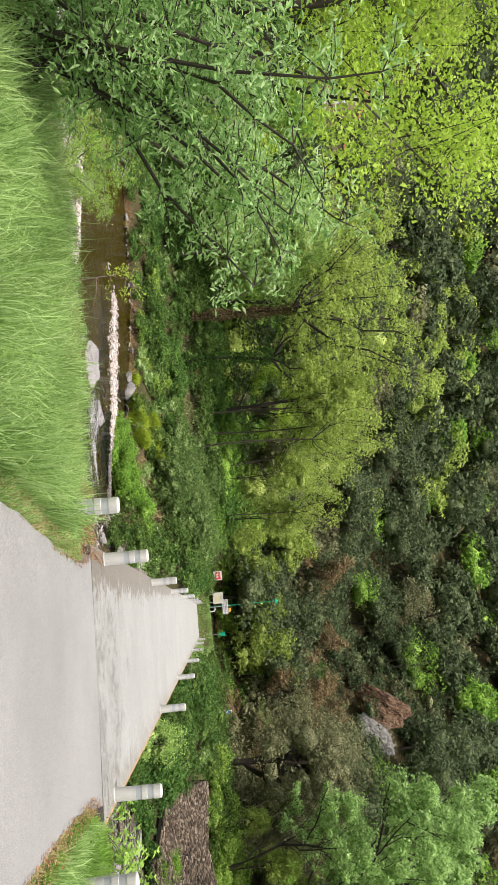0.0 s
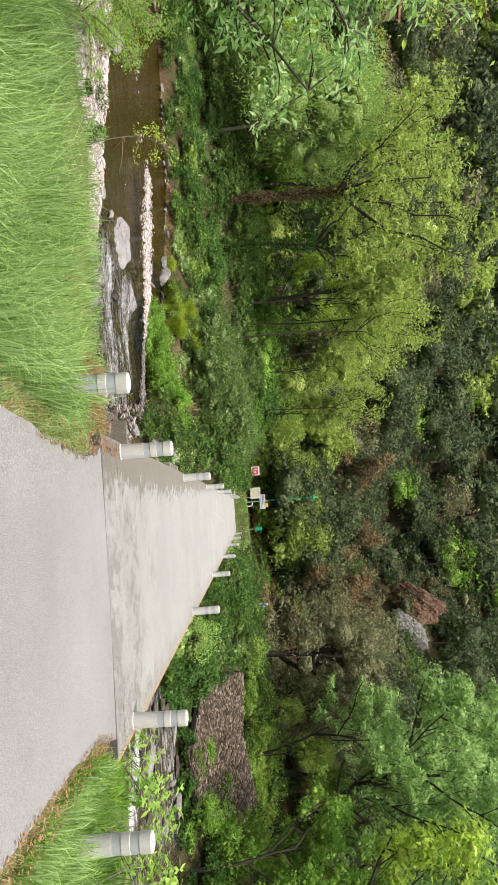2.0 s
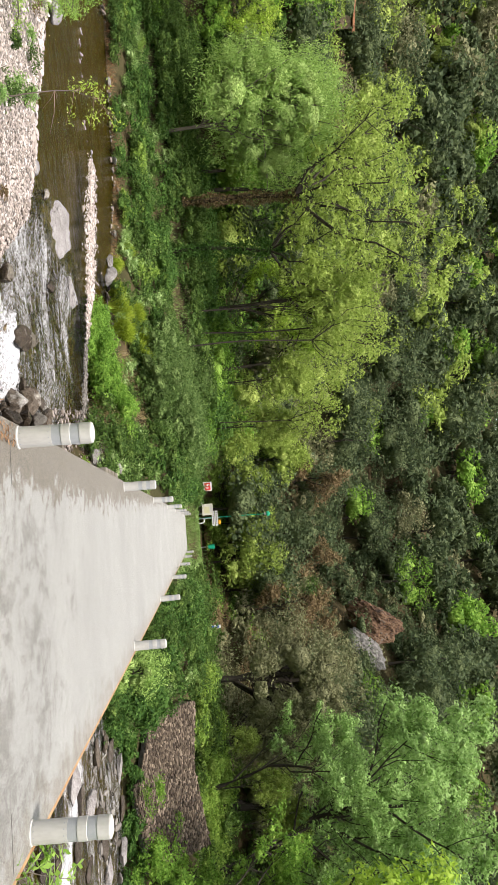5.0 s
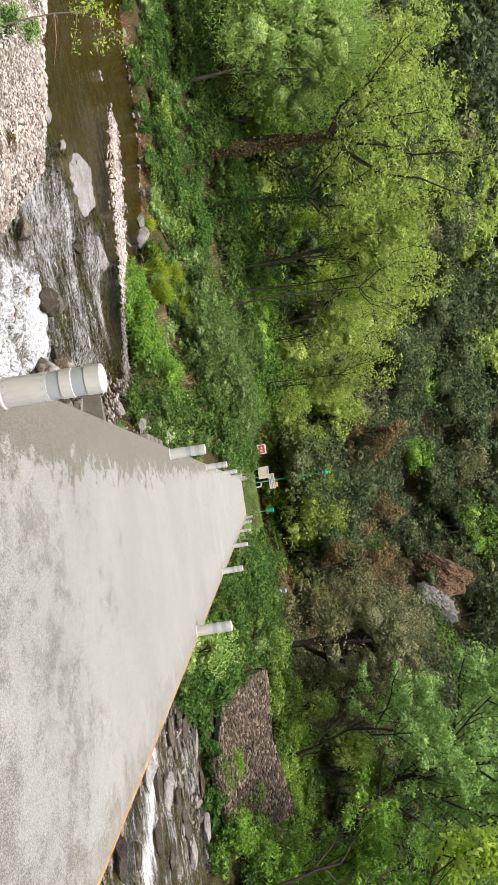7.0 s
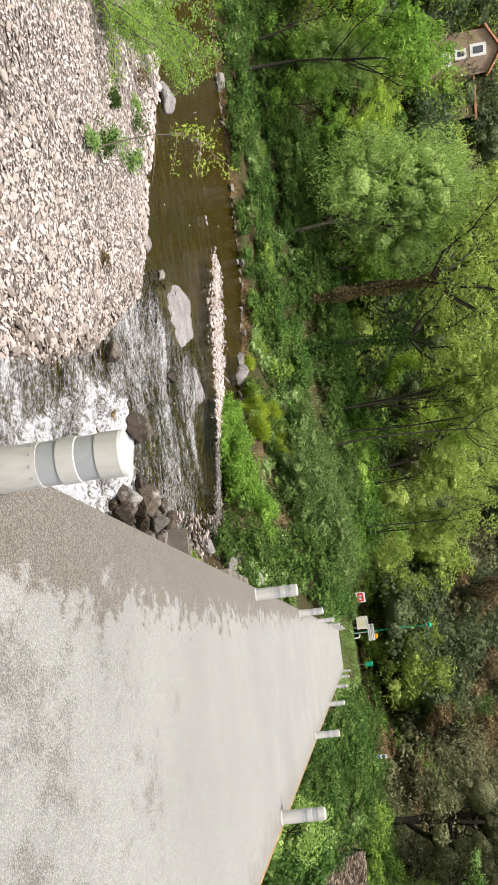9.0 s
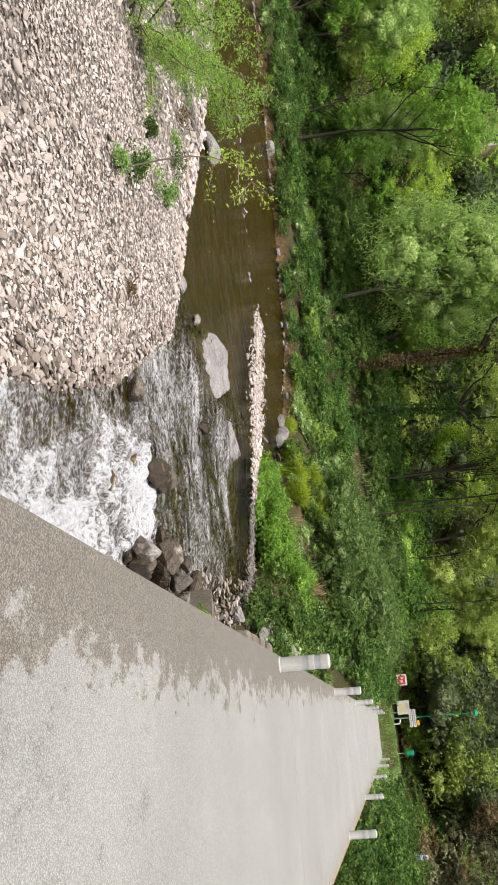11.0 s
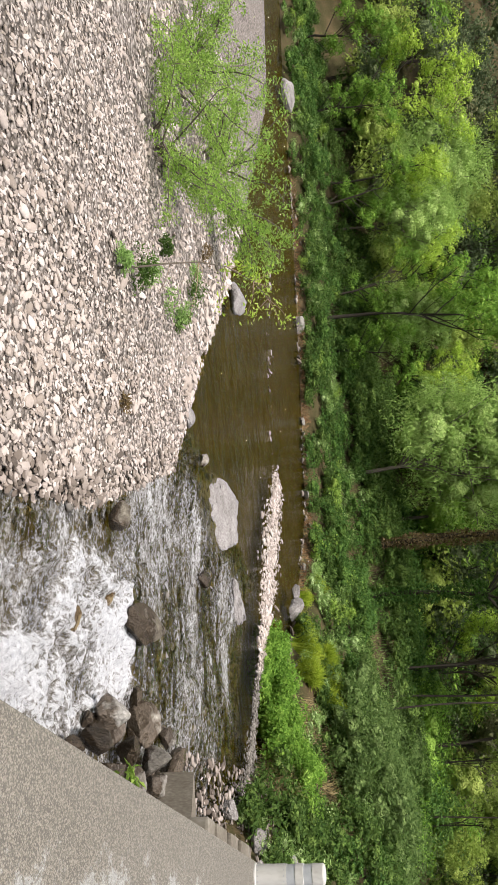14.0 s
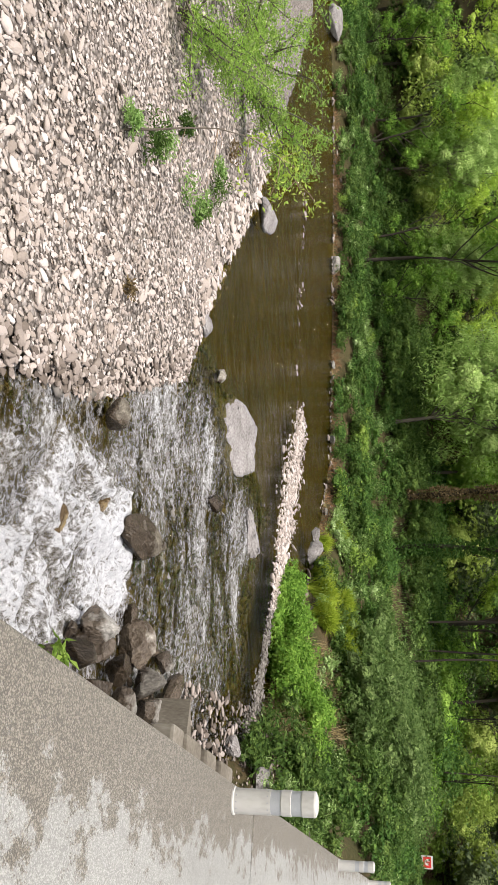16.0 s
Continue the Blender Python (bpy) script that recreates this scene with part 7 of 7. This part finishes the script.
wil = near_willow()
for i, (x, y, z, s, turn) in enumerate(((-5.9, -15.2, -0.3, 0.85, 0), (-9.2, -14.2, -0.5, 1.0, 130), (-8.6, -17.4, -0.3, 1.0, 230))):
    m = pose(x, y, z, 0, 0, turn)
    ob = wil if i == 0 else copy_thing(wil, m)
    ob.matrix_basis = m @ Matrix.Diagonal((s, s, s, 1))


# ---- young tree bush on the shingle ----
def shingle_bush():
    r = np.random.default_rng(511)
    thing = new("ash_bush")
    tubes, tips = [], []
    for i in range(15):
        a = r.uniform(-2.6, 0.7)
        d = np.array((np.cos(a) * 0.8, np.sin(a) * 0.8 + 0.55, 0.75))
        p, pts = np.array((r.normal(0, 0.25), r.normal(0, 0.25), 0.0)), []
        n = 7
        for k in range(n + 1):
            pts.append(p.copy())
            d = d + r.normal(0, 0.15, 3) + np.array((0, 0.03, -0.07))
            p = p + d / np.linalg.norm(d) * r.uniform(0.4, 0.62)
        tubes.append(tube(pts, np.linspace(0.045, 0.01, n + 1), 5))
        pts = np.array(pts)
        for k in range(2, n + 1):
            for _ in range(3):
                e = np.array((r.normal(), r.normal(), r.normal() * 0.5))
                e /= np.linalg.norm(e)
                ln = r.uniform(0.35, 0.8)
                tubes.append(tube([pts[k], pts[k] + e * ln * 0.5, pts[k] + e * ln], [0.01, 0.008, 0.004], 3))
                tips.extend(pts[k] + e * ln * t for t in np.linspace(0.3, 1, 8))
    v, f = merged(tubes)
    child("stem", mesh_from("stem", v, f, M_BARK_PALE), thing)
    tips = np.array(tips)
    c = np.repeat(tips, 5, 0) + r.normal(0, 0.1, (len(tips) * 5, 3))
    v, f = leaf_cards(c, 0.1, r, 0.15, 0.4)
    child("foliage", mesh_from("foliage", v, f, M_LEAF_ASH), thing)
    return tagged(thing, "leafy bright green young ash sprawling on the shingle", "bush")


ash = shingle_bush()
for i, (x, y, s_, turn) in enumerate(((-15.0, 3.2, 0.7, 60), (-20.4, 8.2, 1.0, 20), (-19.0, 4.2, 0.85, 150))):
    ob = ash if i == 0 else copy_thing(ash, Matrix())
    ob.matrix_basis = pose(x, y, float(height(x, y)) - 0.05, 0, 0, turn) @ Matrix.Diagonal((s_, s_, s_, 1))

# ---- small plants and litter ----
def litter(name, seed, n, pick, size, label):
    r = np.random.default_rng(seed)
    x, y = pick(r, n)
    c = np.stack([x, y, np.maximum(height(x, y), np.where((x > -0.1) & (x < 3.5), 0.0, -9)) + 0.015], -1)
    v, f = leaf_cards(c, size, r, -0.05, 0.6)
    v[:, 2] = c.repeat(4, 0)[:, 2] + (v[:, 2] - c.repeat(4, 0)[:, 2]) * 0.25
    return tagged(new(name, mesh_from(name, v, f, M_LITTER)), label, "leaves", kind="stuff")


litter("fallen_leaves", 601, 1500, road_side(-1, 0.6, -14, -9.6, -0.04), 0.045, "dry brown fallen leaves at the corner of the deck")
litter("fallen_leaves", 602, 1800, road_side(1, 0.35, -18, -10.4, -0.04), 0.04, "dry brown fallen leaves along the road edge")
litter("fallen_leaves", 603, 9000, lambda r, n: (r.uniform(-60, -6, n), r.uniform(53.2, 56.2, n)), 0.3, "brown leaf litter along the terrace path")


def sapling():
    thing = tagged(new("sapling"), "half-dead sapling leaning over the shingle with yellowish leaves", "plant")
    x, y = -10.1, 2.15
    thing.location = (x, y, float(height(x, y)))
    r = np.random.default_rng(611)
    main = [(0, 0, -0.05), (-0.1, 0.15, 0.45), (-0.25, 0.3, 0.95), (-0.4, 0.5, 1.45), (-0.6, 0.9, 1.9), (-0.7, 1.5, 2.35), (-0.75, 2.1, 2.55)]
    v, f = tube(main, [0.026, 0.021, 0.016, 0.013, 0.01, 0.007, 0.004], 6)
    child("stem", mesh_from("stem", v, f, M_BARK_PALE, True), thing)
    tips = []
    m = np.array(main)
    for i in range(16):
        k = r.integers(2, 7)
        d = np.array((r.normal(0, 0.5), r.uniform(0.1, 1), r.normal(-0.1, 0.5)))
        d /= np.linalg.norm(d)
        ln = r.uniform(0.4, 1.1)
        v, f = tube([m[k], m[k] + d * ln * 0.5, m[k] + d * ln + (0, 0, -0.1)], [0.008, 0.006, 0.003], 3)
        child("twig", mesh_from("twig", v, f, M_TWIG), thing)
        if k > 3:
            tips.extend(m[k] + d * ln * t for t in np.linspace(0.3, 1, 7))
    c = np.repeat(np.array(tips), 4, 0) + r.normal(0, 0.08, (len(tips) * 4, 3))
    v, f = leaf_cards(c, 0.09, r, 0.3, 0.38)
    child("foliage", mesh_from("foliage", v, f, M_LEAF_LIME), thing)


sapling()


def leafy_weed(x, y, s, mat, label, seed, leaf=0.09, n=420):
    r = np.random.default_rng(seed)
    p = lumpy_crown(r, np.array((0.85, 0.85, 0.6)) * s, n, 8, 0.85)[0] + np.array((x, y, float(height(x, y)) + 0.3 * s))
    v, f = leaf_cards(p, leaf, r, -0.2, 0.35)
    return tagged(new("weed", mesh_from("weed", v, f, mat)), label, "plant", kind="stuff")


for i, (x, y, s) in enumerate(((-10.7, 2.7, 0.7), (-12.2, 5.5, 0.75), (-14.3, 7.3, 0.7), (-11.2, 3.4, 0.5), (-12.6, 6.4, 0.45), (-15.2, 7.6, 0.5), (-13.2, 4.6, 0.4), (-10.2, 2.1, 0.4))):
    leafy_weed(x, y, s, M_LEAF_COOL if i % 2 else M_LEAF_BANK, "green weed clump growing between the river pebbles", 620 + i)
leafy_weed(-8.5, 4.25, 0.28, M_LEAF_BROWN, "small dark red-brown plant among the pebbles", 640, 0.1, 130)
leafy_weed(-3.95, -1.95, 0.5, M_LEAF_BROWN, "dark red-leaved plant at the edge of the shingle", 641, 0.1, 200)
leafy_weed(-16.8, 8.4, 0.5, M_LEAF_BROWN, "dry brown plant at the shingle's edge", 642, 0.1, 200)
deck_weed = leafy_weed(-0.4, -1.75, 0.16, M_LEAF_FRESH, "bright green plant sprouting from the side of the deck", 643, 0.09, 46)
deck_weed.location.z = -0.5 - float(height(-0.4, -1.75))


# ---- more of the far bank ----
def column(name, x, y, z0, z1, rad, n, leaf, mat, label, seed, category="plant"):
    r = np.random.default_rng(seed)
    a, z = r.uniform(0, 2 * np.pi, n), r.uniform(z0, z1, n)
    q = rad * (0.75 + 0.5 * r.random(n)) * (1 + 0.3 * np.sin(z * 1.7))
    v, f = leaf_cards(np.stack([x + q * np.cos(a), y + q * np.sin(a), z], -1), leaf, r, 0.3, 0.7)
    return tagged(new(name, mesh_from(name, v, f, mat)), label, category, kind="stuff")


column("ivy", -22.2, 49.3, 0.5, 9.4, 0.55, 3600, 0.17, M_LEAF_DEEP, "thick dark ivy wrapped round a tree trunk", 661)
column("dead_ivy", -27.0, 50.3, 2.0, 12.0, 0.42, 4200, 0.16, M_LEAF_BROWN, "brown dead creeper hanging on the forked tree", 662)
blades("dry_reed", 663, 1500, lambda r, n: (-4.6 + r.normal(0, 0.7, n), 24.3 + r.normal(0, 0.6, n)), (0.6, 1.4), 0.02, M_GRASS_DRY, "dry straw reeds drooping beside the bridge", 1.3)
deck_bush = dome_tree(664, (1.4, 1.7, 1.7), 2.5, 0.06, M_LEAF_SOFT, M_BARK, 40, 4200, 0.1, 0.6, 0.1, -0.9, 0.28, 10)
deck_bush.name = "bush"
deck_bush.matrix_basis = pose(6.3, 13.6, -3.4) @ Matrix.Diagonal((0.75, 0.75, 0.92, 1))
tagged(deck_bush, "pale lime bush rising from the river beside the deck", "bush")
bushes = leafy_weed(16.3, 31.0, 1.5, M_LEAF_BRIGHT, "bright leafy shrub growing in front of the mill roof", 665, 0.16, 900)
bushes.location.z += 1.6


def maple_seedling(seed, place, label):
    """Thin arching stems with flat lobed leaves."""
    r = np.random.default_rng(seed)
    thing = tagged(new("maple_sapling"), label, "plant", "maple saplings")
    thing.matrix_basis = pose(*place) @ Matrix.Diagonal((1.25, 1.25, 1.25, 1))
    leaves = []
    for i in range(7):
        a, ln = r.uniform(-0.9, 1.7), r.uniform(0.5, 1.3)
        out = np.array((math.cos(a), math.sin(a), 0.0))
        pts = [out * ln * t + np.array((0, 0, ln * (0.95 * t - 0.45 * t * t))) + r.normal(0, 0.03, 3) * t for t in np.linspace(0, 1, 7)]
        v, f = tube(pts, np.linspace(0.006, 0.002, 7), 5)
        child("stem", mesh_from("stem", v, f, M_BARK_PALE, True), thing)
        for p in pts[3:]:
            for _ in range(3):
                leaves.append(p + unit(r.normal(size=3)) * r.uniform(0.04, 0.16))
    cards = []
    c = np.array(leaves)
    n = len(c)
    ax, tilt = r.uniform(0, 6.28, n), r.normal(0, 0.45, (n, 2))
    size = r.uniform(0.06, 0.12, n)
    for k, rel in ((-1.9, 0.6), (-0.95, 0.85), (0.0, 1.0), (0.95, 0.85), (1.9, 0.6)):  # five lobes
        d = np.stack([np.cos(ax + k), np.sin(ax + k), tilt[:, 0] * np.cos(ax + k) + tilt[:, 1] * np.sin(ax + k)], -1) * (size * rel)[:, None]
        e = np.stack([-d[:, 1], d[:, 0], np.zeros(n)], -1) * 0.3
        vv = np.stack([c, c + d * 0.55 + e, c + d, c + d * 0.55 - e], 1).reshape(-1, 3)
        cards.append((vv, np.arange(4 * n).reshape(-1, 4)))
    v, f = merged(cards)
    child("foliage", mesh_from("foliage", v, f, M_LEAF_ASH), thing)


maple_seedling(666, (4.35, -11.6, float(height(4.35, -11.6))), "large-leaved lime green maple sapling arching beside the road")
maple_seedling(667, (4.0, -9.95, -0.3), "large-leaved lime green maple sapling beside the bridge corner")
maple_seedling(668, (4.6, -12.6, float(height(4.6, -12.6))), "large-leaved lime green maple sapling in the roadside grass")
maple_seedling(669, (4.25, -9.0, float(height(4.25, -9.0))), "large-leaved lime green maple sapling below the first bollard")
